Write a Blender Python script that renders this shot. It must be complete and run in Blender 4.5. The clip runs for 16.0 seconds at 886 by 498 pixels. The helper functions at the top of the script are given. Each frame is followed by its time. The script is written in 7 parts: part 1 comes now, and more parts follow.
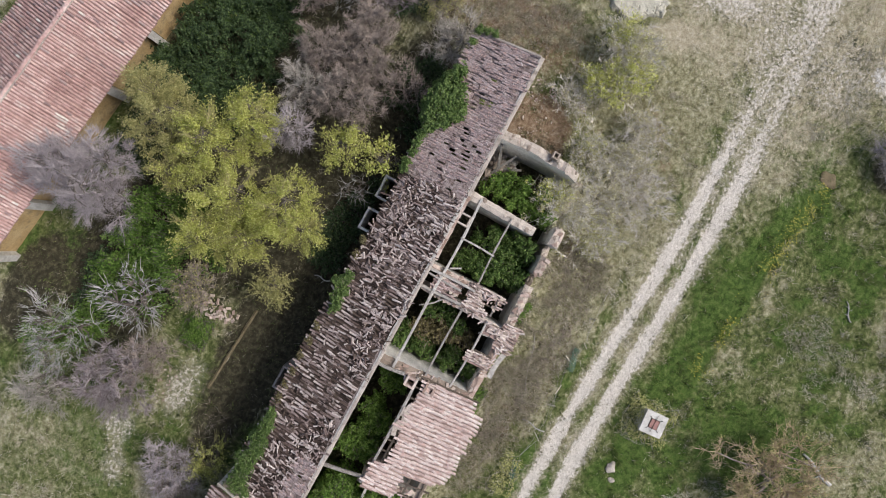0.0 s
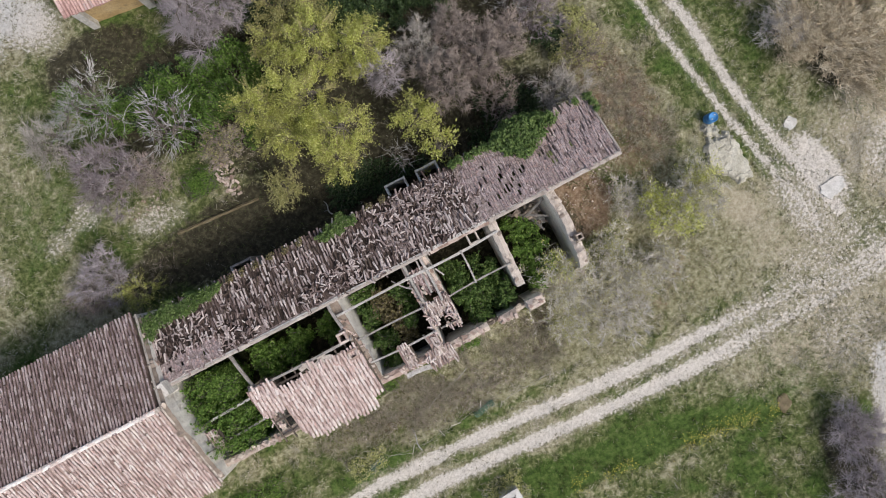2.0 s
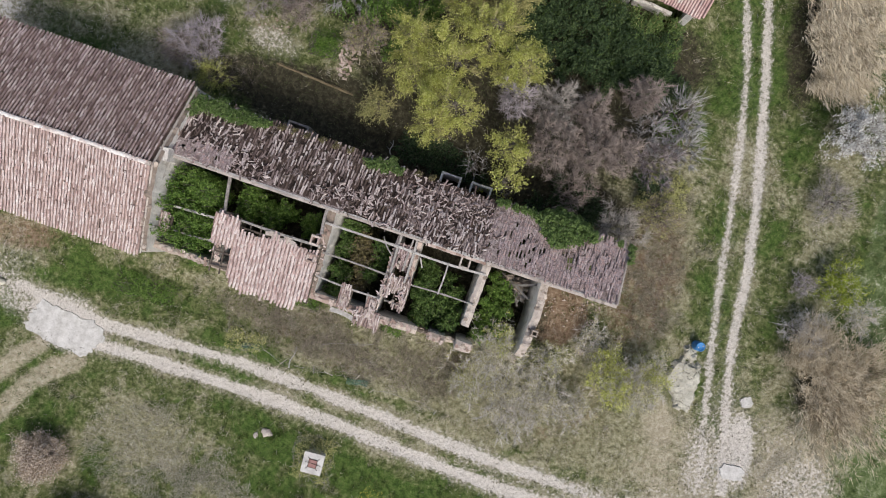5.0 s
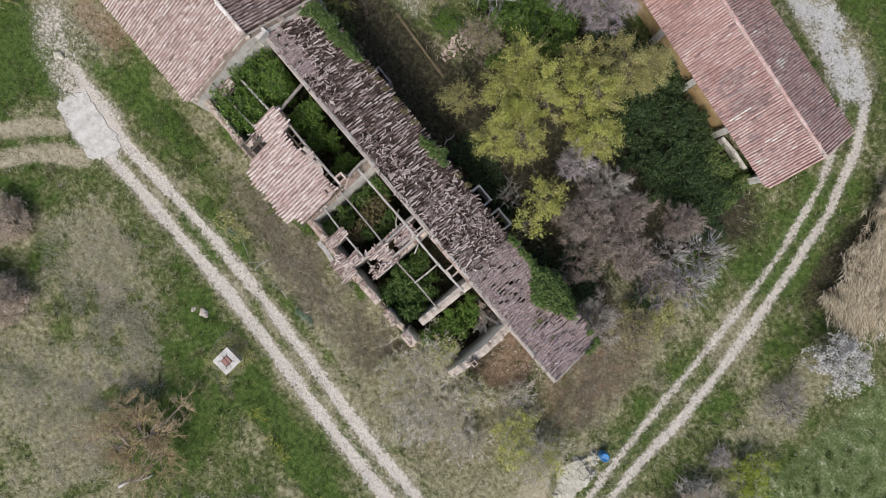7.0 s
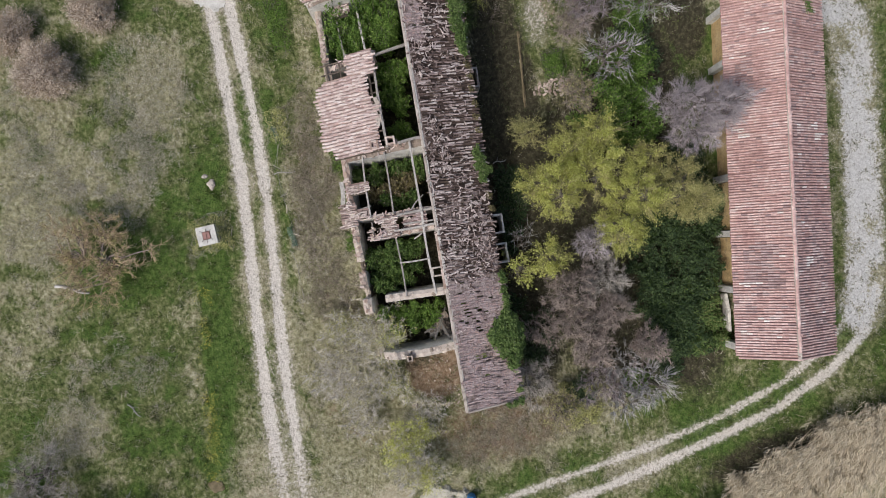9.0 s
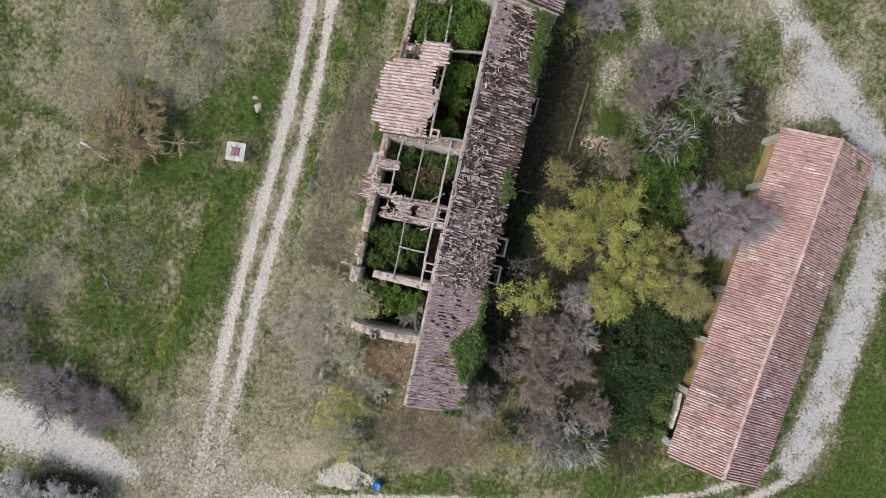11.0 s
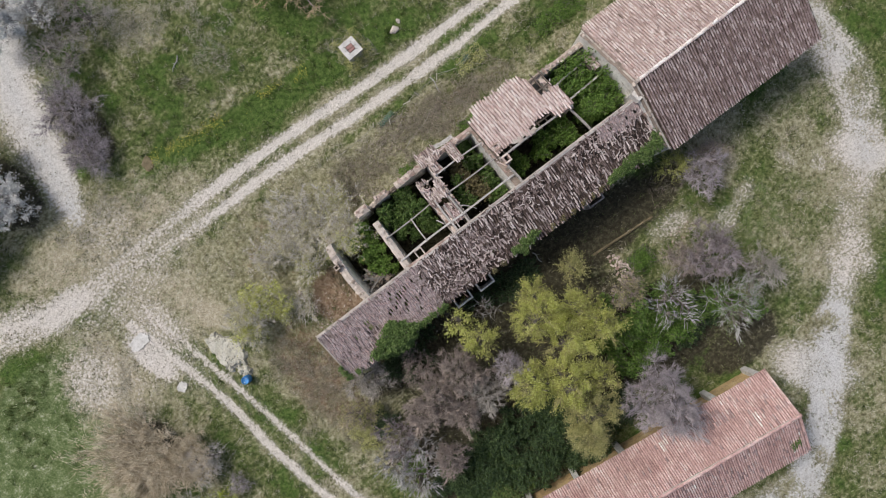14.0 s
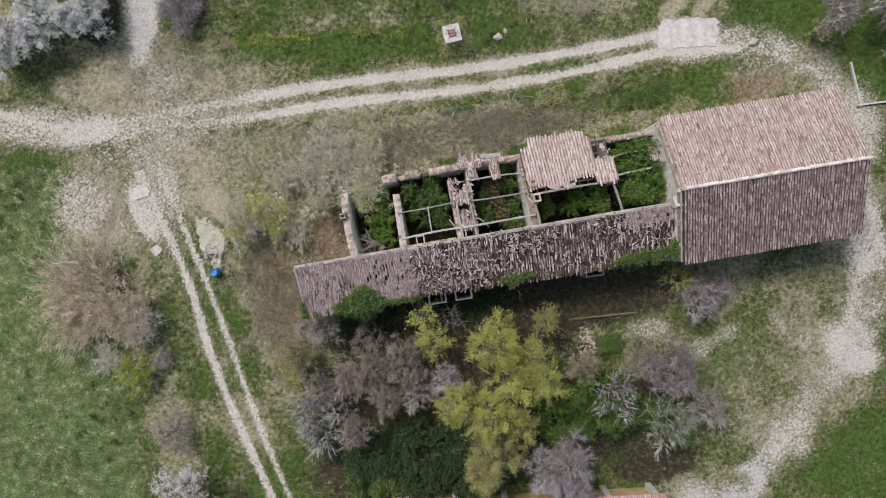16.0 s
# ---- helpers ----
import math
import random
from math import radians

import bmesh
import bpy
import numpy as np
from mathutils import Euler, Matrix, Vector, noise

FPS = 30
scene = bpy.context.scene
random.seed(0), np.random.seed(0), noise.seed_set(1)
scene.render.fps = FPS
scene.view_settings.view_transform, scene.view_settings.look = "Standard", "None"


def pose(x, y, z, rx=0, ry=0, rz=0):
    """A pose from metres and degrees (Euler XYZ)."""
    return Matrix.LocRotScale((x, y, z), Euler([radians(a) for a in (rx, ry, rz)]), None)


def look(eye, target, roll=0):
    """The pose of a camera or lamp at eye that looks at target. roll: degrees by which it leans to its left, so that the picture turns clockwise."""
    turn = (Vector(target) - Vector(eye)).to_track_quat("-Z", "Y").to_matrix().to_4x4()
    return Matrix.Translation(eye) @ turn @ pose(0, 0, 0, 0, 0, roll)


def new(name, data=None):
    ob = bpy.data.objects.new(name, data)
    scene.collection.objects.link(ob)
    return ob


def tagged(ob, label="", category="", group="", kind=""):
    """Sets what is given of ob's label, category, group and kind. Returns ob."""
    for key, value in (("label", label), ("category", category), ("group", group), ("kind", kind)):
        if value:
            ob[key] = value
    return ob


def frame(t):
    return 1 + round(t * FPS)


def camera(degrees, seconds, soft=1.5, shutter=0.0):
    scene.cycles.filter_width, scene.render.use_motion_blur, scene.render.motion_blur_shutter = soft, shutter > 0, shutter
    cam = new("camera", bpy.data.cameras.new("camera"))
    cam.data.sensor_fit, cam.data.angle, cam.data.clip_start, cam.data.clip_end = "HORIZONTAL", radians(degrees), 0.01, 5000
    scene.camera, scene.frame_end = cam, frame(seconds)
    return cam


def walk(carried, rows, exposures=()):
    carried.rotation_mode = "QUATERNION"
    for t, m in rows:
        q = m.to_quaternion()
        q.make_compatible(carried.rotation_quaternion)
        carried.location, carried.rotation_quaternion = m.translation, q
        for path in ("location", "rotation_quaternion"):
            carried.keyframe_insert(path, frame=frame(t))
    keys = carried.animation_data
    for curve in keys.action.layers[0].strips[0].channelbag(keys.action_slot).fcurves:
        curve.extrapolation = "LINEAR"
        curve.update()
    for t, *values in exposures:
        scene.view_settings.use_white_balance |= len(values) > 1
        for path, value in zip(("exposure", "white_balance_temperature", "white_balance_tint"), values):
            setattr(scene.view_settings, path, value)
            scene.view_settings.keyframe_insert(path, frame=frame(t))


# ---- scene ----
# camera: seconds, place, heading, and two small leans of the gimbal
cam = camera(68.0, 16.0, 0.95)
ROWS = [
    (0.000, -0.089, 0.204, 36.495, -61.40, -0.77, -0.51),
    (0.500, -0.077, 0.177, 36.841, -52.75, -0.69, -0.43),
    (1.000, -0.081, 0.143, 37.191, -44.32, -0.71, -0.34),
    (1.500, -0.092, 0.107, 37.554, -35.56, -0.70, -0.26),
    (2.000, -0.108, 0.070, 37.948, -27.29, -0.62, -0.18),
    (2.500, -0.127, 0.030, 38.386, -19.53, -0.52, -0.15),
    (3.000, -0.144, -0.013, 38.858, -11.82, -0.39, -0.16),
    (3.500, -0.161, -0.061, 39.347, -4.13, -0.28, -0.18),
    (4.000, -0.176, -0.109, 39.836, 3.63, -0.17, -0.21),
    (4.625, -0.173, -0.185, 40.398, 13.30, -0.03, -0.27),
    (5.250, -0.143, -0.271, 40.881, 22.95, 0.09, -0.36),
    (5.875, -0.101, -0.338, 41.337, 32.57, 0.16, -0.44),
    (6.500, -0.062, -0.360, 41.817, 42.19, 0.15, -0.46),
    (7.000, -0.036, -0.348, 42.230, 49.91, 0.10, -0.46),
    (7.500, -0.011, -0.329, 42.650, 57.70, 0.05, -0.47),
    (8.000, 0.016, -0.300, 43.083, 65.56, -0.01, -0.54),
    (8.500, 0.039, -0.270, 43.509, 73.26, -0.04, -0.57),
    (9.000, 0.059, -0.243, 43.919, 80.60, -0.04, -0.50),
    (9.625, 0.094, -0.216, 44.391, 88.50, -0.01, -0.43),
    (10.250, 0.141, -0.196, 44.806, 94.94, 0.03, -0.41),
    (10.875, 0.179, -0.176, 45.191, 101.22, 0.03, -0.40),
    (11.500, 0.191, -0.146, 45.570, 108.66, -0.03, -0.37),
    (12.000, 0.182, -0.113, 45.881, 115.41, -0.09, -0.33),
    (12.500, 0.163, -0.076, 46.196, 122.33, -0.11, -0.28),
    (13.000, 0.137, -0.032, 46.518, 129.21, -0.10, -0.22),
    (13.500, 0.111, 0.019, 46.854, 136.13, -0.12, -0.17),
    (14.000, 0.087, 0.074, 47.202, 143.04, -0.16, -0.17),
    (14.500, 0.069, 0.127, 47.562, 149.92, -0.20, -0.13),
    (15.000, 0.052, 0.174, 47.929, 156.73, -0.21, -0.08),
    (15.500, 0.037, 0.216, 48.299, 163.56, -0.19, -0.04),
    (16.000, 0.020, 0.254, 48.671, 170.37, -0.16, -0.02),
]
# the camera closes its aperture a little as the green meadow fills the view
EXPOSURES = [(0.0, 0.04), (3.0, -0.02), (8.0, -0.08), (9.5, -0.08), (13.0, -0.05), (16.0, -0.1)]
walk(cam, [(t, pose(x, y, z, 0, 0, yaw) @ pose(0, 0, 0, ax) @ pose(0, 0, 0, 0, ay)) for t, x, y, z, yaw, ax, ay in ROWS], EXPOSURES)

# ---- world and sun: a bright, thinly overcast spring day ----
world = bpy.data.worlds.new("sky")
world.use_nodes = True
scene.world = world
wn = world.node_tree.nodes
sky = wn.new("ShaderNodeTexSky")
sky.sky_type, sky.sun_disc = "NISHITA", False
sky.sun_elevation, sky.sun_rotation = radians(54), radians(150)
sky.air_density, sky.dust_density = 1.0, 4.0
wn["Background"].inputs["Strength"].default_value = 0.124
world.node_tree.links.new(sky.outputs["Color"], wn["Background"].inputs["Color"])
sun = new("sun", bpy.data.lights.new("sun", "SUN"))
sun.data.energy, sun.data.angle, sun.data.color = 2.38, radians(16), (1.0, 0.95, 0.88)
sun.matrix_world = look((15, -25, 40), (0, 0, 0))
scene.view_settings.exposure = 0.0

# ---- materials ----
def node_mat(name, rough=0.9, metal=0.0):
    m = bpy.data.materials.new(name)
    m.use_nodes = True
    nt = m.node_tree
    b = nt.nodes["Principled BSDF"]
    b.inputs["Roughness"].default_value, b.inputs["Metallic"].default_value = rough, metal
    b.inputs["Specular IOR Level"].default_value = 0.25
    return m, nt, b


def add(nt, kind, **sets):
    n = nt.nodes.new(kind)
    for k, v in sets.items():
        n.inputs[k].default_value = v
    return n


def noise_node(nt, co, scale, detail=4.0, rough=0.6):
    n = add(nt, "ShaderNodeTexNoise", Scale=scale, Detail=detail, Roughness=rough)
    nt.links.new(co, n.inputs["Vector"])
    return n.outputs["Fac"]


def ramp(nt, fac, stops):
    r = nt.nodes.new("ShaderNodeValToRGB")
    e = r.color_ramp.elements
    while len(e) < len(stops):
        e.new(0.5)
    for el, (p, c) in zip(e, stops):
        el.position, el.color = p, (*c, 1)
    nt.links.new(fac, r.inputs["Fac"])
    return r.outputs["Color"]


def math_node(nt, op, a, b=None, clamp=False):
    n = nt.nodes.new("ShaderNodeMath")
    n.operation, n.use_clamp = op, clamp
    for i, v in enumerate((a, b)):
        if v is None:
            continue
        if hasattr(v, "links"):
            nt.links.new(v, n.inputs[i])
        else:
            n.inputs[i].default_value = v
    return n.outputs[0]


def mix(nt, fac, a, b, blend="MIX"):
    n = nt.nodes.new("ShaderNodeMix")
    n.data_type, n.blend_type = "RGBA", blend
    for sock, v in ((n.inputs[0], fac), (n.inputs[6], a), (n.inputs[7], b)):
        if hasattr(v, "links"):
            nt.links.new(v, sock)
        else:
            sock.default_value = v if isinstance(v, float) else (*v, 1)
    return n.outputs[2]


def piece_random(nt):
    """One random number for each piece, whether it is an object or an island of a joined mesh."""
    a = nt.nodes.new("ShaderNodeObjectInfo").outputs["Random"]
    b = nt.nodes.new("ShaderNodeNewGeometry").outputs["Random Per Island"]
    return math_node(nt, "FRACT", math_node(nt, "ADD", a, b))


def surface(name, stops, scale=1.5, fine=18.0, rough=0.9, pieces=0.0, piece_stops=None, bump=0.3, metal=0.0, stain=None, stain_at=0.6, fine_range=(0.7, 1.25), translucent=0.0):
    """Stops coloured by a broad noise, varied by a fine one, by the piece, and by stains with soft edges."""
    m, nt, b = node_mat(name, rough, metal)
    co = nt.nodes.new("ShaderNodeNewGeometry").outputs["Position"]
    broad = noise_node(nt, co, scale)
    fac = broad
    if pieces:
        rnd = piece_random(nt)
        fac = math_node(nt, "ADD", math_node(nt, "MULTIPLY", broad, 1 - pieces), math_node(nt, "MULTIPLY", rnd, pieces))
    col = ramp(nt, fac, stops)
    fi = noise_node(nt, co, fine, 5.0, 0.7)
    lo, hi = fine_range
    mr = add(nt, "ShaderNodeMapRange")
    nt.links.new(fi, mr.inputs["Value"])
    for k, v in (("From Min", 0.3), ("From Max", 0.7), ("To Min", lo), ("To Max", hi)):
        mr.inputs[k].default_value = v
    cc = nt.nodes.new("ShaderNodeCombineColor")
    for i in range(3):
        nt.links.new(mr.outputs["Result"], cc.inputs[i])
    col = mix(nt, 1.0, col, cc.outputs[0], "MULTIPLY")
    if stain:
        s = ramp(nt, noise_node(nt, co, scale * 2.7, 6.0, 0.65), [(stain_at - 0.06, (0, 0, 0)), (stain_at + 0.06, (1, 1, 1))])
        col = mix(nt, s, col, stain)
    nt.links.new(col, b.inputs["Base Color"])
    if bump:
        bp = add(nt, "ShaderNodeBump", Strength=bump, Distance=0.02)
        nt.links.new(fi, bp.inputs["Height"])
        nt.links.new(bp.outputs["Normal"], b.inputs["Normal"])
    if translucent:
        tr = nt.nodes.new("ShaderNodeBsdfTranslucent")
        nt.links.new(col, tr.inputs["Color"])
        ms = add(nt, "ShaderNodeMixShader", Fac=translucent)
        nt.links.new(b.outputs[0], ms.inputs[1])
        nt.links.new(tr.outputs[0], ms.inputs[2])
        nt.links.new(ms.outputs[0], nt.nodes["Material Output"].inputs["Surface"])
    return m


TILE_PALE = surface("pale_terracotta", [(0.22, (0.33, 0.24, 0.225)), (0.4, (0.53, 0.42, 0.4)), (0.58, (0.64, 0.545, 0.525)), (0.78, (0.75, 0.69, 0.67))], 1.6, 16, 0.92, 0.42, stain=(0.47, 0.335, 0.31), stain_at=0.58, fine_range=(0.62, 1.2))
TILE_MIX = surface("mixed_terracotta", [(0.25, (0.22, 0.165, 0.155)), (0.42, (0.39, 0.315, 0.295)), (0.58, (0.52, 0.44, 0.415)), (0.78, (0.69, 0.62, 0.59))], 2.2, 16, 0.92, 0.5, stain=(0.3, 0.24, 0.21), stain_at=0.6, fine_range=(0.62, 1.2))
# weathered grey tile, also darkened to carry the shade of the barn's north slope
TILE_GREY = surface("weathered_shaded_terracotta", [(0.25, (0.19, 0.135, 0.13)), (0.42, (0.31, 0.23, 0.224)), (0.58, (0.4, 0.31, 0.304)), (0.8, (0.6, 0.51, 0.5))], 1.8, 16, 0.94, 0.55, stain=(0.22, 0.175, 0.16), stain_at=0.6, fine_range=(0.62, 1.2))
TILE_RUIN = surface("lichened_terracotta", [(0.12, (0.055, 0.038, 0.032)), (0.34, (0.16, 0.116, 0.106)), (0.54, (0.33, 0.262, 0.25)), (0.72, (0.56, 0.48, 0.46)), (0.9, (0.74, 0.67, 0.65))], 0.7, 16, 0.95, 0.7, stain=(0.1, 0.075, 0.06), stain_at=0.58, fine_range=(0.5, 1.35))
TILE_SHEET = surface("grey_lichened_terracotta", [(0.2, (0.15, 0.11, 0.11)), (0.42, (0.29, 0.228, 0.228)), (0.6, (0.41, 0.34, 0.34)), (0.8, (0.6, 0.51, 0.495))], 2.6, 14, 0.95, 0.24, stain=(0.43, 0.3, 0.275), stain_at=0.57, fine_range=(0.4, 1.5))
TILE_RED = surface("red_terracotta", [(0.25, (0.365, 0.226, 0.213)), (0.42, (0.49, 0.319, 0.299)), (0.56, (0.575, 0.405, 0.382)), (0.68, (0.65, 0.52, 0.5)), (0.82, (0.74, 0.66, 0.65))], 0.7, 6, 0.9, 0.2, stain=(0.68, 0.58, 0.55), stain_at=0.68)
TILE_CRUMB = surface("crumbled_terracotta", [(0.2, (0.12, 0.088, 0.08)), (0.42, (0.25, 0.198, 0.188)), (0.6, (0.38, 0.318, 0.306)), (0.8, (0.55, 0.48, 0.465))], 3.0, 22, 0.97, bump=0.7, stain=(0.09, 0.066, 0.05), stain_at=0.6, fine_range=(0.5, 1.4))
TILE_OLD = surface("greyed_terracotta", [(0.22, (0.25, 0.175, 0.175)), (0.5, (0.37, 0.27, 0.268)), (0.8, (0.5, 0.4, 0.39))], 1.2, 8, 0.93, 0.5)
TILE_BLANCHED = surface("blanched_terracotta", [(0.2, (0.55, 0.45, 0.42)), (0.5, (0.72, 0.66, 0.63)), (0.8, (0.82, 0.79, 0.77))], 1.2, 8, 0.93, 0.5)
# channel tile of the north slope, its shade included in the dark colour
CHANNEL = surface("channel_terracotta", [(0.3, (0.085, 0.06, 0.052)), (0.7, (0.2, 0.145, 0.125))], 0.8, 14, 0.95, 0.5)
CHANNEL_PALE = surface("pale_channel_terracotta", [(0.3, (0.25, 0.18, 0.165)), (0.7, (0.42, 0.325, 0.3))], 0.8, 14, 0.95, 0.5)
# mossy channel tile, taken near black to paint the shade of the gaps
CHANNEL_RUIN = surface("mossy_shaded_channel_terracotta", [(0.3, (0.036, 0.026, 0.022)), (0.7, (0.11, 0.08, 0.07))], 0.8, 14, 0.95, 0.5)
CHANNEL_RED = surface("channel_red", [(0.3, (0.29, 0.175, 0.162)), (0.7, (0.43, 0.285, 0.265))], 0.8, 14, 0.95, 0.4)
ASPHALT = surface("pale_asphalt", [(0.3, (0.3, 0.3, 0.3)), (0.7, (0.42, 0.42, 0.42))], 0.6, 25, 0.9)
MORTAR = surface("lime_mortar", [(0.3, (0.33, 0.29, 0.26)), (0.5, (0.45, 0.4, 0.36)), (0.75, (0.6, 0.55, 0.5))], 1.2, 20, 0.95, stain=(0.22, 0.19, 0.165), stain_at=0.6)
PLASTER = surface("old_plaster", [(0.3, (0.54, 0.51, 0.48)), (0.5, (0.68, 0.65, 0.61)), (0.75, (0.79, 0.77, 0.73))], 0.9, 12, 0.93, stain=(0.4, 0.36, 0.32), stain_at=0.6)
STONE = surface("rubble_stone", [(0.2, (0.22, 0.18, 0.15)), (0.45, (0.38, 0.32, 0.275)), (0.65, (0.5, 0.43, 0.375)), (0.9, (0.62, 0.56, 0.5))], 2.2, 16, 0.94, 0.6, stain=(0.2, 0.17, 0.14), stain_at=0.62, bump=0.6)
BRICK = surface("pale_brick", [(0.2, (0.3, 0.22, 0.185)), (0.5, (0.45, 0.355, 0.315)), (0.8, (0.58, 0.5, 0.455))], 1.5, 16, 0.93, 0.7)
WOOD = surface("grey_timber", [(0.25, (0.17, 0.155, 0.14)), (0.5, (0.34, 0.325, 0.31)), (0.75, (0.56, 0.545, 0.53))], 5.0, 24, 0.88, 0.3, stain=(0.15, 0.135, 0.12), stain_at=0.64)
DARKWOOD = surface("dark_timber", [(0.3, (0.06, 0.05, 0.042)), (0.7, (0.14, 0.115, 0.095))], 2.0, 25, 0.9, 0.3)
CONCRETE = surface("concrete", [(0.3, (0.42, 0.41, 0.39)), (0.55, (0.6, 0.59, 0.57)), (0.8, (0.72, 0.71, 0.69))], 1.8, 22, 0.9, stain=(0.36, 0.35, 0.32), stain_at=0.63)
PALEROCK = surface("pale_rock", [(0.25, (0.33, 0.315, 0.26)), (0.5, (0.46, 0.445, 0.38)), (0.8, (0.6, 0.585, 0.52))], 1.5, 12, 0.95, bump=0.7)
RUST = surface("rusty_lid", [(0.3, (0.24, 0.12, 0.105)), (0.7, (0.4, 0.235, 0.215))], 3.0, 20, 0.75)
IRON = surface("wrought_iron", [(0.3, (0.05, 0.045, 0.04)), (0.7, (0.1, 0.09, 0.085))], 3.0, 20, 0.6, metal=0.6)
BLUE = surface("blue_plastic", [(0.3, (0.05, 0.2, 0.48)), (0.7, (0.08, 0.28, 0.6))], 2.0, 20, 0.45, bump=0.05)
EARTH = surface("ochre_earth", [(0.3, (0.11, 0.09, 0.055)), (0.7, (0.23, 0.19, 0.12))], 2.0, 20, 0.96)
OCHRE = surface("ochre_render", [(0.25, (0.36, 0.25, 0.12)), (0.5, (0.5, 0.36, 0.185)), (0.78, (0.6, 0.47, 0.28))], 0.9, 14, 0.95, stain=(0.3, 0.23, 0.14), stain_at=0.6)
NETTING = surface("green_netting", [(0.3, (0.04, 0.1, 0.075)), (0.7, (0.09, 0.19, 0.145))], 3.0, 20, 0.7, bump=0)
BARK = surface("bark", [(0.3, (0.1, 0.085, 0.072)), (0.7, (0.22, 0.195, 0.175))], 3.0, 30, 0.93)
TWIG = surface("grey_twig", [(0.3, (0.3, 0.275, 0.25)), (0.7, (0.5, 0.47, 0.43))], 0.8, 10, 0.9, 0.5, bump=0)
TWIG_LILAC = surface("lilac_twig", [(0.3, (0.33, 0.295, 0.31)), (0.7, (0.52, 0.475, 0.5))], 0.8, 10, 0.9, 0.5, bump=0)
TWIG_BROWN = surface("brown_twig", [(0.3, (0.23, 0.188, 0.165)), (0.7, (0.42, 0.36, 0.325))], 0.8, 10, 0.9, 0.5, bump=0)
TWIG_PALE = surface("silver_twig", [(0.3, (0.34, 0.335, 0.33)), (0.7, (0.52, 0.515, 0.51))], 0.8, 10, 0.85, 0.5, bump=0)
TWIG_DRY = surface("bleached_twig", [(0.3, (0.54, 0.5, 0.43)), (0.7, (0.74, 0.7, 0.63))], 0.8, 10, 0.9, 0.5, bump=0)
TWIG_PURPLE = surface("purple_twig", [(0.3, (0.2, 0.165, 0.17)), (0.7, (0.42, 0.375, 0.39))], 0.8, 10, 0.9, 0.6, bump=0)
REED = surface("dry_reed", [(0.2, (0.34, 0.275, 0.19)), (0.5, (0.5, 0.42, 0.3)), (0.8, (0.66, 0.58, 0.44))], 0.9, 12, 0.9, 0.6, bump=0)


def leaf(name, dark, mid, light, tr=0.25):
    return surface(name, [(0.2, dark), (0.5, mid), (0.8, light)], 0.9, 9, 0.6, 0.6, bump=0, translucent=tr)


LEAF_YELLOW = leaf("yellow_green_leaf", (0.27, 0.315, 0.06), (0.53, 0.56, 0.15), (0.79, 0.8, 0.33), 0.4)
LEAF_OLIVE = leaf("olive_leaf", (0.23, 0.23, 0.09), (0.42, 0.41, 0.165), (0.6, 0.585, 0.29), 0.35)
LEAF_DARK = leaf("dark_evergreen_leaf", (0.024, 0.045, 0.02), (0.055, 0.095, 0.04), (0.125, 0.18, 0.08))
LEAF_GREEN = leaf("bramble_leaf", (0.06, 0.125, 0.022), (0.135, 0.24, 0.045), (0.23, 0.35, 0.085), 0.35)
# bramble leaf again, with the shade of the rooms mixed into its greens
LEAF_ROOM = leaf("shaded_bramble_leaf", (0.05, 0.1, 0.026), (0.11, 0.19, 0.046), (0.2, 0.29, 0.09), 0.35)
LEAF_WITHERED = leaf("withered_bramble_leaf", (0.1, 0.085, 0.04), (0.19, 0.165, 0.08), (0.3, 0.27, 0.14), 0.25)
LEAF_IVY = leaf("ivy_leaf", (0.075, 0.13, 0.035), (0.145, 0.225, 0.065), (0.22, 0.31, 0.11), 0.3)
LEAF_LIME = leaf("lime_leaf", (0.2, 0.26, 0.03), (0.33, 0.4, 0.05), (0.45, 0.5, 0.1))
BLOSSOM = leaf("white_blossom", (0.6, 0.6, 0.58), (0.76, 0.76, 0.75), (0.85, 0.85, 0.84), 0.25)
BLOSSOM_TAN = leaf("faded_blossom", (0.5, 0.42, 0.35), (0.68, 0.59, 0.51), (0.8, 0.73, 0.65), 0.2)
GRASS = leaf("grass_blade", (0.06, 0.095, 0.024), (0.14, 0.18, 0.055), (0.24, 0.265, 0.11), 0.3)
DRY = leaf("dry_grass_blade", (0.34, 0.31, 0.24), (0.54, 0.5, 0.41), (0.7, 0.66, 0.58), 0.2)
FLOWER = leaf("yellow_flower", (0.42, 0.38, 0.05), (0.52, 0.47, 0.07), (0.62, 0.57, 0.12), 0.1)
WEED = leaf("seeded_weed", (0.26, 0.235, 0.165), (0.42, 0.385, 0.29), (0.58, 0.54, 0.44), 0.2)
LEAF_HAZE = leaf("dusty_shrub_leaf", (0.34, 0.325, 0.19), (0.52, 0.5, 0.3), (0.68, 0.65, 0.42), 0.3)
WHITEWASH = surface("whitewash", [(0.3, (0.66, 0.64, 0.6)), (0.5, (0.76, 0.74, 0.7)), (0.75, (0.82, 0.81, 0.78))], 0.9, 12, 0.93, stain=(0.5, 0.44, 0.38), stain_at=0.64)
TWIG_OCHRE = surface("ochre_twig", [(0.3, (0.36, 0.27, 0.18)), (0.7, (0.56, 0.45, 0.32))], 0.8, 10, 0.9, 0.5, bump=0)
SHOOT = surface("olive_shoot", [(0.3, (0.24, 0.225, 0.1)), (0.7, (0.42, 0.39, 0.19))], 0.8, 10, 0.9, 0.5, bump=0)
TWIG_HAZE = surface("pale_grey_twig", [(0.3, (0.5, 0.475, 0.45)), (0.7, (0.76, 0.725, 0.69))], 0.8, 10, 0.9, 0.5, bump=0)
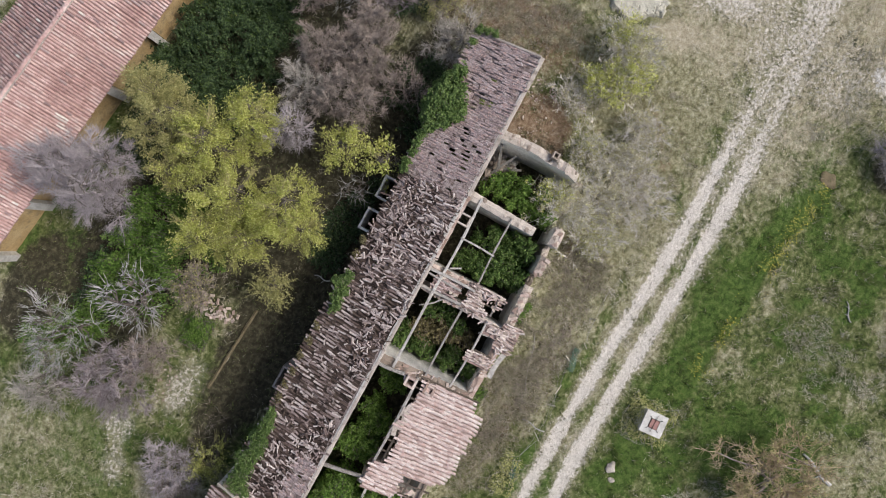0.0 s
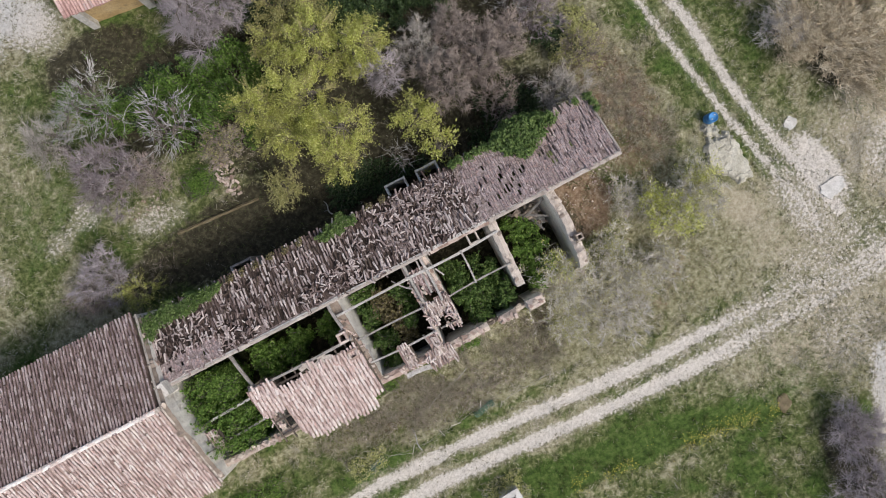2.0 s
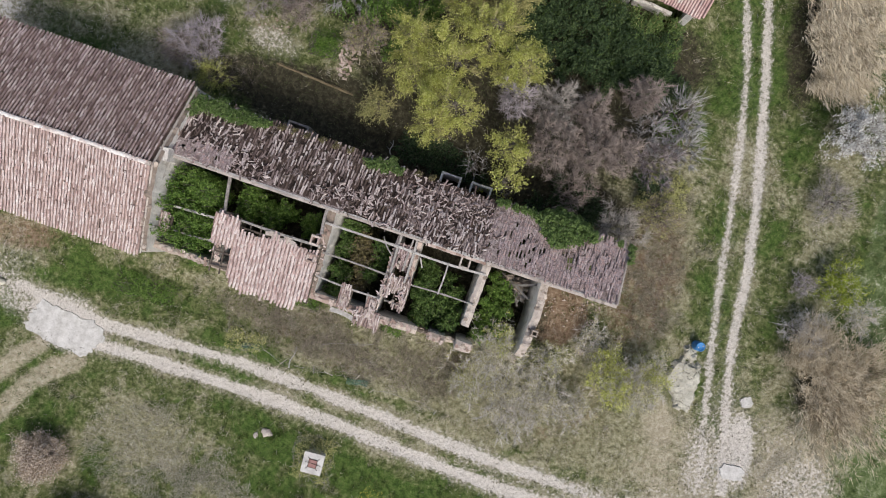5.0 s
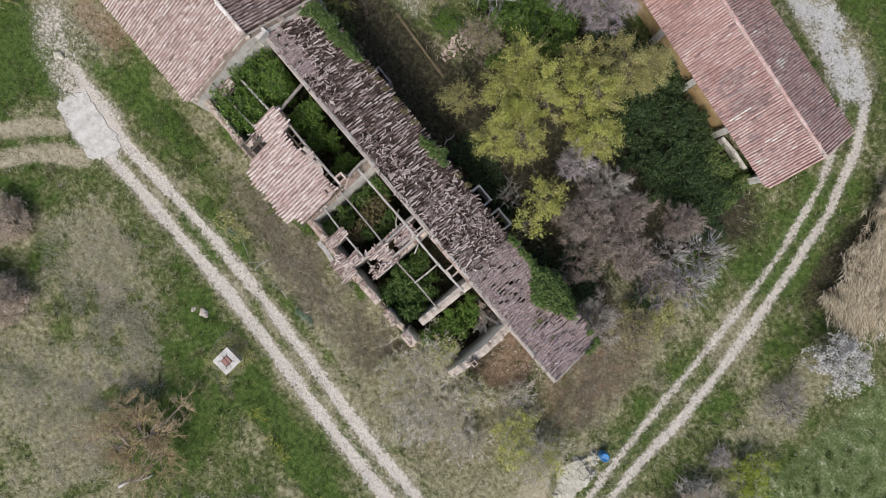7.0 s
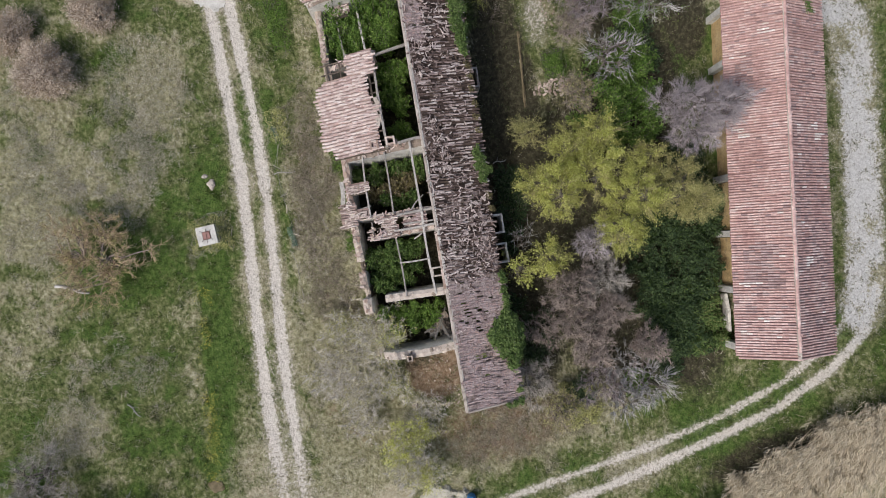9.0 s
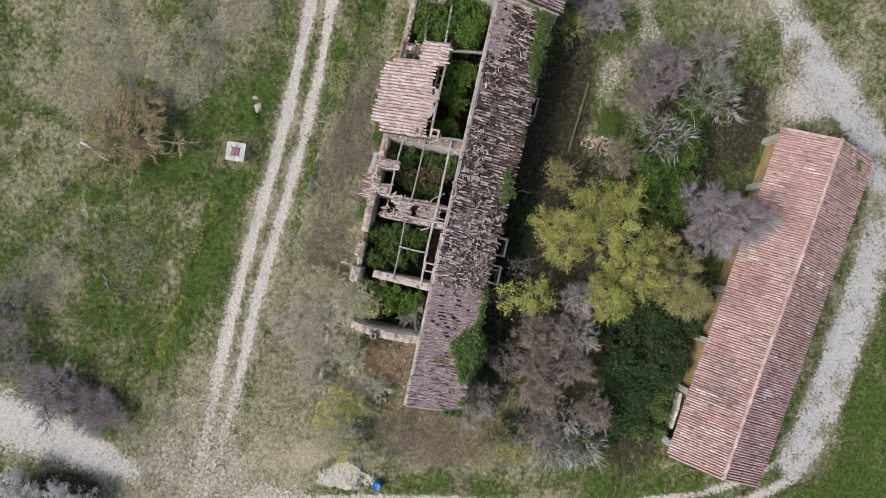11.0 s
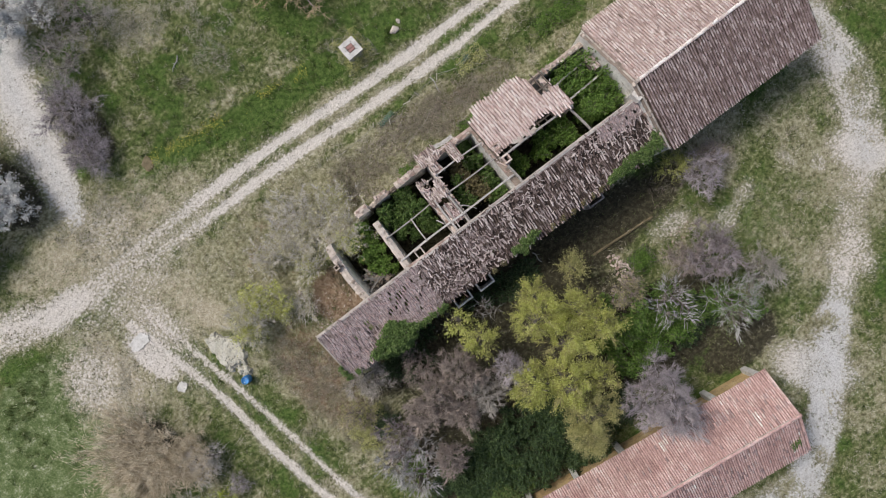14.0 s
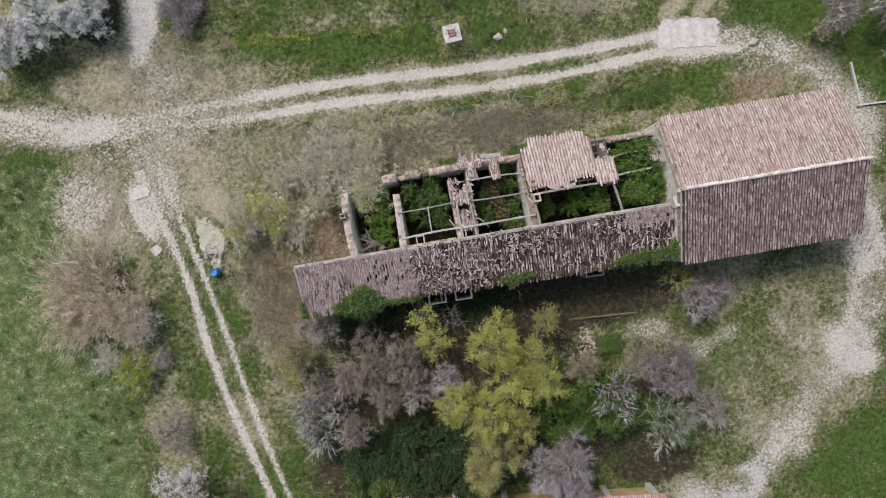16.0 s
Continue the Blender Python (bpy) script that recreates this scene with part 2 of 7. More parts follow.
LEAF_BUD = leaf("budding_leaf", (0.3, 0.31, 0.12), (0.45, 0.46, 0.19), (0.6, 0.6, 0.29), 0.3)
PLUME = surface("pale_plume", [(0.2, (0.5, 0.43, 0.31)), (0.5, (0.64, 0.56, 0.42)), (0.8, (0.76, 0.69, 0.55))], 0.9, 12, 0.9, 0.6, bump=0)
BLEACH = leaf("bleached_straw", (0.42, 0.4, 0.32), (0.62, 0.59, 0.5), (0.78, 0.75, 0.67), 0.3)
TUFT = leaf("trodden_grass", (0.07, 0.075, 0.03), (0.13, 0.13, 0.06), (0.23, 0.22, 0.12), 0.2)

# ---- building helpers ----
def mesh_of(name, verts, faces, mats, index=None, smooth=False):
    """A mesh from arrays: verts (n, 3), faces a list of arrays (m, k), one array for each number of corners."""
    faces = [np.asarray(f, np.int32) for f in (faces if isinstance(faces, list) else [faces]) if len(f)]
    me = bpy.data.meshes.new(name)
    verts = np.asarray(verts, np.float32).reshape(-1, 3)
    me.vertices.add(len(verts))
    me.vertices.foreach_set("co", verts.ravel())
    loops = np.concatenate([f.ravel() for f in faces])
    counts = np.concatenate([np.full(len(f), f.shape[1], np.int32) for f in faces])
    me.loops.add(len(loops))
    me.loops.foreach_set("vertex_index", loops)
    me.polygons.add(len(counts))
    me.polygons.foreach_set("loop_start", np.concatenate([[0], np.cumsum(counts)[:-1]]).astype(np.int32))
    if index is not None:
        me.polygons.foreach_set("material_index", np.asarray(index, np.int32))
    me.polygons.foreach_set("use_smooth", np.full(len(counts), smooth))
    me.update(calc_edges=True)
    me.validate()
    for m in (mats if isinstance(mats, (list, tuple)) else [mats]):
        me.materials.append(m)
    return me


def thing(name, label, category, x=0.0, y=0.0, z=0.0, yaw=0.0, group="", kind=""):
    e = new(name)
    e.empty_display_size = 0.3
    e.matrix_basis = pose(x, y, z, 0, 0, yaw)
    return tagged(e, label, category, group, kind)


def hang(ob, parent, local=False):
    """Put ob under parent; its coordinates are the world's, or with local the parent's own."""
    ob.parent = parent
    if not local and parent.parent is None:
        ob.matrix_parent_inverse = parent.matrix_basis.inverted()
    return ob


def part(name, data, mats=None, parent=None, label="", local=False, smooth=False):
    if isinstance(data, bmesh.types.BMesh):
        me = bpy.data.meshes.new(name)
        data.to_mesh(me)
        data.free()
        for m in (mats if isinstance(mats, (list, tuple)) else [mats]):
            me.materials.append(m)
        me.polygons.foreach_set("use_smooth", np.full(len(me.polygons), smooth))
    elif isinstance(data, tuple):
        me = mesh_of(name, data[0], data[1], mats, data[2] if len(data) > 2 else None, smooth)
    else:
        me = data
    ob = new(name, me)
    if parent:
        hang(ob, parent, local)
    if label:
        ob["label"] = label
    return ob


def box_bm(size, at=(0, 0, 0), bevel=0.02, rot=(0, 0, 0), rough=0.0, rng=None, cuts=0):
    bm = bmesh.new()
    bmesh.ops.create_cube(bm, size=1.0)
    bmesh.ops.scale(bm, vec=size, verts=bm.verts)
    if bevel:
        bmesh.ops.bevel(bm, geom=bm.edges[:], offset=bevel, segments=2, affect="EDGES", profile=0.6)
    if cuts:
        bmesh.ops.subdivide_edges(bm, edges=[e for e in bm.edges if e.calc_length() > 0.25], cuts=cuts, use_grid_fill=True)
    if rough:
        for v in bm.verts:
            v.co += Vector([rng.uniform(-rough, rough) for _ in range(3)])
    bmesh.ops.transform(bm, matrix=pose(*at, *rot), verts=bm.verts)
    return bm


def hash2(ix, iy, seed):
    h = (ix * 374761393 + iy * 668265263 + seed * 974634777) & 0xFFFFFFFF
    h = ((h ^ (h >> 13)) * 1274126177) & 0xFFFFFFFF
    return ((h ^ (h >> 16)) & 0xFFFF) / 65535.0


def vnoise(x, y, scale, seed=0):
    x, y = np.asarray(x, float) / scale, np.asarray(y, float) / scale
    ix, iy = np.floor(x).astype(np.int64), np.floor(y).astype(np.int64)
    fx, fy = x - ix, y - iy
    fx, fy = fx * fx * (3 - 2 * fx), fy * fy * (3 - 2 * fy)
    a, b = hash2(ix, iy, seed), hash2(ix + 1, iy, seed)
    c, d = hash2(ix, iy + 1, seed), hash2(ix + 1, iy + 1, seed)
    return (a * (1 - fx) + b * fx) * (1 - fy) + (c * (1 - fx) + d * fx) * fy


def fbm(x, y, scale, seed=0, octaves=4):
    total, amp, norm = 0.0, 1.0, 0.0
    for o in range(octaves):
        total = total + amp * vnoise(x, y, scale / 2 ** o, seed + 17 * o)
        norm += amp
        amp *= 0.55
    return total / norm


def smooth(a, lo, hi):
    t = np.clip((a - lo) / (hi - lo), 0, 1)
    return t * t * (3 - 2 * t)


def to_line(x, y, pts):
    """Distance from points to a polyline."""
    best = np.full(np.shape(x), 1e9)
    for (ax, ay), (bx, by) in zip(pts[:-1], pts[1:]):
        dx, dy = bx - ax, by - ay
        t = np.clip(((x - ax) * dx + (y - ay) * dy) / (dx * dx + dy * dy), 0, 1)
        best = np.minimum(best, np.hypot(x - ax - t * dx, y - ay - t * dy))
    return best


def blob(x, y, cx, cy, rx, ry=None, yaw=0.0, soft=0.35):
    """1 inside an ellipse, falling to 0 over its rim."""
    ry = ry or rx
    c, s = math.cos(radians(yaw)), math.sin(radians(yaw))
    u, v = ((x - cx) * c + (y - cy) * s) / rx, (-(x - cx) * s + (y - cy) * c) / ry
    return 1 - smooth(np.hypot(u, v), 1 - soft, 1 + soft)


def frames_of(d):
    """Two unit vectors across each direction."""
    d = d / (np.linalg.norm(d, axis=1, keepdims=True) + 1e-9)
    ref = np.where(np.abs(d[:, 2:3]) < 0.9, np.array([[0, 0, 1.0]]), np.array([[1.0, 0, 0]]))
    a = np.cross(d, ref)
    a /= np.linalg.norm(a, axis=1, keepdims=True) + 1e-9
    return a, np.cross(d, a)


def tubes(p0, p1, r0, r1, sides=5):
    """Tapered open prisms from p0 to p1."""
    p0, p1 = np.asarray(p0, float), np.asarray(p1, float)
    n = len(p0)
    a, b = frames_of(p1 - p0)
    ang = np.arange(sides) * 2 * math.pi / sides
    ring = a[:, None] * np.cos(ang)[None, :, None] + b[:, None] * np.sin(ang)[None, :, None]
    r0, r1 = np.broadcast_to(r0, n)[:, None, None], np.broadcast_to(r1, n)[:, None, None]
    v = np.concatenate([p0[:, None] + ring * r0, p1[:, None] + ring * r1], 1)
    base = (np.arange(n) * 2 * sides)[:, None, None]
    i = np.arange(sides)
    q = np.stack([i, (i + 1) % sides, (i + 1) % sides + sides, i + sides], 1)[None]
    return v.reshape(-1, 3), (base + q).reshape(-1, 4)


def spikes(p0, p1, r):
    """Three-sided thorns, the cheapest twig."""
    n = len(p0)
    a, b = frames_of(p1 - p0)
    r = np.broadcast_to(r, n)[:, None]
    v = np.stack([p0 + a * r, p0 - a * r * 0.5 + b * r * 0.87, p0 - a * r * 0.5 - b * r * 0.87, p1], 1)
    q = np.array([[0, 1, 3], [1, 2, 3], [2, 0, 3]])[None]
    return v.reshape(-1, 3), ((np.arange(n) * 4)[:, None, None] + q).reshape(-1, 3)


def blades(p, length, width, rng, lean=0.5):
    """Single grass blades, one triangle each."""
    n = len(p)
    th = rng.uniform(0, 2 * math.pi, n)
    side = np.stack([np.cos(th), np.sin(th), np.zeros(n)], 1) * (np.broadcast_to(width, n) / 2)[:, None]
    ph = rng.uniform(0, 2 * math.pi, n)
    tip = np.stack([np.cos(ph), np.sin(ph), np.zeros(n)], 1) * rng.uniform(0.2, 1.0, n)[:, None] * lean
    tip[:, 2] = 1
    tip = tip / np.linalg.norm(tip, axis=1, keepdims=True) * np.broadcast_to(length, n)[:, None]
    v = np.stack([p - side, p + side, p + tip], 1)
    return v.reshape(-1, 3), np.arange(3 * n).reshape(-1, 3)


def leaves(p, size, rng, flat=0.5, ratio=0.55):
    """Folded leaves, two triangles each; flat: how far they lie level."""
    n = len(p)
    d = rng.normal(size=(n, 3))
    d[:, 2] *= 1 - flat
    d /= np.linalg.norm(d, axis=1, keepdims=True) + 1e-9
    nrm = rng.normal(size=(n, 3)) * (1 - flat) + np.array([0, 0, 1.0]) * (0.4 + flat)
    s = np.cross(nrm, d)
    s /= np.linalg.norm(s, axis=1, keepdims=True) + 1e-9
    up = np.cross(d, s)
    size = np.broadcast_to(size, n)[:, None] * rng.uniform(0.65, 1.35, (n, 1))
    v = np.stack([p - d * size * 0.5, p + s * size * ratio * 0.5 - up * size * 0.08, p + d * size * 0.5, p - s * size * ratio * 0.5 - up * size * 0.08], 1)
    return v.reshape(-1, 3), (np.arange(n) * 4)[:, None] + np.array([[0, 1, 2, 3]])


def joined(chunks):
    """Join (verts, faces) pairs into one."""
    vs, fs, off = [], {}, 0
    for v, f in chunks:
        vs.append(v)
        fs.setdefault(f.shape[1], []).append(f + off)
        off += len(v)
    return np.concatenate(vs), [np.concatenate(f) for f in fs.values()]


# ---- plants ----
def crown_nodes(rng, n, c, r, rz, inner, outer, ph, low=-0.35):
    d = rng.normal(size=(n * 3, 3))
    d /= np.linalg.norm(d, axis=1, keepdims=True)
    d = d[d[:, 2] > low][:n]
    az = np.arctan2(d[:, 1], d[:, 0])
    lump = 1 + 0.2 * np.sin(3 * az + ph) + 0.16 * np.sin(5 * az + 2.3 * ph) + 0.11 * np.sin(9 * az + 4 * ph + 3 * d[:, 2])
    k = rng.uniform(inner, outer, len(d)) * lump
    return np.array(c) + d * k[:, None] * np.array([r, r, rz])


def tree(name, label, category, x, y, r, h, seed, bark, twig, leafmat=None, twigs=6000, nleaves=0, leaf_size=0.12, twig_len=0.6, twig_r=0.01, stems=1, up=0.5, group="", droop=0.0, limbs=7, branch_r=1.0, tips=320, ragged=0.5, spread=0.45, leaf_ratio=0.5):
    """A tapered trunk or several stems, limbs, branches, fine twigs and single leaves."""
    rng = np.random.default_rng(seed)
    base = np.array([x, y, -0.05])
    ph = rng.uniform(0, 6)
    cz, rz = h * 0.6, h * 0.4
    c = (x, y, cz)
    t = thing(name, label, category, x, y, 0, group=group)
    fork = base + np.array([rng.normal() * 0.1 * r, rng.normal() * 0.1 * r, h * (0.28 if stems == 1 else 0.02)])
    n1 = crown_nodes(rng, limbs, c, r, rz, 0.35, 0.55, ph, -0.2)
    n2 = crown_nodes(rng, limbs * 7, c, r, rz, 0.5, 0.82, ph, -0.3)
    n3 = crown_nodes(rng, tips, c, r, rz, ragged, 1.0, ph, -0.35)
    segs = []

    def connect(kids, parents, r0, r1, bend):
        for k in kids:
            out = np.linalg.norm(parents - k, axis=1) + 0.35 * np.maximum(0, np.linalg.norm(parents[:, :2] - base[:2], axis=1) - np.linalg.norm(k[:2] - base[:2]))
            p = parents[np.argmin(out)]
            m = (p + k) / 2 + rng.normal(size=3) * bend * np.linalg.norm(k - p)
            segs.append((p, m, r0, (r0 + r1) / 2))
            segs.append((m, k, (r0 + r1) / 2, r1))

    tr = max(0.04, r * 0.055) * branch_r
    if stems == 1:
        mid = (base + fork) / 2 + rng.normal(size=3) * 0.04 * h
        segs += [(base, mid, tr * 1.3, tr * 1.1), (mid, fork, tr * 1.1, tr)]
        connect(n1, fork[None], tr * 0.7, tr * 0.42, 0.1)
    else:
        feet = base + np.stack([rng.normal(size=stems) * 0.02 * r, rng.normal(size=stems) * 0.02 * r, np.zeros(stems)], 1)
        connect(n1, feet, tr * 0.6, tr * 0.36, 0.12)
    connect(n2, n1, tr * 0.38, tr * 0.2, 0.13)
    trunk = np.array([np.concatenate([a, b, [c0, c1]]) for a, b, c0, c1 in segs])
    part("trunk", tubes(trunk[:, :3], trunk[:, 3:6], trunk[:, 6], trunk[:, 7], 6), bark, t, smooth=True)
    segs.clear()
    connect(n3, n2, tr * 0.18, max(0.008, tr * 0.07), 0.15)
    br = np.array([np.concatenate([a, b, [c0, c1]]) for a, b, c0, c1 in segs])
    chunks = [tubes(br[:, :3], br[:, 3:6], br[:, 6], br[:, 7], 3)]
    pick = rng.integers(0, len(n3), twigs)
    along = rng.uniform(0.0, 1.0, (twigs, 1))
    par = np.array([br[2 * i][:3] for i in range(len(n3))])
    root = n3[pick] * along + (par[pick] * 0.5 + n3[pick] * 0.5) * (1 - along)
    d = (n3[pick] - np.array(c)) / np.array([r, r, rz]) * 0.5 + (n3[pick] - par[pick]) / r * 1.1 + np.array([0, 0, up - droop]) + rng.normal(size=(twigs, 3)) * spread
    d /= np.linalg.norm(d, axis=1, keepdims=True)
    ln = rng.uniform(0.45, 1.15, (twigs, 1)) * twig_len
    tip = root + d * ln
    tip[:, 2] = np.maximum(tip[:, 2], 0.05)
    chunks.append(spikes(root, tip, twig_r))
    tagged(part("twig_spray", joined(chunks), twig, t), kind="stuff")
    if nleaves:
        weight = rng.uniform(0, 1, len(n3)) ** 1.6
        weight = weight[pick] / weight[pick].sum()
        pk = rng.choice(twigs, nleaves, p=weight)
        s = rng.uniform(0.15, 1.05, (nleaves, 1))
        p = root[pk] * (1 - s) + tip[pk] * s + rng.normal(size=(nleaves, 3)) * leaf_size * 0.5
        tagged(part("crown", leaves(p, leaf_size, rng, 0.35, leaf_ratio), leafmat, t), kind="stuff")
    return t


def bramble(name, label, x0, x1, y0, y1, h, seed, leafmat, n, size=0.11, group="", base=0.0, category="shrub", slope=0.0, stem=None, tall=0.6, rim=0.18, ragged=0.3):
    """A tangle of stems and leaves that fills a stretch of ground or roof, with an uneven top."""
    rng = np.random.default_rng(seed)
    t = thing(name, label, category, (x0 + x1) / 2, (y0 + y1) / 2, base, group=group)
    m = n * 2
    px, py = rng.uniform(x0, x1, m), rng.uniform(y0, y1, m)
    ex = np.minimum((px - x0), (x1 - px)) / max(0.01, x1 - x0)
    ey = np.minimum((py - y0), (y1 - py)) / max(0.01, y1 - y0)
    lump = fbm(px, py, 1.1, seed, 3)
    edge = smooth(np.minimum(ex, ey) + (fbm(px, py, 0.8, seed + 9, 3) - 0.62) * ragged, -0.02, rim)
    top = h * (0.25 + 0.75 * edge) * (1 - tall + tall * 1.6 * smooth(lump, 0.25, 0.75))
    keep = rng.uniform(size=m) < edge * (0.35 + 0.9 * smooth(fbm(px, py, 0.7, seed + 5, 3), 0.25, 0.6))
    px, py, top = px[keep][:n], py[keep][:n], top[keep][:n]
    z = top * np.sqrt(rng.uniform(0.1, 1, len(px)))
    ground = base + slope * (py - (y0 + y1) / 2)
    p = np.stack([px, py, z + ground + 0.03], 1)
    tagged(part("foliage", leaves(p, size, rng, 0.4, 0.65), leafmat, t), kind="stuff")
    k = max(20, n // 40)
    sx, sy = rng.uniform(x0 + 0.1, x1 - 0.1, k), rng.uniform(y0 + 0.1, y1 - 0.1, k)
    sz = base + slope * (sy - (y0 + y1) / 2)
    a = np.stack([sx, sy, sz], 1)
    b = a + np.stack([rng.normal(size=k) * 0.35, rng.normal(size=k) * 0.35, h * rng.uniform(0.4, 1.0, k)], 1)
    c = b + np.stack([rng.normal(size=k) * 0.5, rng.normal(size=k) * 0.5, h * rng.uniform(-0.25, 0.25, k)], 1)
    c[:, 0], c[:, 1] = np.clip(c[:, 0], x0, x1), np.clip(c[:, 1], y0, y1)
    b[:, 0], b[:, 1] = np.clip(b[:, 0], x0, x1), np.clip(b[:, 1], y0, y1)
    tagged(part("stem_tangle", joined([tubes(a, b, 0.014, 0.01, 3), tubes(b, c, 0.01, 0.004, 3)]), stem or BARK, t), kind="stuff")
    return t


def clump(name, label, lobes, leafmat, per, size, seed, group="", category="shrub", ground=None, stem=None, cane=9, low=0.3, x_lim=None, y_lim=None, ratio=0.62):
    """Rounded masses of leaves (x, y, radius, height), lumpy and with gaps between, and arching canes that break their outline."""
    rng = np.random.default_rng(seed)
    t = thing(name, label, category, lobes[0][0], lobes[0][1], 0, group=group)
    base = ground or (lambda x, y: np.zeros_like(x))
    pts, a0, a1, a2 = [], [], [], []
    for x, y, r, h in lobes:
        n = int(per * r * r * 2.6)
        az, up = rng.uniform(0, 2 * math.pi, n), rng.uniform(0.0, 1.0, n)
        ph = rng.uniform(0, 6)
        k = np.cbrt(rng.uniform(0.12, 1, n)) * (1 + 0.2 * np.sin(3 * az + ph) + 0.17 * np.sin(7 * az + 2 * ph + 5 * up) + 0.1 * np.sin(13 * az + 9 * up))
        flat = np.sqrt(1 - up * up)
        px, py = x + r * k * flat * np.cos(az), y + r * k * flat * np.sin(az)
        pz = base(px, py) + h * (low + (1 - low) * np.clip(up * k, 0, 1.1))
        keep = fbm(px, py, 0.34, seed + 3, 3) + 0.35 * up > 0.42 + 0.2 * rng.uniform(-1, 1, n)
        pts.append(np.stack([px, py, pz], 1)[keep])
        m = max(3, int(cane * r / 0.6))
        az, out = rng.uniform(0, 2 * math.pi, m), r * rng.uniform(0.85, 1.35, m)
        p0 = np.stack([x + 0.15 * r * np.cos(az), y + 0.15 * r * np.sin(az), base(np.full(m, x), np.full(m, y)) + 0.2 * h], 1)
        mx, my = x + 0.6 * out * np.cos(az), y + 0.6 * out * np.sin(az)
        ex, ey = x + out * np.cos(az + 0.25), y + out * np.sin(az + 0.25)
        p1 = np.stack([mx, my, base(mx, my) + h * rng.uniform(0.8, 1.12, m)], 1)
        p2 = np.stack([ex, ey, base(ex, ey) + h * rng.uniform(0.55, 1.0, m)], 1)
        a0.append(p0), a1.append(p1), a2.append(p2)
        q = 12
        f = rng.uniform(0.1, 1.0, (m, q, 1))
        pts.append((p1[:, None] * (1 - f) + p2[:, None] * f + rng.normal(size=(m, q, 3)) * 0.05).reshape(-1, 3))
    p, p0, p1, p2 = np.concatenate(pts), np.concatenate(a0), np.concatenate(a1), np.concatenate(a2)
    for arr in (p, p1, p2):
        for axis_no, lim in ((0, x_lim), (1, y_lim)):
            if lim:
                arr[:, axis_no] = np.clip(arr[:, axis_no], lim[0] + rng.uniform(0, 0.12, len(arr)), lim[1] - rng.uniform(0, 0.12, len(arr)))
    tagged(part("foliage", leaves(p, size, rng, 0.4, ratio), leafmat, t), kind="stuff")
    tagged(part("stem_tangle", joined([tubes(p0, p1, 0.014, 0.01, 3), tubes(p1, p2, 0.01, 0.004, 3)]), stem or BARK, t), kind="stuff")
    return t


# ---- roof tiles and stones ----
def tile_arrays(length=0.46, w0=0.06, w1=0.073, rise=0.07, thick=0.013, n=6, hollow=False):
    """A barrel tile lying along -y from its upper end, convex, or hollow side up."""
    ang = np.linspace(0, math.pi, n)
    prof = np.stack([-np.cos(ang), np.sin(ang)], 1)
    sgn = -1 if hollow else 1
    up = np.stack([prof[:, 0] * w0, np.zeros(n), sgn * prof[:, 1] * rise * 0.85], 1)
    lo = np.stack([prof[:, 0] * w1, np.full(n, -length), sgn * prof[:, 1] * rise], 1)
    lin = lo.copy()
    lin[:, 0] *= 1 - thick / w1
    lin[:, 2] -= sgn * thick * prof[:, 1]
    uin = up.copy()
    uin[:, 0] *= 1 - thick / w0
    uin[:, 2] -= sgn * thick * prof[:, 1]
    v = np.concatenate([up, lo, lin, uin])
    i = np.arange(n - 1)
    f = np.concatenate([np.stack([i, i + n, i + n + 1, i + 1], 1), np.stack([i + n, i + 2 * n, i + 2 * n + 1, i + n + 1], 1), np.stack([i + 2 * n, i + 3 * n, i + 3 * n + 1, i + 2 * n + 1], 1)])
    return v, f


class Slope:
    """A roof plane: origin at one end of the ridge, ex along it, the slope falling in direction (sx, sy) over run metres."""
    def __init__(self, origin, along, down, run, drop):
        self.o, self.ex = np.array(origin, float), np.array([*along, 0.0])
        d = np.array([down[0] * run, down[1] * run, -drop])
        self.length = float(np.linalg.norm(d))
        self.ed = d / self.length
        self.ez = np.cross(self.ed, self.ex)
        if self.ez[2] < 0:
            self.ez = -self.ez

    def at(self, u, v, w=0.0):
        return self.o + np.multiply.outer(u, self.ex) + np.multiply.outer(v, self.ed) + np.multiply.outer(w, self.ez)

    def matrix(self, u, v, w, rot=0.0, pitch=0.0, roll=0.0, size=1.0):
        p = self.at(u, v, w)
        x = Vector(np.cross(-self.ed, self.ez))
        m = Matrix((x, Vector(-self.ed), Vector(self.ez))).transposed().to_4x4()
        return Matrix.Translation(p) @ m @ pose(0, 0, 0, pitch, roll, rot) @ Matrix.Diagonal((size, size, size, 1))


def lay(name, parent, mats, proto, slope, cells, singles, rng, local=False, stuff_name="tiles_beyond"):
    """Lay tiles at cells (u, v, w, rot, pitch, roll, size); those that singles(u, v) picks, up to 300, are pieces of their own."""
    v0, f0 = proto
    shared = mesh_of(name, v0, f0, mats, smooth=False)
    vs, count = [], 0
    hv = np.concatenate([v0, np.ones((len(v0), 1))], 1)
    for c in cells:
        m = slope.matrix(*c)
        if count < 300 and singles(c[0], c[1]):
            ob = new(name, shared)
            ob.matrix_basis = m
            hang(ob, parent, local)
            count += 1
        else:
            vs.append((hv @ np.array(m.transposed()))[:, :3])
    if vs:
        k = len(vs)
        f = ((np.arange(k) * len(v0))[:, None, None] + f0[None]).reshape(-1, f0.shape[1])
        tagged(part(stuff_name, (np.concatenate(vs), f), mats, parent, local=local), kind="stuff")


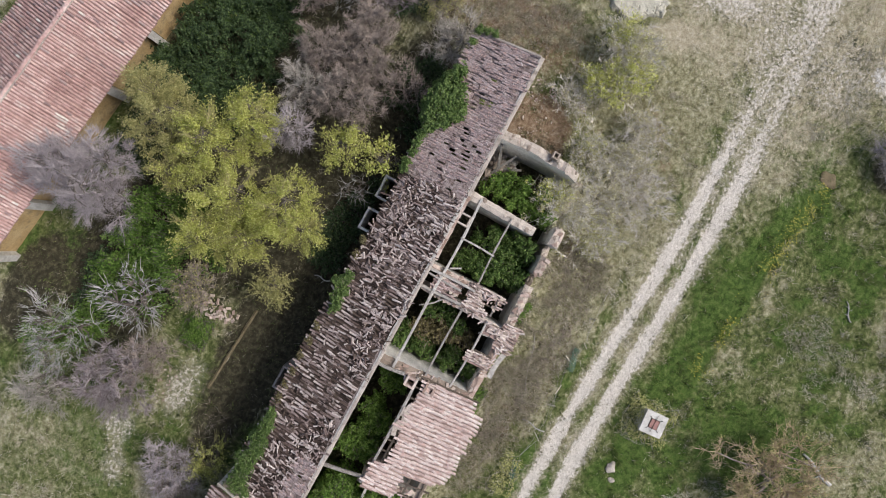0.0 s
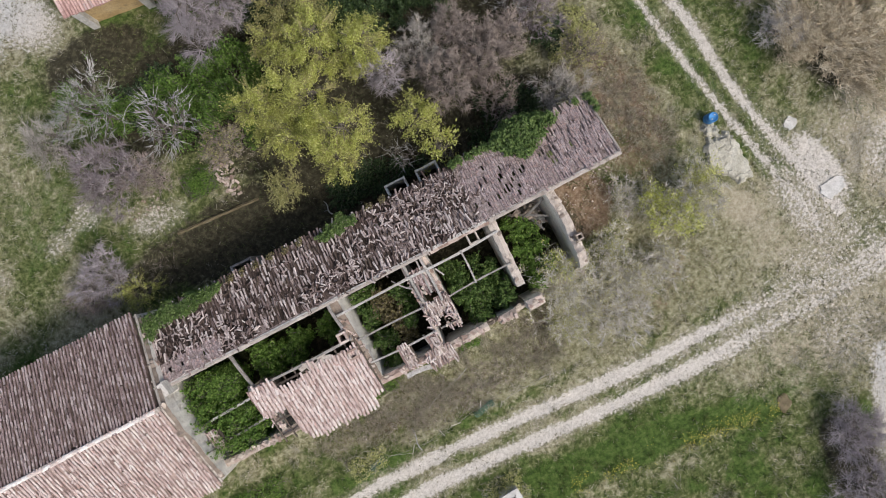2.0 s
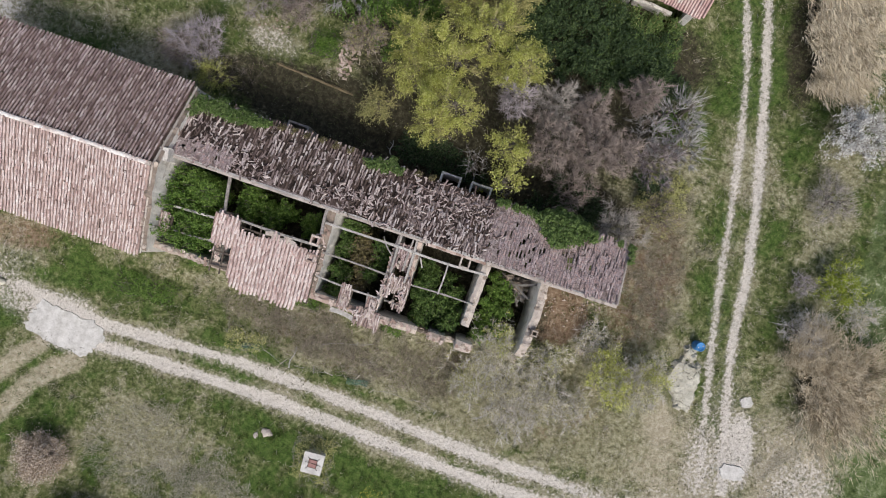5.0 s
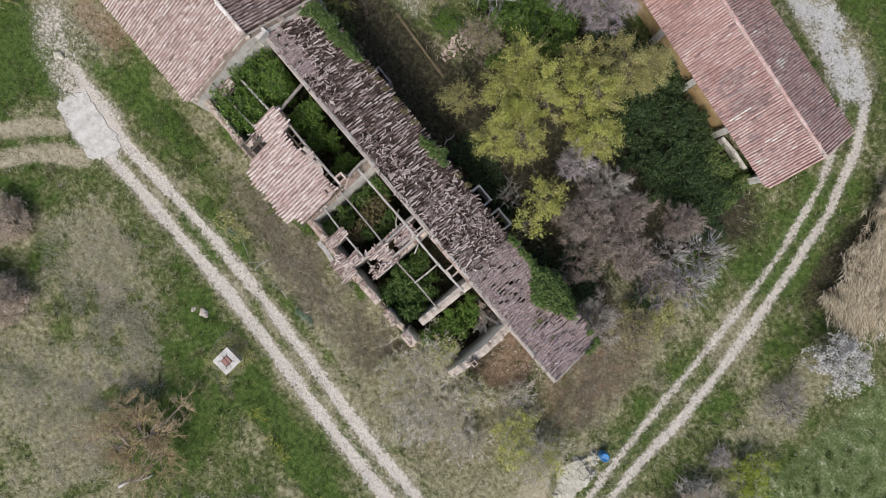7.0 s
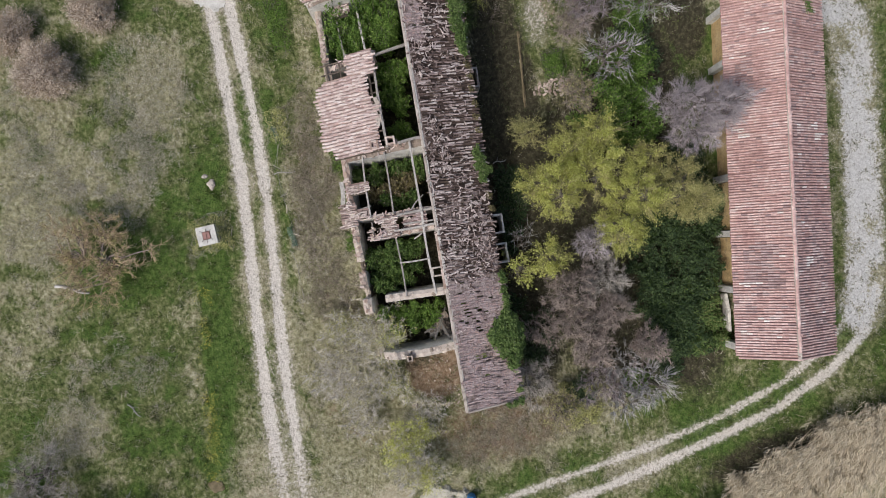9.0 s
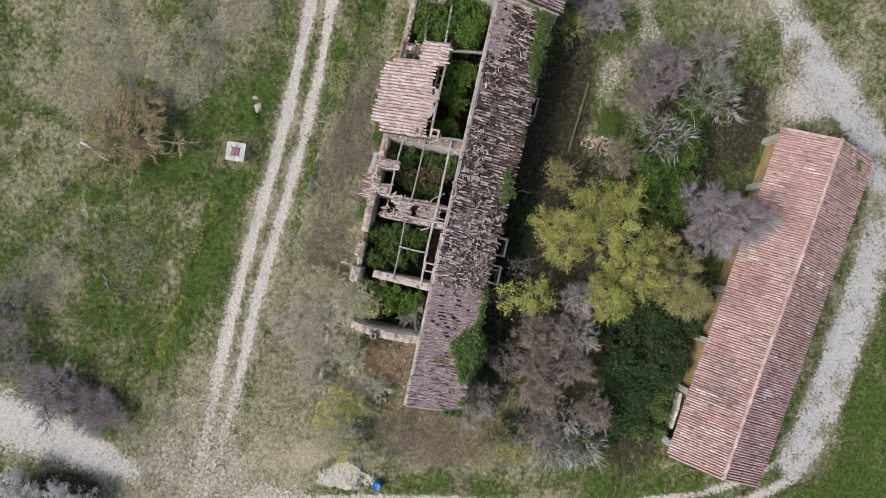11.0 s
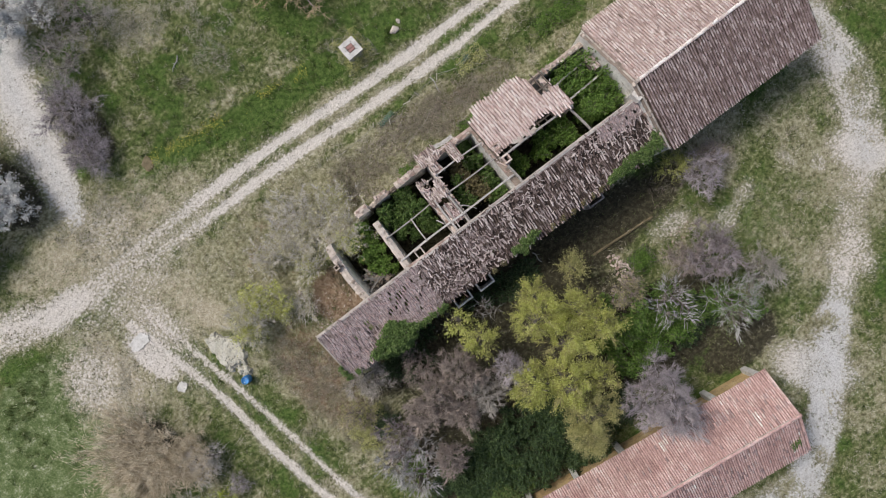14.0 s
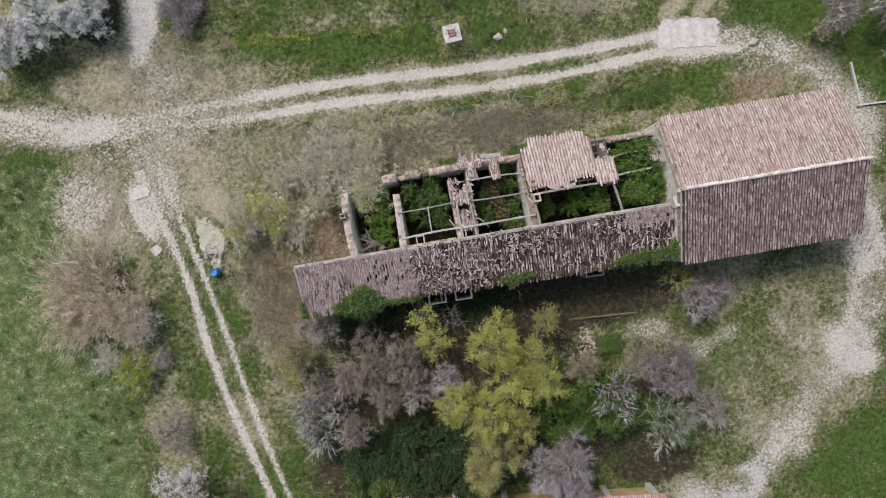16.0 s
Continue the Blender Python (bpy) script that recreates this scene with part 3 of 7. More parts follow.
def rows_of_tiles(slope, u0, u1, v0, v1, rng, pitch=0.192, row=0.31, rot=2.0, shift=0.012, keep=1.0, lift=0.03, w=0.035):
    cells = []
    cols, rws = int((u1 - u0) / pitch), int(math.ceil((v1 - v0) / row))
    for i in range(cols):
        du = rng.normal() * 0.012
        for j in range(rws):
            v = v1 - (j + 1) * row + rng.normal() * shift * 1.6
            if rng.uniform() > keep or v < v0 - 0.2:
                continue
            cells.append((u0 + (i + 0.5) * pitch + du + rng.normal() * shift, v, w + rng.uniform(0, 0.008) , rng.normal() * rot, -2.2 + rng.normal() * 0.8, rng.normal() * 3, 1.0))
    return cells


def stone_mesh(name, seed, mat, sub=1):
    rng = np.random.default_rng(seed)
    bm = bmesh.new()
    bmesh.ops.create_icosphere(bm, subdivisions=sub, radius=0.5)
    for v in bm.verts:
        v.co = Vector([math.copysign(abs(a) ** 0.7, a) for a in v.co]) * rng.uniform(0.8, 1.15)
    me = bpy.data.meshes.new(name)
    bm.to_mesh(me)
    bm.free()
    me.materials.append(mat)
    return me


STONES = [stone_mesh("stone", s, STONE) for s in range(5)]
BRICKS = []
for s in range(3):
    b_rng = random.Random(s)
    b_bm = box_bm((0.28, 0.14, 0.07), bevel=0.008, rough=0.004, rng=b_rng)
    b_me = bpy.data.meshes.new("brick")
    b_bm.to_mesh(b_me)
    b_bm.free()
    b_me.materials.append(BRICK)
    BRICKS.append(b_me)


def piece(name, me, parent, x, y, z, sx, sy, sz, rx=0, ry=0, rz=0, local=False):
    ob = new(name, me)
    ob.matrix_basis = pose(x, y, z, rx, ry, rz) @ Matrix.Diagonal((sx, sy, sz, 1))
    return hang(ob, parent, local) if parent else ob


def beam(parent, p0, p1, w=0.18, hgt=0.2, mat=None, name="beam", seed=0, label="", bow=0.03, local=False):
    """A hewn timber, slightly bowed and uneven, from p0 to p1 (centres of its ends)."""
    rng = np.random.default_rng(seed + int(abs(p0[0]) * 100))
    p0, p1 = np.array(p0, float), np.array(p1, float)
    n = max(3, int(np.linalg.norm(p1 - p0) / 0.5))
    d = (p1 - p0) / np.linalg.norm(p1 - p0)
    s = np.cross(d, [0, 0, 1.0])
    s = s / np.linalg.norm(s) if np.linalg.norm(s) > 0.1 else np.array([1.0, 0, 0])
    u = np.cross(s, d)
    prof = np.array([(-1, -0.8), (-0.8, -1), (0.8, -1), (1, -0.8), (1, 0.8), (0.8, 1), (-0.8, 1), (-1, 0.8)])
    v = []
    side = rng.normal() * bow
    for i in range(n + 1):
        t = i / n
        c = p0 + (p1 - p0) * t + s * side * math.sin(math.pi * t) * 2 - u * abs(bow) * math.sin(math.pi * t)
        k = 1 + rng.normal(size=2) * 0.09
        for a, b in prof:
            v.append(c + s * a * w / 2 * k[0] + u * b * hgt / 2 * k[1])
    f = [[i * 8 + j, i * 8 + (j + 1) % 8, (i + 1) * 8 + (j + 1) % 8, (i + 1) * 8 + j] for i in range(n) for j in range(8)]
    caps = [[*range(7, -1, -1)], [n * 8 + j for j in range(8)]]
    return part(name, (np.array(v), [np.array(f), np.array(caps)]), mat or WOOD, parent, label, local)


def ruin_wall(parent, p0, p1, thick, tops, seed, mats=None, name="wall", stones=0, label="", local=False, bow=0.0, brick=False, z0=-0.1):
    """A rubble wall with an uneven top; tops: heights at even steps along it. mats: its faces, then its top."""
    rng = np.random.default_rng(seed)
    p0, p1 = np.array(p0, float), np.array(p1, float)
    ln = float(np.linalg.norm(p1 - p0))
    n = max(4, int(ln / 0.22))
    d = (p1 - p0) / ln
    s = np.array([-d[1], d[0]])
    prof = []
    for i in range(n + 1):
        t = i / n
        zt = np.interp(t, np.linspace(0, 1, len(tops)), tops) + rng.normal() * 0.05
        c = p0 + (p1 - p0) * t + s * bow * math.sin(math.pi * t)
        ring = []
        for side, zs in ((-1, (z0, zt * 0.35, zt * 0.7, zt - 0.05)), (0, (zt + 0.03,)), (1, (zt - 0.05, zt * 0.7, zt * 0.35, z0))):
            for z in zs:
                off = side * thick / 2 + rng.normal() * 0.009
                q = c + s * off
                ring.append((q[0], q[1], z + rng.normal() * 0.015 * (z > 0)))
        prof.append(ring)
    v = np.array(prof).reshape(-1, 3)
    m = 9
    f, idx = [], []
    for i in range(n):
        for j in range(m - 1):
            f.append([i * m + j, i * m + j + 1, (i + 1) * m + j + 1, (i + 1) * m + j])
            idx.append(1 if j in (3, 4) else 0)
    caps = [[*range(m)], [n * m + j for j in range(m - 1, -1, -1)]]
    w = part(name, (v, [np.array(f), np.array(caps)], idx + [0, 0]), mats or [PLASTER, STONE], parent, label, local)
    for k in range(stones):
        t = rng.uniform(0.01, 0.99)
        zt = np.interp(t, np.linspace(0, 1, len(tops)), tops)
        c = p0 + (p1 - p0) * t + s * (rng.uniform(-0.38, 0.38) * thick + bow * math.sin(math.pi * t))
        if brick and rng.uniform() < 0.6:
            piece("brick", BRICKS[rng.integers(3)], w, c[0], c[1], zt + 0.04, 1, 1, 1, rng.normal() * 6, rng.normal() * 6, rng.uniform(0, 180), local)
        else:
            q = rng.uniform(0.09, 0.22)
            piece("stone", STONES[rng.integers(5)], w, c[0], c[1], zt + q * 0.05, q * 1.4, q, q * 0.45, rng.normal() * 10, rng.normal() * 10, rng.uniform(0, 180), local)
    return w

# ---- ground ----
INNER_RUT = [(-24, -10.6), (-20, -11.2), (-17.9, -11.3), (-13.2, -11.0), (-8.9, -10.85), (-4.7, -10.95), (0, -11.2), (4, -11.5), (8, -11.65), (12, -11.6), (16, -11.8), (19, -12.0), (23, -12.2)]
OUTER_RUT = [(-20, -12.8), (-17.7, -12.55), (-11.3, -12.42), (-7, -12.4), (-2.8, -12.5), (1.4, -12.8), (5.6, -13.0), (10, -13.1), (14, -13.0), (18, -13.0), (22.6, -12.7), (27, -13.3), (31, -15), (40, -20)]
EAST_RUT = [(22, -11.6), (21.2, -8.5), (20.2, -5), (19.3, -1.5), (18.9, 0.5), (18.4, 4.8), (17.7, 8.4), (16.7, 12.4), (15.6, 16.5), (14.4, 20.5), (12.4, 24.6), (10.3, 27.2), (7.5, 28.5)]
WEST_RUT = [(19.8, -9), (18.6, -4), (17.8, -0.5), (17.2, 2.5), (16.7, 5.2), (16.1, 8.6), (15.4, 12.2), (14.3, 16.8), (12.7, 21.3), (10.7, 24.6), (9, 26.3), (6.5, 27)]
NORTH_ROAD = [(9, 27.2), (5, 28.2), (1.3, 28.6), (-4.3, 29.3), (-10.5, 29.6), (-14.2, 27.0), (-17, 23.8), (-19.6, 21.0)]
WEST_ROAD = [(-19.6, 21.0), (-22.8, 18.4), (-25.2, 15.6), (-28.4, 13.2), (-30.2, 8), (-30.3, 2), (-31, -3), (-30, -8), (-26.5, -10.4), (-23, -11.5)]
WEST_LANE = [(-30.4, -2), (-31.0, 3), (-31.2, 7.5), (-29.6, 11), (-28.4, 13.4)]
SPUR = [(19.8, -17.4), (19.5, -18.6), (19.1, -20.5), (18.7, -23), (18.2, -26.5), (16.5, -31), (11, -38)]
DIRT_LOOP = [(-21.6, -13.6), (-22.9, -15.2), (-24.2, -17.2), (-25.4, -20), (-26, -26)]
DIRT_LOOP_IN = [(-19.2, -14.0), (-20.8, -15.3), (-22.2, -17.4), (-23.2, -20), (-23.6, -26)]


def cover(x, y):
    """What covers the ground: gravel, lush grass, dark soil with painted shade, reddish soil, crop field, pale soil."""
    n1, n2, n3 = fbm(x, y, 5, 3), fbm(x, y, 1.6, 9), fbm(x, y, 0.6, 21, 3)
    gravel = np.zeros_like(x)
    wob = (n2 - 0.5) * 0.5
    for line, w, k in ((INNER_RUT, 0.27, 0.84), (OUTER_RUT, 0.3, 0.86), (EAST_RUT, 0.25, 0.74), (WEST_RUT, 0.2, 0.64)):
        fade = 1 - 0.4 * smooth(x, 9, 15) * (1 - smooth(x, 21, 25)) * (y < -9)
        gravel = np.maximum(gravel, k * fade * (1 - smooth(to_line(x, y, line) + wob * 0.6, w * 0.5, w * 2.1)))
    gravel = np.maximum(gravel, (0.68 + 1.7 * (n2 - 0.47)) * (1 - smooth(to_line(x, y, NORTH_ROAD) + wob * 2.6, 0.7, 2.1)))
    gravel = np.maximum(gravel, (0.42 + 0.7 * (n2 - 0.45)) * (1 - smooth(to_line(x, y, WEST_ROAD) + wob * 2.5, 0.4, 2.4)))
    gravel = np.maximum(gravel, (0.5 + 1.0 * (n2 - 0.45)) * (1 - smooth(to_line(x, y, WEST_LANE) + wob * 2.4, 0.9, 2.4)))
    gravel = np.maximum(gravel, (0.8 + 0.8 * (n2 - 0.45) - 0.3 * smooth(y, -20, -17)) * (1 - smooth(to_line(x, y, SPUR) + wob * 2.5, 0.2, 1.9 + 0.2 * np.clip(-17 - y, 0, 8))))
    for cx, cy, rx, ry, yaw, k in ((-20.6, -11.9, 2.4, 1.55, -8, 0.92), (-28.0, 12.6, 1.5, 2.2, 20, 0.72), (-29.3, 13.8, 1.5, 1.2, 0, 0.72), (-27.0, 14.8, 1.2, 0.8, 30, 0.5), (-22.9, 18.6, 1.5, 2.2, 40, 0.5), (-16.2, 23.2, 1.8, 3.2, 35, 0.75), (21.5, -6.0, 0.85, 2.3, 12, 0.86), (25.8, -7.2, 2.4, 2.6, 0, 0.5), (19.6, -7.5, 1.6, 3.2, 10, 0.46), (24.5, -12.6, 3.2, 1.2, 0, 0.75), (22, -12.3, 2.2, 1.3, 0, 0.54), (-31.5, -3.5, 2.4, 3.4, 0, 0.6), (-26, -9.6, 3.2, 1.2, 20, 0.34), (-13.6, 8.6, 1.6, 0.9, 10, 0.36), (-23.7, 17.9, 1.5, 1.0, 0, 0.55), (-19.6, 10.1, 1.4, 0.7, 20, 0.42), (-23.6, 9.8, 0.5, 0.9, 20, 0.4), (-25.3, 11.6, 0.8, 0.8, 0, 0.4), (19.5, -11.4, 6.5, 2.4, 8, 0.38), (14, -12.4, 6, 1.7, 0, 0.34), (20.3, -6.5, 2.2, 5.5, 14, 0.36), (24, -5.5, 3.0, 3.2, 0, 0.3), (28.5, -13.6, 4.5, 1.6, -12, 0.55), (18.6, -15.2, 2.6, 2.4, 0, 0.36), (-17.6, 10.8, 1.2, 1.0, 10, 0.42), (-14.3, 8.8, 1.6, 0.8, 10, 0.45), (-20.5, 17.5, 2.4, 2.6, 0, 0.2), (-27, -9.0, 4, 1.8, 10, 0.22)):
        gravel = np.maximum(gravel, k * blob(x, y, cx + wob, cy - wob, rx, ry, yaw, 0.6))
    mid = np.minimum(to_line(x, y, INNER_RUT), to_line(x, y, OUTER_RUT))
    mid2 = np.minimum(to_line(x, y, EAST_RUT), to_line(x, y, WEST_RUT))
    gravel = np.maximum(gravel, 0.22 * (1 - smooth(mid + wob, 0.5, 1.1)) + 0.12 * (x > 5) * (1 - smooth(mid + wob, 0.5, 1.5)))
    gravel = np.maximum(gravel, 0.18 * (1 - smooth(mid2 + wob, 0.4, 1.0)))
    lush = 0.46 + 1.2 * (n1 - 0.5) + 1.3 * (n2 - 0.5) + 0.7 * (n3 - 0.5) + 0.08 * (1 - smooth(y, -16, -13))
    for cx, cy, rx, ry, yaw, k in ((3.5, -15.7, 9.5, 0.95, -5, 0.75), (-7, -14.6, 8, 1.2, 0, 0.35), (-27.6, -12.8, 3.4, 2.6, 0, 0.9), (-31.5, -13, 3, 4, 0, 0.5), (-34.5, -8, 2.4, 3.5, 0, 0.8), (-19.2, -8.7, 2.4, 1.0, 0, 0.6), (-27.5, -16.5, 2.6, 2.6, 0, 0.7), (-22.4, -7.7, 2.2, 0.9, 0, 0.4), (-10.9, 9.6, 1.0, 0.8, 0, 0.9), (15.7, 19, 3.0, 6, 20, 0.45), (20.0, 8, 1.5, 8, 10, 0.2), (14, 12, 1.4, 8, 12, 0.15), (-28.5, 21.5, 4.5, 3.5, 0, 0.8), (-33, 10, 2.8, 4, 0, 0.5), (2, 33, 16, 3, -5, 0.5), (14, 30, 6, 4, 0, 0.5), (23.8, -1.9, 1.3, 0.9, 20, 0.55), (29.2, -11.0, 1.6, 1.2, 0, 0.7), (-6, -19, 6, 2.5, 20, 0.2), (-4, -10.05, 9, 0.4, 0, 0.35), (0, -23.5, 6.5, 6, 0, 0.14), (-2.9, -21.9, 3.6, 3.0, 20, 0.45), (-3.2, -17.4, 3.0, 1.6, 10, 0.35), (-14, -8.2, 3.2, 1.0, 0, 0.4),  (-20, 11, 5, 5, 0, 0.06)):
        lush = lush + k * blob(x, y, cx, cy, rx, ry, yaw, 0.4)
    for cx, cy, rx, ry, yaw, k in ((8, -7.5, 7, 3.5, 0, 0.5), (-3, -7.6, 12, 1.7, 0, 0.5), (4, -9.6, 9, 1.2, 0, 0.15), (11.8, 0.5, 2.6, 6, 0, 0.35), (19, -16, 4, 3, 0, 0.25), (15, -8.6, 4, 1.6, 0, 0.4), (-7, -20, 5, 2.6, 30, 0.35), (-1, -28, 8, 3, 0, 0.3), (-14, -17, 3, 2.2, 0, 0.4), (-9, -25, 6, 3, 0, 0.35), (24, -6, 3.6, 5, 0, 0.6), (-18, 5.5, 3, 2.5, 0, 0.2), (26.3, -8.8, 2.4, 1.2, 0, 0.2), (7, -25.5, 3, 2, 0, 0.3), (22.5, -17, 5.5, 3, 0, 0.35), (22.6, 6, 1.6, 8, 4, 0.4), (13.8, 3.5, 1.8, 6, 8, 0.45), (16.2, -5.0, 1.8, 2.0, 0, 0.7)):
        lush = lush - k * blob(x, y, cx, cy, rx, ry, yaw, 0.5)
    # dark soil, plus painted shade behind the ruin and beneath trees, cane and rooms
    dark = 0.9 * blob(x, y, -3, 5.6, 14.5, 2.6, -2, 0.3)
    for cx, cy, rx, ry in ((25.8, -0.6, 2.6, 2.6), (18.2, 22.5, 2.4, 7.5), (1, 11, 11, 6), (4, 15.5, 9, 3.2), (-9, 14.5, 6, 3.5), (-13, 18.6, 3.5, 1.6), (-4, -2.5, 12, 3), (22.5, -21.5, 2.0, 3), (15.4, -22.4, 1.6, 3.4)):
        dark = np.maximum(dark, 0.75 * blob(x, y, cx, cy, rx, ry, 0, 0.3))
    red = 1.0 * blob(x, y, 8.0, -1.6, 1.9, 2.0, 0, 0.35)
    red = np.maximum(red, (0.2 + 0.8 * (n2 - 0.5)) * blob(x, y, -3.5, -7.6, 9.5, 1.8, 0, 0.3))
    red = np.maximum(red, 0.55 * blob(x, y, 12.4, 2.2, 2.6, 5.0, 0, 0.4))
    red = np.maximum(red, (0.28 + 0.8 * (n2 - 0.5)) * blob(x, y, 8, -6.8, 6.5, 2.8, 0, 0.4))
    red = np.maximum(red, 0.6 * blob(x, y, -25, -7.6, 2.6, 1.1, 8, 0.4))
    field = smooth(x - (24.4 + 0.03 * y + 1.4 * (n2 - 0.5)), -0.5, 1.2) * smooth(y, -12.0, -9.0)
    pale = np.maximum(0.66 * (1 - smooth(np.minimum(to_line(x, y, DIRT_LOOP), to_line(x, y, DIRT_LOOP_IN)) + wob * 0.7, 0.35, 1.0)), 0.72 * blob(x, y, 16.3, -6.3, 1.2, 1.9, 20, 0.6))
    pale = np.maximum(pale, 0.5 * blob(x, y, 19, -15, 2.5, 2.2, 0, 0.5))
    for cx, cy, rx, ry, k in ((19.5, -14.6, 9, 3.6, 0.58), (18.4, -8.6, 3.8, 4.2, 0.56), (27, -13.5, 5, 2.2, 0.52), (-29.5, 5, 3.2, 7, 0.46), (-27.5, 13, 3.6, 3.2, 0.5), (-22.5, 17.5, 4, 2.2, 0.45), (25.2, -6.6, 3.2, 4.2, 0.66), (14.5, -9.5, 3.5, 1.6, 0.3), (-24, -10.6, 4, 1.4, 0.35)):
        pale = np.maximum(pale, k * blob(x, y, cx, cy, rx, ry, 0, 0.6))
    pale = np.maximum(pale, 0.45 * blob(x, y, -20, 6.5, 2.6, 2.2, 0, 0.5))
    pale = np.maximum(pale, 0.42 * blob(x, y, -21.5, 14.5, 5, 5.5, 30, 0.7) * smooth(n2, 0.3, 0.6))
    pale = np.maximum(pale, 0.42 * (1 - smooth(mid + wob, 0.55, 1.1)))
    return np.clip(gravel, 0, 1), np.clip(lush, 0, 1), np.clip(dark, 0, 1), np.clip(red, 0, 1), np.clip(field, 0, 1), np.clip(pale, 0, 1)


def crushed(x, y):
    """Where the gravel is grey crushed stone instead of pale river pebbles."""
    return np.clip(1.3 - 0.4 * np.minimum(np.minimum(to_line(x, y, NORTH_ROAD), 1.5 + to_line(x, y, WEST_LANE)), 1.2 + to_line(x, y, SPUR)), 0, 1)


def relief(x, y):
    g = cover(x, y)
    far = smooth(np.hypot(x, y), 40, 400)
    return 0.07 * (fbm(x, y, 2.5, 31, 4) - 0.5) * (1 - 0.6 * g[0]) - 0.045 * g[0] * (1 - far) - 0.02


fine_axis = np.arange(-40, 40.01, 0.2)
far_axis = np.array([41, 43, 47, 54, 66, 88, 130, 210, 380, 700, 1400, 2800.0])
axis = np.concatenate([-far_axis[::-1], fine_axis, far_axis])
gx, gy = np.meshgrid(axis, axis, indexing="ij")
gz = relief(gx, gy)
m_ax = len(axis)
gi = (np.arange(m_ax - 1)[:, None] * m_ax + np.arange(m_ax - 1)[None]).ravel()


def ground_material():
    m, nt, b = node_mat("meadow_and_gravel", 0.96)
    co = nt.nodes.new("ShaderNodeNewGeometry").outputs["Position"]
    masks = []
    for att in ("cover_a", "cover_b"):
        a = nt.nodes.new("ShaderNodeAttribute")
        a.attribute_name = att
        sp = nt.nodes.new("ShaderNodeSeparateColor")
        nt.links.new(a.outputs["Color"], sp.inputs[0])
        masks += list(sp.outputs)
    grey_stone = a.outputs["Alpha"]

    def strong(scale, detail=5, rough=0.65, lo=0.3, hi=0.7):
        r = add(nt, "ShaderNodeMapRange")
        nt.links.new(noise_node(nt, co, scale, detail, rough), r.inputs["Value"])
        r.inputs["From Min"].default_value, r.inputs["From Max"].default_value = lo, hi
        return r.outputs["Result"]

    n_patch, n_mid, n_tuft, n_fine, n_grain = strong(0.45), strong(1.3), strong(3.2, 6, 0.7), strong(6.5, 6, 0.75), strong(15, 5, 0.8)

    def edge(mask, spread, lo=0.4, hi=0.6, nz=None):
        s = math_node(nt, "ADD", mask, math_node(nt, "MULTIPLY", math_node(nt, "SUBTRACT", nz or n_fine, 0.5), spread))
        r = add(nt, "ShaderNodeMapRange")
        r.interpolation_type = "SMOOTHSTEP"
        nt.links.new(s, r.inputs["Value"])
        r.inputs["From Min"].default_value, r.inputs["From Max"].default_value = lo, hi
        return r.outputs["Result"]

    dry = ramp(nt, n_tuft, [(0.05, (0.07, 0.067, 0.034)), (0.35, (0.2, 0.193, 0.107)), (0.65, (0.335, 0.323, 0.206)), (0.95, (0.51, 0.49, 0.365))])
    green = ramp(nt, n_tuft, [(0.05, (0.022, 0.036, 0.009)), (0.4, (0.088, 0.113, 0.034)), (0.7, (0.185, 0.205, 0.09)), (0.95, (0.36, 0.355, 0.22))])
    vivid = ramp(nt, n_tuft, [(0.05, (0.024, 0.05, 0.01)), (0.5, (0.075, 0.13, 0.026)), (0.95, (0.15, 0.205, 0.06))])
    blend = math_node(nt, "ADD", math_node(nt, "MULTIPLY", n_mid, 0.5), math_node(nt, "MULTIPLY", n_fine, 0.5))
    col = mix(nt, edge(masks[1], 0.95, 0.12, 0.5, blend), dry, green)
    col = mix(nt, edge(masks[1], 0.8, 0.6, 0.95, blend), col, vivid)
    crop = ramp(nt, blend, [(0.1, (0.045, 0.08, 0.022)), (0.45, (0.115, 0.16, 0.058)), (0.66, (0.215, 0.26, 0.125)), (0.88, (0.55, 0.56, 0.45))])
    col = mix(nt, edge(masks[4], 0.3, 0.2, 0.8, n_mid), col, crop)
    redsoil = ramp(nt, n_tuft, [(0.05, (0.14, 0.09, 0.055)), (0.5, (0.26, 0.185, 0.125)), (0.95, (0.4, 0.325, 0.245))])
    col = mix(nt, edge(masks[3], 0.9, 0.25, 0.75, blend), col, redsoil)
    # dark soil colour that also carries the painted shade of its mask
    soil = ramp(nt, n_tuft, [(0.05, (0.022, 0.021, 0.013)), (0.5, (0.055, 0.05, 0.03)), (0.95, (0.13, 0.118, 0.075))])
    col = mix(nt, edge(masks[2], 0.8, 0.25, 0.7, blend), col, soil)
    pale = ramp(nt, n_tuft, [(0.05, (0.3, 0.26, 0.18)), (0.5, (0.44, 0.395, 0.29)), (0.95, (0.58, 0.53, 0.42))])
    col = mix(nt, edge(masks[5], 0.8, 0.25, 0.75, blend), col, pale)
    peb = ramp(nt, n_fine, [(0.05, (0.46, 0.425, 0.38)), (0.4, (0.62, 0.582, 0.53)), (0.7, (0.71, 0.67, 0.62)), (0.95, (0.78, 0.745, 0.7))])
    grey_peb = ramp(nt, n_fine, [(0.05, (0.4, 0.4, 0.39)), (0.45, (0.56, 0.56, 0.55)), (0.95, (0.7, 0.7, 0.69))])
    peb = mix(nt, grey_stone, peb, grey_peb)
    speck = ramp(nt, n_grain, [(0.1, (0.0, 0.0, 0.0)), (0.24, (1, 1, 1))])
    peb = mix(nt, speck, (0.16, 0.15, 0.1), peb)
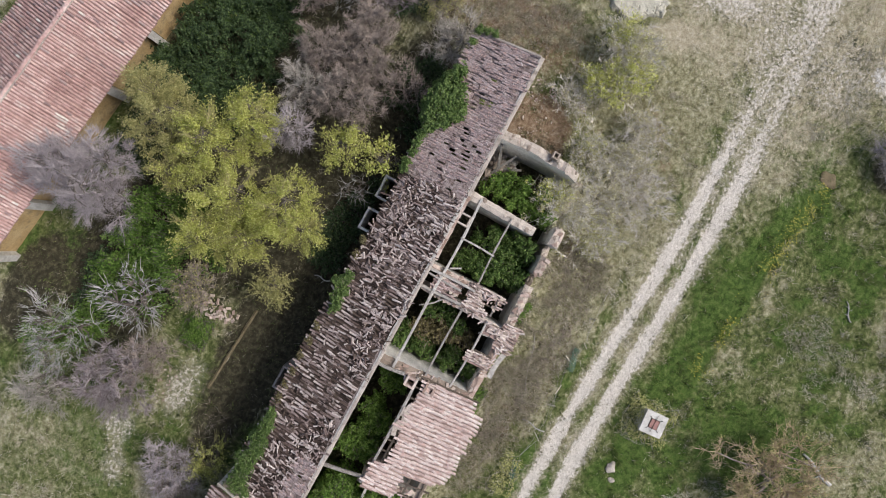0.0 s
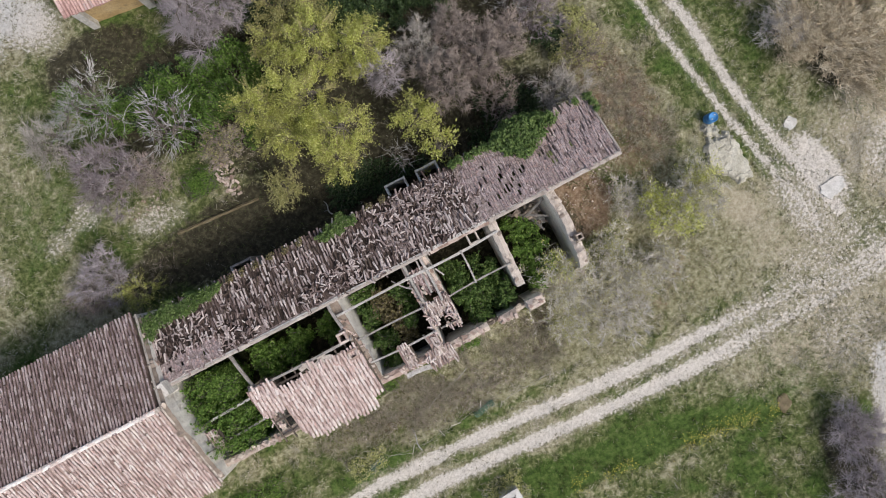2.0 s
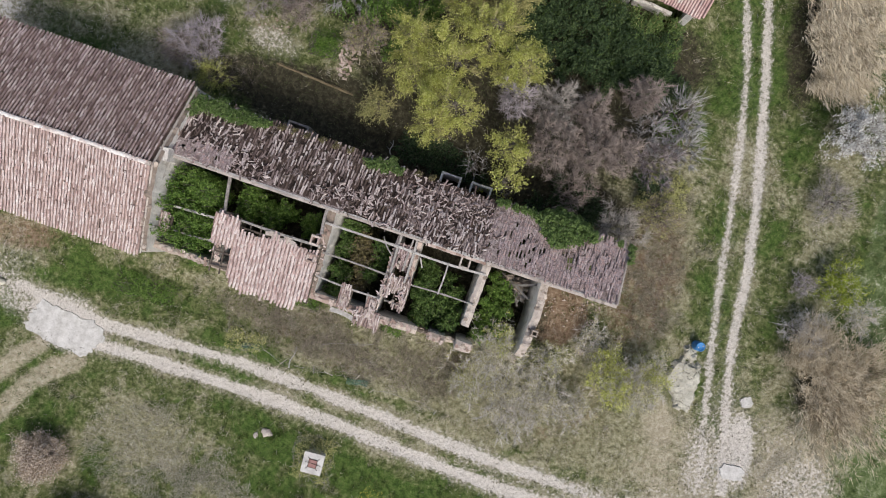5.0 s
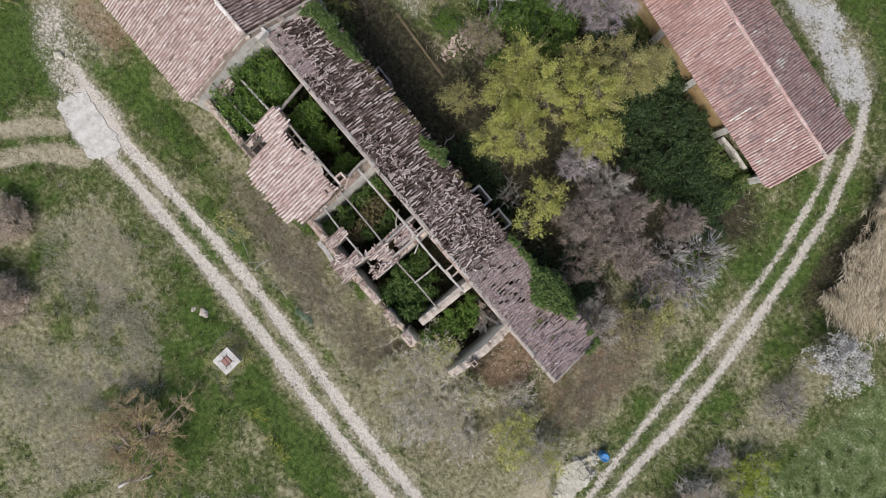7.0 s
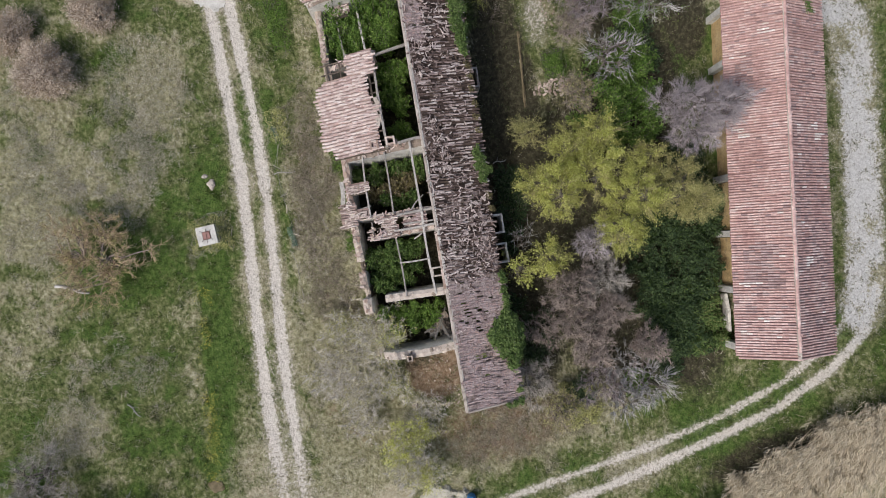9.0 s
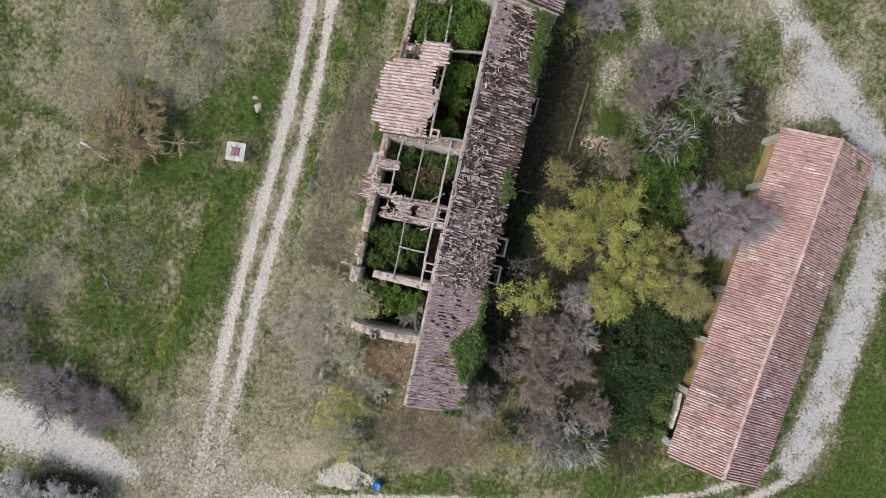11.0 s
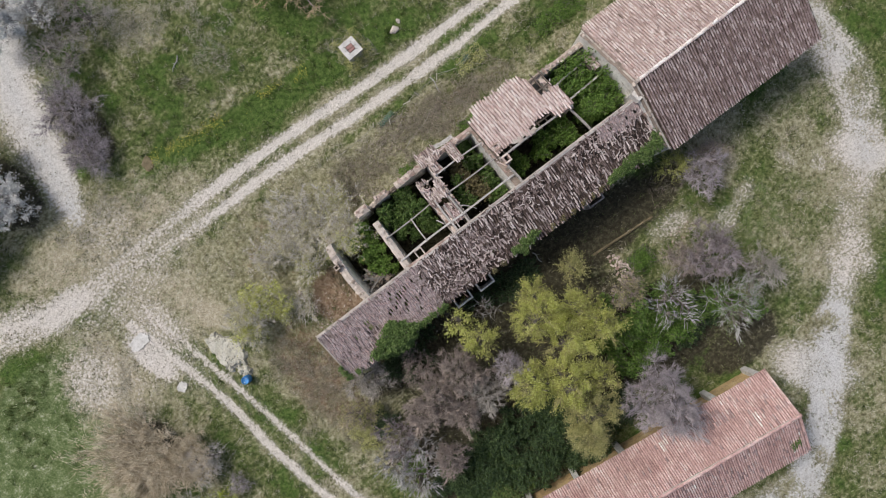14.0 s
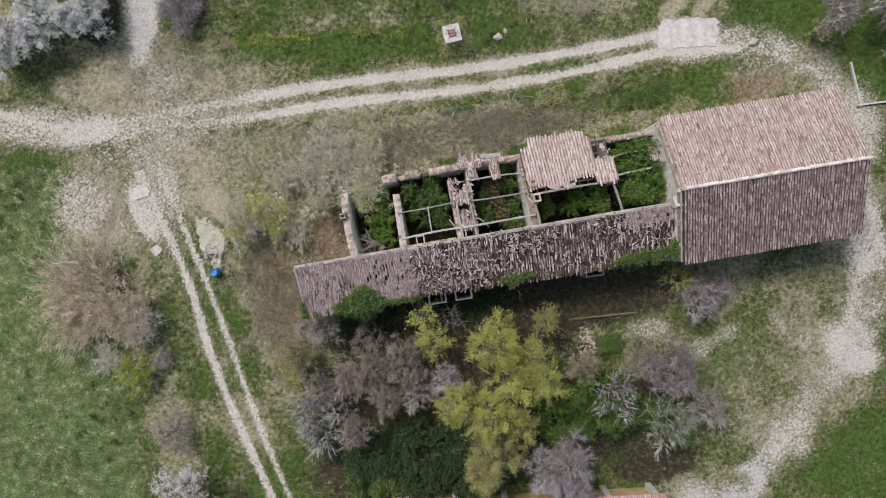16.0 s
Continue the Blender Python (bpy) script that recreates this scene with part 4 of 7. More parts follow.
    dust = ramp(nt, n_fine, [(0.05, (0.22, 0.2, 0.145)), (0.45, (0.4, 0.37, 0.3)), (0.95, (0.56, 0.525, 0.45))])
    col = mix(nt, math_node(nt, "MULTIPLY", edge(masks[0], 0.6, 0.12, 0.7, blend), 0.8), col, dust)
    n_clod = strong(5.2, 4, 0.65, 0.32, 0.68)
    grit = math_node(nt, "ADD", math_node(nt, "MULTIPLY", n_grain, 0.35), math_node(nt, "MULTIPLY", n_clod, 0.65))
    col = mix(nt, edge(masks[0], 0.95, 0.36, 0.66, grit), col, peb)
    gr = ramp(nt, n_grain, [(0.05, (0.62, 0.62, 0.62)), (0.5, (1, 1, 1)), (0.95, (1.0, 1.0, 1.0))])
    col = mix(nt, 1.0, col, gr, "MULTIPLY")
    nt.links.new(col, b.inputs["Base Color"])
    bp = add(nt, "ShaderNodeBump", Strength=0.7, Distance=0.08)
    nt.links.new(n_fine, bp.inputs["Height"])
    nt.links.new(bp.outputs["Normal"], b.inputs["Normal"])
    return m


GROUND = ground_material()
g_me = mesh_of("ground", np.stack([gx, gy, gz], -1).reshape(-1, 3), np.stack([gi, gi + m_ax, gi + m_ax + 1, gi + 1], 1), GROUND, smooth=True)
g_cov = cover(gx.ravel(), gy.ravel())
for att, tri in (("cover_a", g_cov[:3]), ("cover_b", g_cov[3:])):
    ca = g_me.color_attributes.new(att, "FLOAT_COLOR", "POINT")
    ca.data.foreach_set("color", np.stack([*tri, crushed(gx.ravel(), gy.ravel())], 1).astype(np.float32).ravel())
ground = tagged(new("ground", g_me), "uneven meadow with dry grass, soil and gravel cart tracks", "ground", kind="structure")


def under_roof(x, y):
    barn_u = (x + 0.87) * math.cos(radians(-6.8)) + (y - 21.58) * math.sin(radians(-6.8))
    barn_v = -(x + 0.87) * math.sin(radians(-6.8)) + (y - 21.58) * math.cos(radians(-6.8))
    return ((x > -28) & (x < 6.6) & (y > -5.6) & (y < 3.7)) | ((np.abs(barn_u) < 11.2) & (np.abs(barn_v) < 3.0))


def turf():
    """Grass blades, green and dry, standing weeds and meadow flowers, each one object of uncountable stuff."""
    rng = np.random.default_rng(77)
    n = 620000
    x, y = rng.uniform(-36, 35, n), rng.uniform(-34, 34, n)
    # draw part of them together into tussocks
    k = n // 2
    cx, cy = rng.uniform(-36, 35, 7000), rng.uniform(-34, 34, 7000)
    pick = rng.integers(0, 7000, k)
    x[:k], y[:k] = cx[pick] + rng.normal(size=k) * 0.14, cy[pick] + rng.normal(size=k) * 0.14
    ok = ~under_roof(x, y)
    tuss = np.arange(n)[ok] < k
    x, y = x[ok], y[ok]
    g, lush, dark, red, field, pale = cover(x, y)
    p = np.stack([x, y, relief(x, y)], 1)
    m = len(x)
    lot = fbm(x, y, 0.9, 55, 3)
    free = (rng.uniform(size=m) > g * 1.6) & (rng.uniform(size=m) > dark * 0.8) & (rng.uniform(size=m) > pale)
    is_green = free & (rng.uniform(size=m) < smooth(lush + (lot - 0.5) * 1.1, 0.2, 0.75) * np.where(tuss, 0.55, 0.9) * (1 + 0.5 * field))
    is_dry = free & ~is_green & (rng.uniform(size=m) < np.where(tuss, 0.8, 0.4) * (0.25 + 0.9 * smooth(lot, 0.3, 0.7))) & (rng.uniform(size=m) > red * 0.4) & (rng.uniform(size=m) > 0.85 * smooth(lush, 0.6, 0.95)) & (rng.uniform(size=m) > 0.85 * field)
    kg, kd = int(is_green.sum()), int(is_dry.sum())
    ob = part("grass", blades(p[is_green], rng.uniform(0.08, 0.26, kg) * np.where(tuss[is_green], 1.9, 1.0), rng.uniform(0.015, 0.04, kg), rng, 0.9), GRASS)
    tagged(ob, "short green spring grass of the meadow", "grass", kind="stuff")
    ob = part("dry_grass", blades(p[is_dry], rng.uniform(0.15, 0.5, kd), rng.uniform(0.012, 0.03, kd), rng, 2.2), DRY)
    tagged(ob, "bleached dry grass lying in tufts", "grass", kind="stuff")
    m = 1300
    fx = rng.uniform(0, 13, m)
    fy = -16.35 - 0.11 * (fx - 4) + rng.normal(size=m) * 0.3
    keep = fbm(fx, fy, 1.5, 12) > 0.48
    fp = np.stack([fx, fy, relief(fx, fy) + rng.uniform(0.12, 0.3, m)], 1)[keep]
    tagged(part("yellow_flower", leaves(fp, 0.05, rng, 0.8, 0.9), FLOWER), "small yellow wild flowers in the grass", "flowers", kind="stuff")


def weeds(name, label, zones, n, mat, h, seed, lean=1.0, thick=0.0065):
    """Standing dead stems spread over stretches of ground: (cx, cy, rx, ry, share)."""
    rng = np.random.default_rng(seed)
    ps = []
    for cx, cy, rx, ry, share in zones:
        k = int(n * share)
        a, q = rng.uniform(0, 2 * math.pi, k), np.sqrt(rng.uniform(0, 1, k))
        x, y = cx + rx * q * np.cos(a), cy + ry * q * np.sin(a)
        keep = (0.45 * fbm(x, y, 0.8, seed, 3) + 0.55 * fbm(x, y, 2.6, seed + 5, 3) > 0.44 + 0.26 * q ** 2 * rng.uniform(0.3, 1.3, k)) & ~under_roof(x, y) & (rng.uniform(size=k) > cover(x, y)[0] * 1.5)
        ps.append(np.stack([x, y, relief(x, y)], 1)[keep])
    p = np.concatenate(ps)
    k = len(p)
    lean_dir = np.stack([fbm(p[:, 0], p[:, 1], 1.5, seed + 1) - 0.5, fbm(p[:, 0], p[:, 1], 1.5, seed + 2) - 0.5], 1) * 4 * lean
    d = np.concatenate([lean_dir + rng.normal(size=(k, 2)) * 0.55 * lean, np.ones((k, 1))], 1)
    tip = p + d / np.linalg.norm(d, axis=1, keepdims=True) * (h * rng.uniform(0.5, 1.2, k))[:, None]
    q = rng.integers(0, k, k)
    s = rng.uniform(0.4, 0.9, (k, 1))
    side = p[q] * (1 - s) + tip[q] * s
    tw = side + rng.normal(size=(k, 3)) * 0.12 * h / 0.5 + np.array([0, 0, 0.08])
    tagged(part(name, joined([spikes(p, tip, thick), spikes(side, tw, thick * 0.8)]), mat), label, "weeds", kind="stuff")


def track_tufts():
    """Low dark tufts that break into the gravel from the edges of the tracks."""
    rng = np.random.default_rng(88)
    n = 60000
    x, y = rng.uniform(-34, 32, n), rng.uniform(-28, 31, n)
    g = cover(x, y)[0]
    drift = smooth(fbm(x, y, 1.4, 66, 3), 0.5, 0.68)
    ok = (g > 0.2) & (rng.uniform(size=n) < np.where(g > 0.66, 0.08 + 0.5 * drift, 0.5 + 0.3 * drift)) & ~under_roof(x, y)
    rx, ry = rng.uniform(-20, 12, 9000), rng.uniform(19, 31, 9000)
    lane = to_line(rx, ry, NORTH_ROAD)
    on = (lane < 1.9) & (fbm(rx, ry, 1.1, 67, 3) + 0.22 * smooth(lane, 0.4, 1.9) > 0.6)
    x, y = np.concatenate([x[ok], rx[on]]), np.concatenate([y[ok], ry[on]])
    per = 9
    x, y = np.repeat(x, per) + rng.normal(size=len(x) * per) * 0.045, np.repeat(y, per) + rng.normal(size=len(y) * per) * 0.045
    p = np.stack([x, y, relief(x, y)], 1)
    k = len(p)
    ob = part("track_tuft", blades(p, rng.uniform(0.05, 0.12, k), rng.uniform(0.02, 0.04, k), rng, 1.0), TUFT)
    tagged(ob, "low dark tufts of grass in the gravel", "grass", kind="stuff")


turf()
track_tufts()
weeds("grey_weeds", "standing grey dead weeds of the rough ground", ((-3, -7.5, 11.5, 2.0, 0.46), (7.5, -7.0, 5.2, 4.2, 0.16), (12.4, -3.0, 3.4, 3.8, 0.12), (13, 3.4, 3.2, 5.4, 0.21)), 30000, WEED, 0.45, 301, 1.2, 0.009)
weeds("brown_weeds", "standing brown dead weeds of the rough ground", ((-3, -7.5, 10.5, 2.1, 0.56), (9.6, -6.0, 4.4, 3.8, 0.1), (12.4, 2.5, 3.3, 5.8, 0.24), (-17.6, 6.6, 3.6, 2.4, 0.1)), 17000, TWIG_BROWN, 0.4, 302, 1.0, 0.009)
weeds("straw_weeds", "bleached straw weeds standing in the meadow", ((-9.2, -20.8, 4.8, 3.6, 0.2), (-12.5, -18.0, 5.0, 3.6, 0.1), (-9, -25.5, 6.5, 4, 0.2), (6.5, -26, 4.6, 3.8, 0.12), (25.2, -5.6, 3.2, 4.2, 0.2), (3.5, -22.5, 3.6, 3.6, 0.1), (18.5, -16, 4.2, 3.1, 0.1)), 46000, BLEACH, 0.38, 303, 2.4, 0.0095)
weeds("green_weeds", "fresh green weeds among the dead stems", ((-3, -7.5, 13.5, 2.2, 0.15), (8.5, -6.6, 4.8, 4.0, 0.25), (13, 1.5, 3.2, 6.5, 0.2), (18.5, -15.5, 4.2, 3.0, 0.15)), 13000, GRASS, 0.3, 304, 1.0, 0.009)

road = tagged(part("road", box_bm((120, 5.0, 0.3), (0, -36.4, -0.1), 0.0, (0, 0, 5.0)), ASPHALT), "pale worn asphalt lane past the meadow", "road", kind="structure")

# ---- the tiled stone barn at the west end of the row ----
COVER, HOLLOW = tile_arrays(0.42, 0.047, 0.056, 0.056), tile_arrays(0.46, 0.1, 0.085, 0.055, 0.014, 4, True)
RUIN_COVER = tile_arrays(0.58, 0.052, 0.066, 0.062)
SHARD = tile_arrays(0.3, 0.039, 0.046, 0.038, 0.011, 5)
FLAT = tile_arrays(0.44, 0.047, 0.051, 0.03, 0.012, 4)
RIDGE_TILE = tile_arrays(0.5, 0.1, 0.115, 0.08, 0.018, 7)


def deck(parent, slope, u0, u1, v0, v1, mat, name="roof_deck", w=-0.09, thick=0.07, local=False):
    c = [slope.at(u, v, d) for d in (w, w - thick) for u, v in ((u0, v0), (u1, v0), (u1, v1), (u0, v1))]
    f = np.array([[0, 1, 2, 3], [7, 6, 5, 4], [0, 4, 5, 1], [1, 5, 6, 2], [2, 6, 7, 3], [3, 7, 4, 0]])
    return part(name, (np.array(c), f), mat, parent, local=local)


def ridge_caps(parent, p0, p1, mats, seed, name="ridge", step=0.4, local=False):
    rng = np.random.default_rng(seed)
    p0, p1 = np.array(p0, float), np.array(p1, float)
    n = int(np.linalg.norm(p1 - p0) / step)
    d = (p1 - p0) / np.linalg.norm(p1 - p0)
    holder = beam(parent, p0 - np.array([0, 0, 0.05]), p1 - np.array([0, 0, 0.05]), 0.24, 0.12, MORTAR, name, seed, "pale mortar bed with barrel ridge tiles", 0.0, local)
    me = mesh_of("ridge_tile", RIDGE_TILE[0], RIDGE_TILE[1], mats)
    yaw = math.degrees(math.atan2(d[1], d[0])) - 90
    for i in range(n):
        ob = new("ridge_tile", me)
        q = p0 + d * step * (i + 1)
        ob.matrix_basis = pose(q[0], q[1] + rng.normal() * 0.01, q[2] + 0.005, 3 + rng.normal(), rng.normal() * 2, yaw + rng.normal() * 2)
        hang(ob, holder, local)


def stone_barn():
    rng = np.random.default_rng(5)
    b = thing("stone_barn", "long stone barn with a weathered terracotta gable roof", "barn", -21.8, -0.9, 0)
    x0, x1, ys, yn = -27.7, -15.75, -5.45, 3.7
    ridge_y, ridge_z, eave_z = -0.86, 6.5, 4.4
    ruin_wall(b, (x0, ys), (x1, ys), 0.5, [4.25, 4.25], 1, [PLASTER, STONE])
    ruin_wall(b, (x0, yn), (x1, yn), 0.5, [4.25, 4.25], 2, [PLASTER, STONE])
    gable = [4.25, 5.3, 6.2, 5.3, 4.25]
    ruin_wall(b, (x0, ys), (x0, yn), 0.5, gable, 3, [STONE, STONE], label="rubble stone gable wall")
    ruin_wall(b, (x1, ys - 0.1), (x1, yn), 0.5, [4.35, 5.4, 6.35, 5.4, 4.3], 4, [PLASTER, STONE], stones=16, label="gable wall with flaking pale plaster")
    # south colours paint the sunlit slope, north colours the slope in shade
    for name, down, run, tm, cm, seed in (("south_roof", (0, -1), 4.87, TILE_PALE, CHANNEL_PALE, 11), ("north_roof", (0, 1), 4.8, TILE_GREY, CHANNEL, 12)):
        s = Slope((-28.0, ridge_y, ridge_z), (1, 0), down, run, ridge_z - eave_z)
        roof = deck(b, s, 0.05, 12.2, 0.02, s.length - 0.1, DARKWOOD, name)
        roof["label"] = "slope of pale barrel tiles, sunlight put into their colour" if seed == 11 else "slope of barrel tiles, shade put into their colour"
        rg = np.random.default_rng(seed)
        odd = 1.8 if seed == 11 else 1.2
        cells = rows_of_tiles(s, 0.05, 12.2, 0.0, s.length + 0.04, rg, pitch=0.18, row=0.25, rot=odd, shift=0.014, keep=0.965 if seed == 11 else 0.992)
        hollow = rows_of_tiles(s, -0.04, 12.2, 0.0, s.length + 0.02, rg, pitch=0.18, rot=1.0, keep=0.999, w=-0.02)
        if seed == 11:
            cells = [c for c in cells if fbm(c[0], c[1], 0.55, 61, 3) < 0.7 or rg.uniform() > 0.55]
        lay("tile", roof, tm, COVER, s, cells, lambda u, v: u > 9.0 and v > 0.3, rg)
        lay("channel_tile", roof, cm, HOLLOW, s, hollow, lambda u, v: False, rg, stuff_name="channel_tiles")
        if seed == 11:
            for k in range(70):
                u, v = rg.uniform(0.3, 11.8), rg.uniform(0.3, s.length - 0.3)
                m = s.matrix(u, v, 0.09, rg.normal() * 25, -3, rg.normal() * 8, rg.uniform(0.55, 0.9))
                ob = new("loose_tile", bpy.data.meshes["tile"])
                ob.matrix_basis = m
                hang(ob, roof)
    ridge_caps(b, (-28.0, ridge_y, ridge_z + 0.07), (-15.75, ridge_y, ridge_z + 0.07), TILE_BLANCHED, 3)
    for sy, ye in ((-1, -5.73), (1, 3.94)):
        for xx in (-28.02, -15.72):
            beam(b, (xx, ridge_y, ridge_z - 0.08), (xx, ye, eave_z - 0.08), 0.1, 0.1, MORTAR if xx > -20 else WOOD, "verge", 2, bow=0.0)


stone_barn()


# ---- the roofless farmhouse ----
def farmhouse():
    rng = np.random.default_rng(9)
    h = thing("ruined_farmhouse", "ruined farmhouse with roofless rooms full of brambles", "ruin", -4, -1, 0)
    # spine wall under the ridge, with door gaps
    for a, b, t in ((-15.4, -13.9, 5.1), (-12.9, -10.2, 5.1), (-9.2, -5.2, 5.1), (-4.2, 0.1, 5.1), (1.1, 4.0, 5.1), (5.0, 6.3, 5.1)):
        ruin_wall(h, (a, 0.08), (b, 0.08), 0.4, [t, t], int(a * 7) + 200, [PLASTER, MORTAR], label="spine wall with stained plaster")
    for a, b in ((-13.9, -12.9), (-10.2, -9.2), (-5.2, -4.2), (0.1, 1.1), (4.0, 5.0)):
        beam(h, (a - 0.15, 0.08, 2.2), (b + 0.15, 0.08, 2.2), 0.36, 0.2, WOOD, "lintel", 1, bow=0.0)
        ruin_wall(h, (a, 0.08), (b, 0.08), 0.36, [5.08, 5.08], int(a * 7) + 300, [PLASTER, MORTAR], z0=2.3)
    ruin_wall(h, (-15.4, 3.15), (6.3, 3.05), 0.45, [3.95, 3.95], 31, [STONE, STONE], label="rubble back wall in the shade")
    ruin_wall(h, (6.25, 0.3), (6.25, 2.8), 0.4, [4.9, 4.2], 32, [STONE, STONE])
    # front wall, broken down to different heights
    ruin_wall(h, (-15.5, -5.12), (-12.3, -5.16), 0.38, [3.6, 3.7, 3.4, 3.6], 41, [PLASTER, STONE], stones=22, brick=True)
    ruin_wall(h, (-12.2, -5.14), (-6.2, -4.98), 0.42, [3.55, 3.5, 3.6], 42, [PLASTER, STONE], stones=6)
    ruin_wall(h, (-6.2, -5.0), (-2.2, -5.1), 0.42, [3.5, 3.3, 3.5], 43, [PLASTER, BRICK], stones=26, brick=True)
    ruin_wall(h, (-2.2, -5.06), (0.1, -5.02), 0.44, [3.4, 3.55, 3.3], 44, [PLASTER, STONE], stones=16, brick=True)
    ruin_wall(h, (0.1, -5.02), (0.75, -5.02), 0.3, [2.5, 2.4], 45, [STONE, DARKWOOD], stones=2)
    ruin_wall(h, (0.75, -5.02), (1.75, -5.02), 0.46, [3.5, 3.6], 46, [PLASTER, STONE], stones=8, brick=True)
    ruin_wall(h, (1.75, -5.02), (2.4, -5.02), 0.3, [2.6, 2.5], 47, [STONE, STONE], stones=3)
    ruin_wall(h, (2.4, -5.0), (3.35, -5.0), 0.55, [3.7, 3.8, 3.5], 48, [PLASTER, STONE], stones=9, brick=True)
    ruin_wall(h, (3.35, -5.02), (6.3, -5.05), 0.38, [1.6, 1.2, 1.4], 49, [STONE, STONE], stones=14)
    # cross walls
    ruin_wall(h, (-6.38, -0.15), (-6.3, -4.8), 0.5, [4.85, 4.6, 4.3, 3.95, 3.6], 51, [WHITEWASH, STONE], stones=24, label="thick cross wall with white plaster", brick=True)
    ruin_wall(h, (2.6, -0.1), (2.58, -3.85), 0.46, [4.9, 4.55, 4.2, 3.9], 52, [PLASTER, MORTAR], stones=3, label="cross wall with a bare mortar top")
    ruin_wall(h, (5.95, -0.1), (6.1, -4.6), 0.46, [4.8, 4.4, 4.35, 3.7, 3.85, 3.0], 53, [WHITEWASH, MORTAR], stones=18, label="leaning end wall with pale flaking plaster", bow=0.14)
    ruin_wall(h, (-12.15, -2.1), (-12.15, -3.3), 0.42, [4.3, 4.0], 54, [STONE, STONE], stones=16, brick=True)
    ruin_wall(h, (-12.05, -3.35), (-11.9, -4.95), 0.26, [3.9, 3.5], 55, [PLASTER, STONE], stones=12, brick=True)
    ruin_wall(h, (-2.45, -0.2), (-2.5, -4.85), 0.22, [4.5, 4.25, 4.1, 3.8, 3.5], 56, [PLASTER, BRICK], stones=12, brick=True)
    ruin_wall(h, (-1.3, -0.2), (-1.2, -4.0), 0.3, [4.6, 4.4, 4.15, 4.0], 57, [PLASTER, BRICK], stones=16, brick=True)
    # brick course left on the spine wall, and a small flue beside it
    course = beam(h, (-0.95, -0.16, 5.0), (2.45, -0.1, 5.02), 0.2, 0.14, MORTAR, "brick_course", 1, "pinkish brick course along the wall head", 0.0)
    for k in range(12):
        piece("brick", BRICKS[k % 3], course, -0.8 + k * 0.285, -0.15 + rng.normal() * 0.01, 5.1, 0.98, 1.25, 0.9, 0, 0, rng.normal() * 1.5)

    def flue(x, y, w, d, z, zt=0.35, t=0.09, mat=BRICK, label="open square brick flue"):
        fb = bmesh.new()
        for ox, oy, sx, sy in ((0, d / 2 - t / 2, w, t), (0, -d / 2 + t / 2, w, t), (-w / 2 + t / 2, 0, t, d - 2 * t), (w / 2 - t / 2, 0, t, d - 2 * t)):
            one = box_bm((sx, sy, zt), (x + ox, y + oy, z), 0.012, rough=0.01, rng=random.Random(int(x * 90)))
            tmp = bpy.data.meshes.new("tmp")
            one.to_mesh(tmp)
            one.free()
            fb.from_mesh(tmp)
            bpy.data.meshes.remove(tmp)
        part("flue", fb, mat, h, label)
    flue(1.4, -0.45, 0.56, 0.62, 4.65, 0.9, 0.08, MORTAR, "pale square flue beside the spine wall")
    flue(-6.72, -1.95, 0.5, 0.55, 4.55, 0.9, 0.11)
    flue(-6.68, -2.95, 0.5, 0.52, 4.3, 0.9, 0.11)
    flue(6.34, -2.95, 0.36, 0.34, 3.98, 0.7, 0.08, STONE, "square vent hole in the wall head")
    # timbers
    beam(h, (-6.5, -0.85, 4.78), (-2.2, -0.8, 4.74), 0.13, 0.17, WOOD, seed=3)
    beam(h, (-2.3, -0.8, 4.76), (2.7, -0.74, 4.74), 0.13, 0.17, WOOD, seed=4)
    beam(h, (-6.2, -2.47, 4.36), (-2.4, -2.5, 4.34), 0.1, 0.13, WOOD, seed=5)
    beam(h, (-6.2, -3.82, 3.98), (-2.4, -3.9, 3.96), 0.1, 0.13, WOOD, seed=6)
    beam(h, (-1.3, -2.62, 4.34), (2.6, -2.53, 4.32), 0.09, 0.12, WOOD, seed=7)
    beam(h, (0.56, -0.75, 4.84), (0.54, -2.6, 4.46), 0.09, 0.1, WOOD, "rafter", seed=8)
    beam(h, (-12.2, 0.05, 4.95), (-12.02, -2.2, 4.35), 0.16, 0.18, WOOD, seed=9)
    beam(h, (-6.62, 0.0, 4.98), (-6.5, -1.5, 4.86), 0.17, 0.18, WOOD, seed=10)
    beam(h, (-15.6, -2.75, 3.9), (-12.3, -2.6, 3.8), 0.12, 0.14, WOOD, seed=11)
    beam(h, (-15.6, -4.0, 3.4), (-12.2, -3.9, 3.35), 0.12, 0.14, WOOD, seed=12)
    beam(h, (-2.35, -0.1, 4.8), (-2.3, -2.3, 4.45), 0.14, 0.16, WOOD, "rafter", seed=13)
    beam(h, (-1.45, -0.1, 4.95), (-1.4, -2.6, 4.55), 0.14, 0.16, WOOD, "rafter", seed=14)
    beam(h, (-1.65, -0.2, 4.9), (-1.7, -2.0, 4.55), 0.1, 0.12, WOOD, "rafter", seed=15)
    beam(h, (-3.3, -0.55, 4.2), (-2.5, -1.4, 4.4), 0.08, 0.08, WOOD, "broken_batten", seed=16)
    beam(h, (-1.0, -1.0, 4.5), (-0.75, -1.5, 4.1), 0.08, 0.08, WOOD, "broken_batten", seed=17)
    beam(h, (4.2, -0.9, 1.4), (5.7, -0.35, 3.4), 0.14, 0.14, WOOD, "fallen_beam", seed=18)
    beam(h, (3.9, -0.35, 1.2), (5.6, -1.3, 2.9), 0.12, 0.12, WOOD, "fallen_beam", seed=19)
    beam(h, (4.6, -0.25, 1.1), (5.2, -1.9, 2.2), 0.1, 0.1, WOOD, "fallen_beam", seed=20)
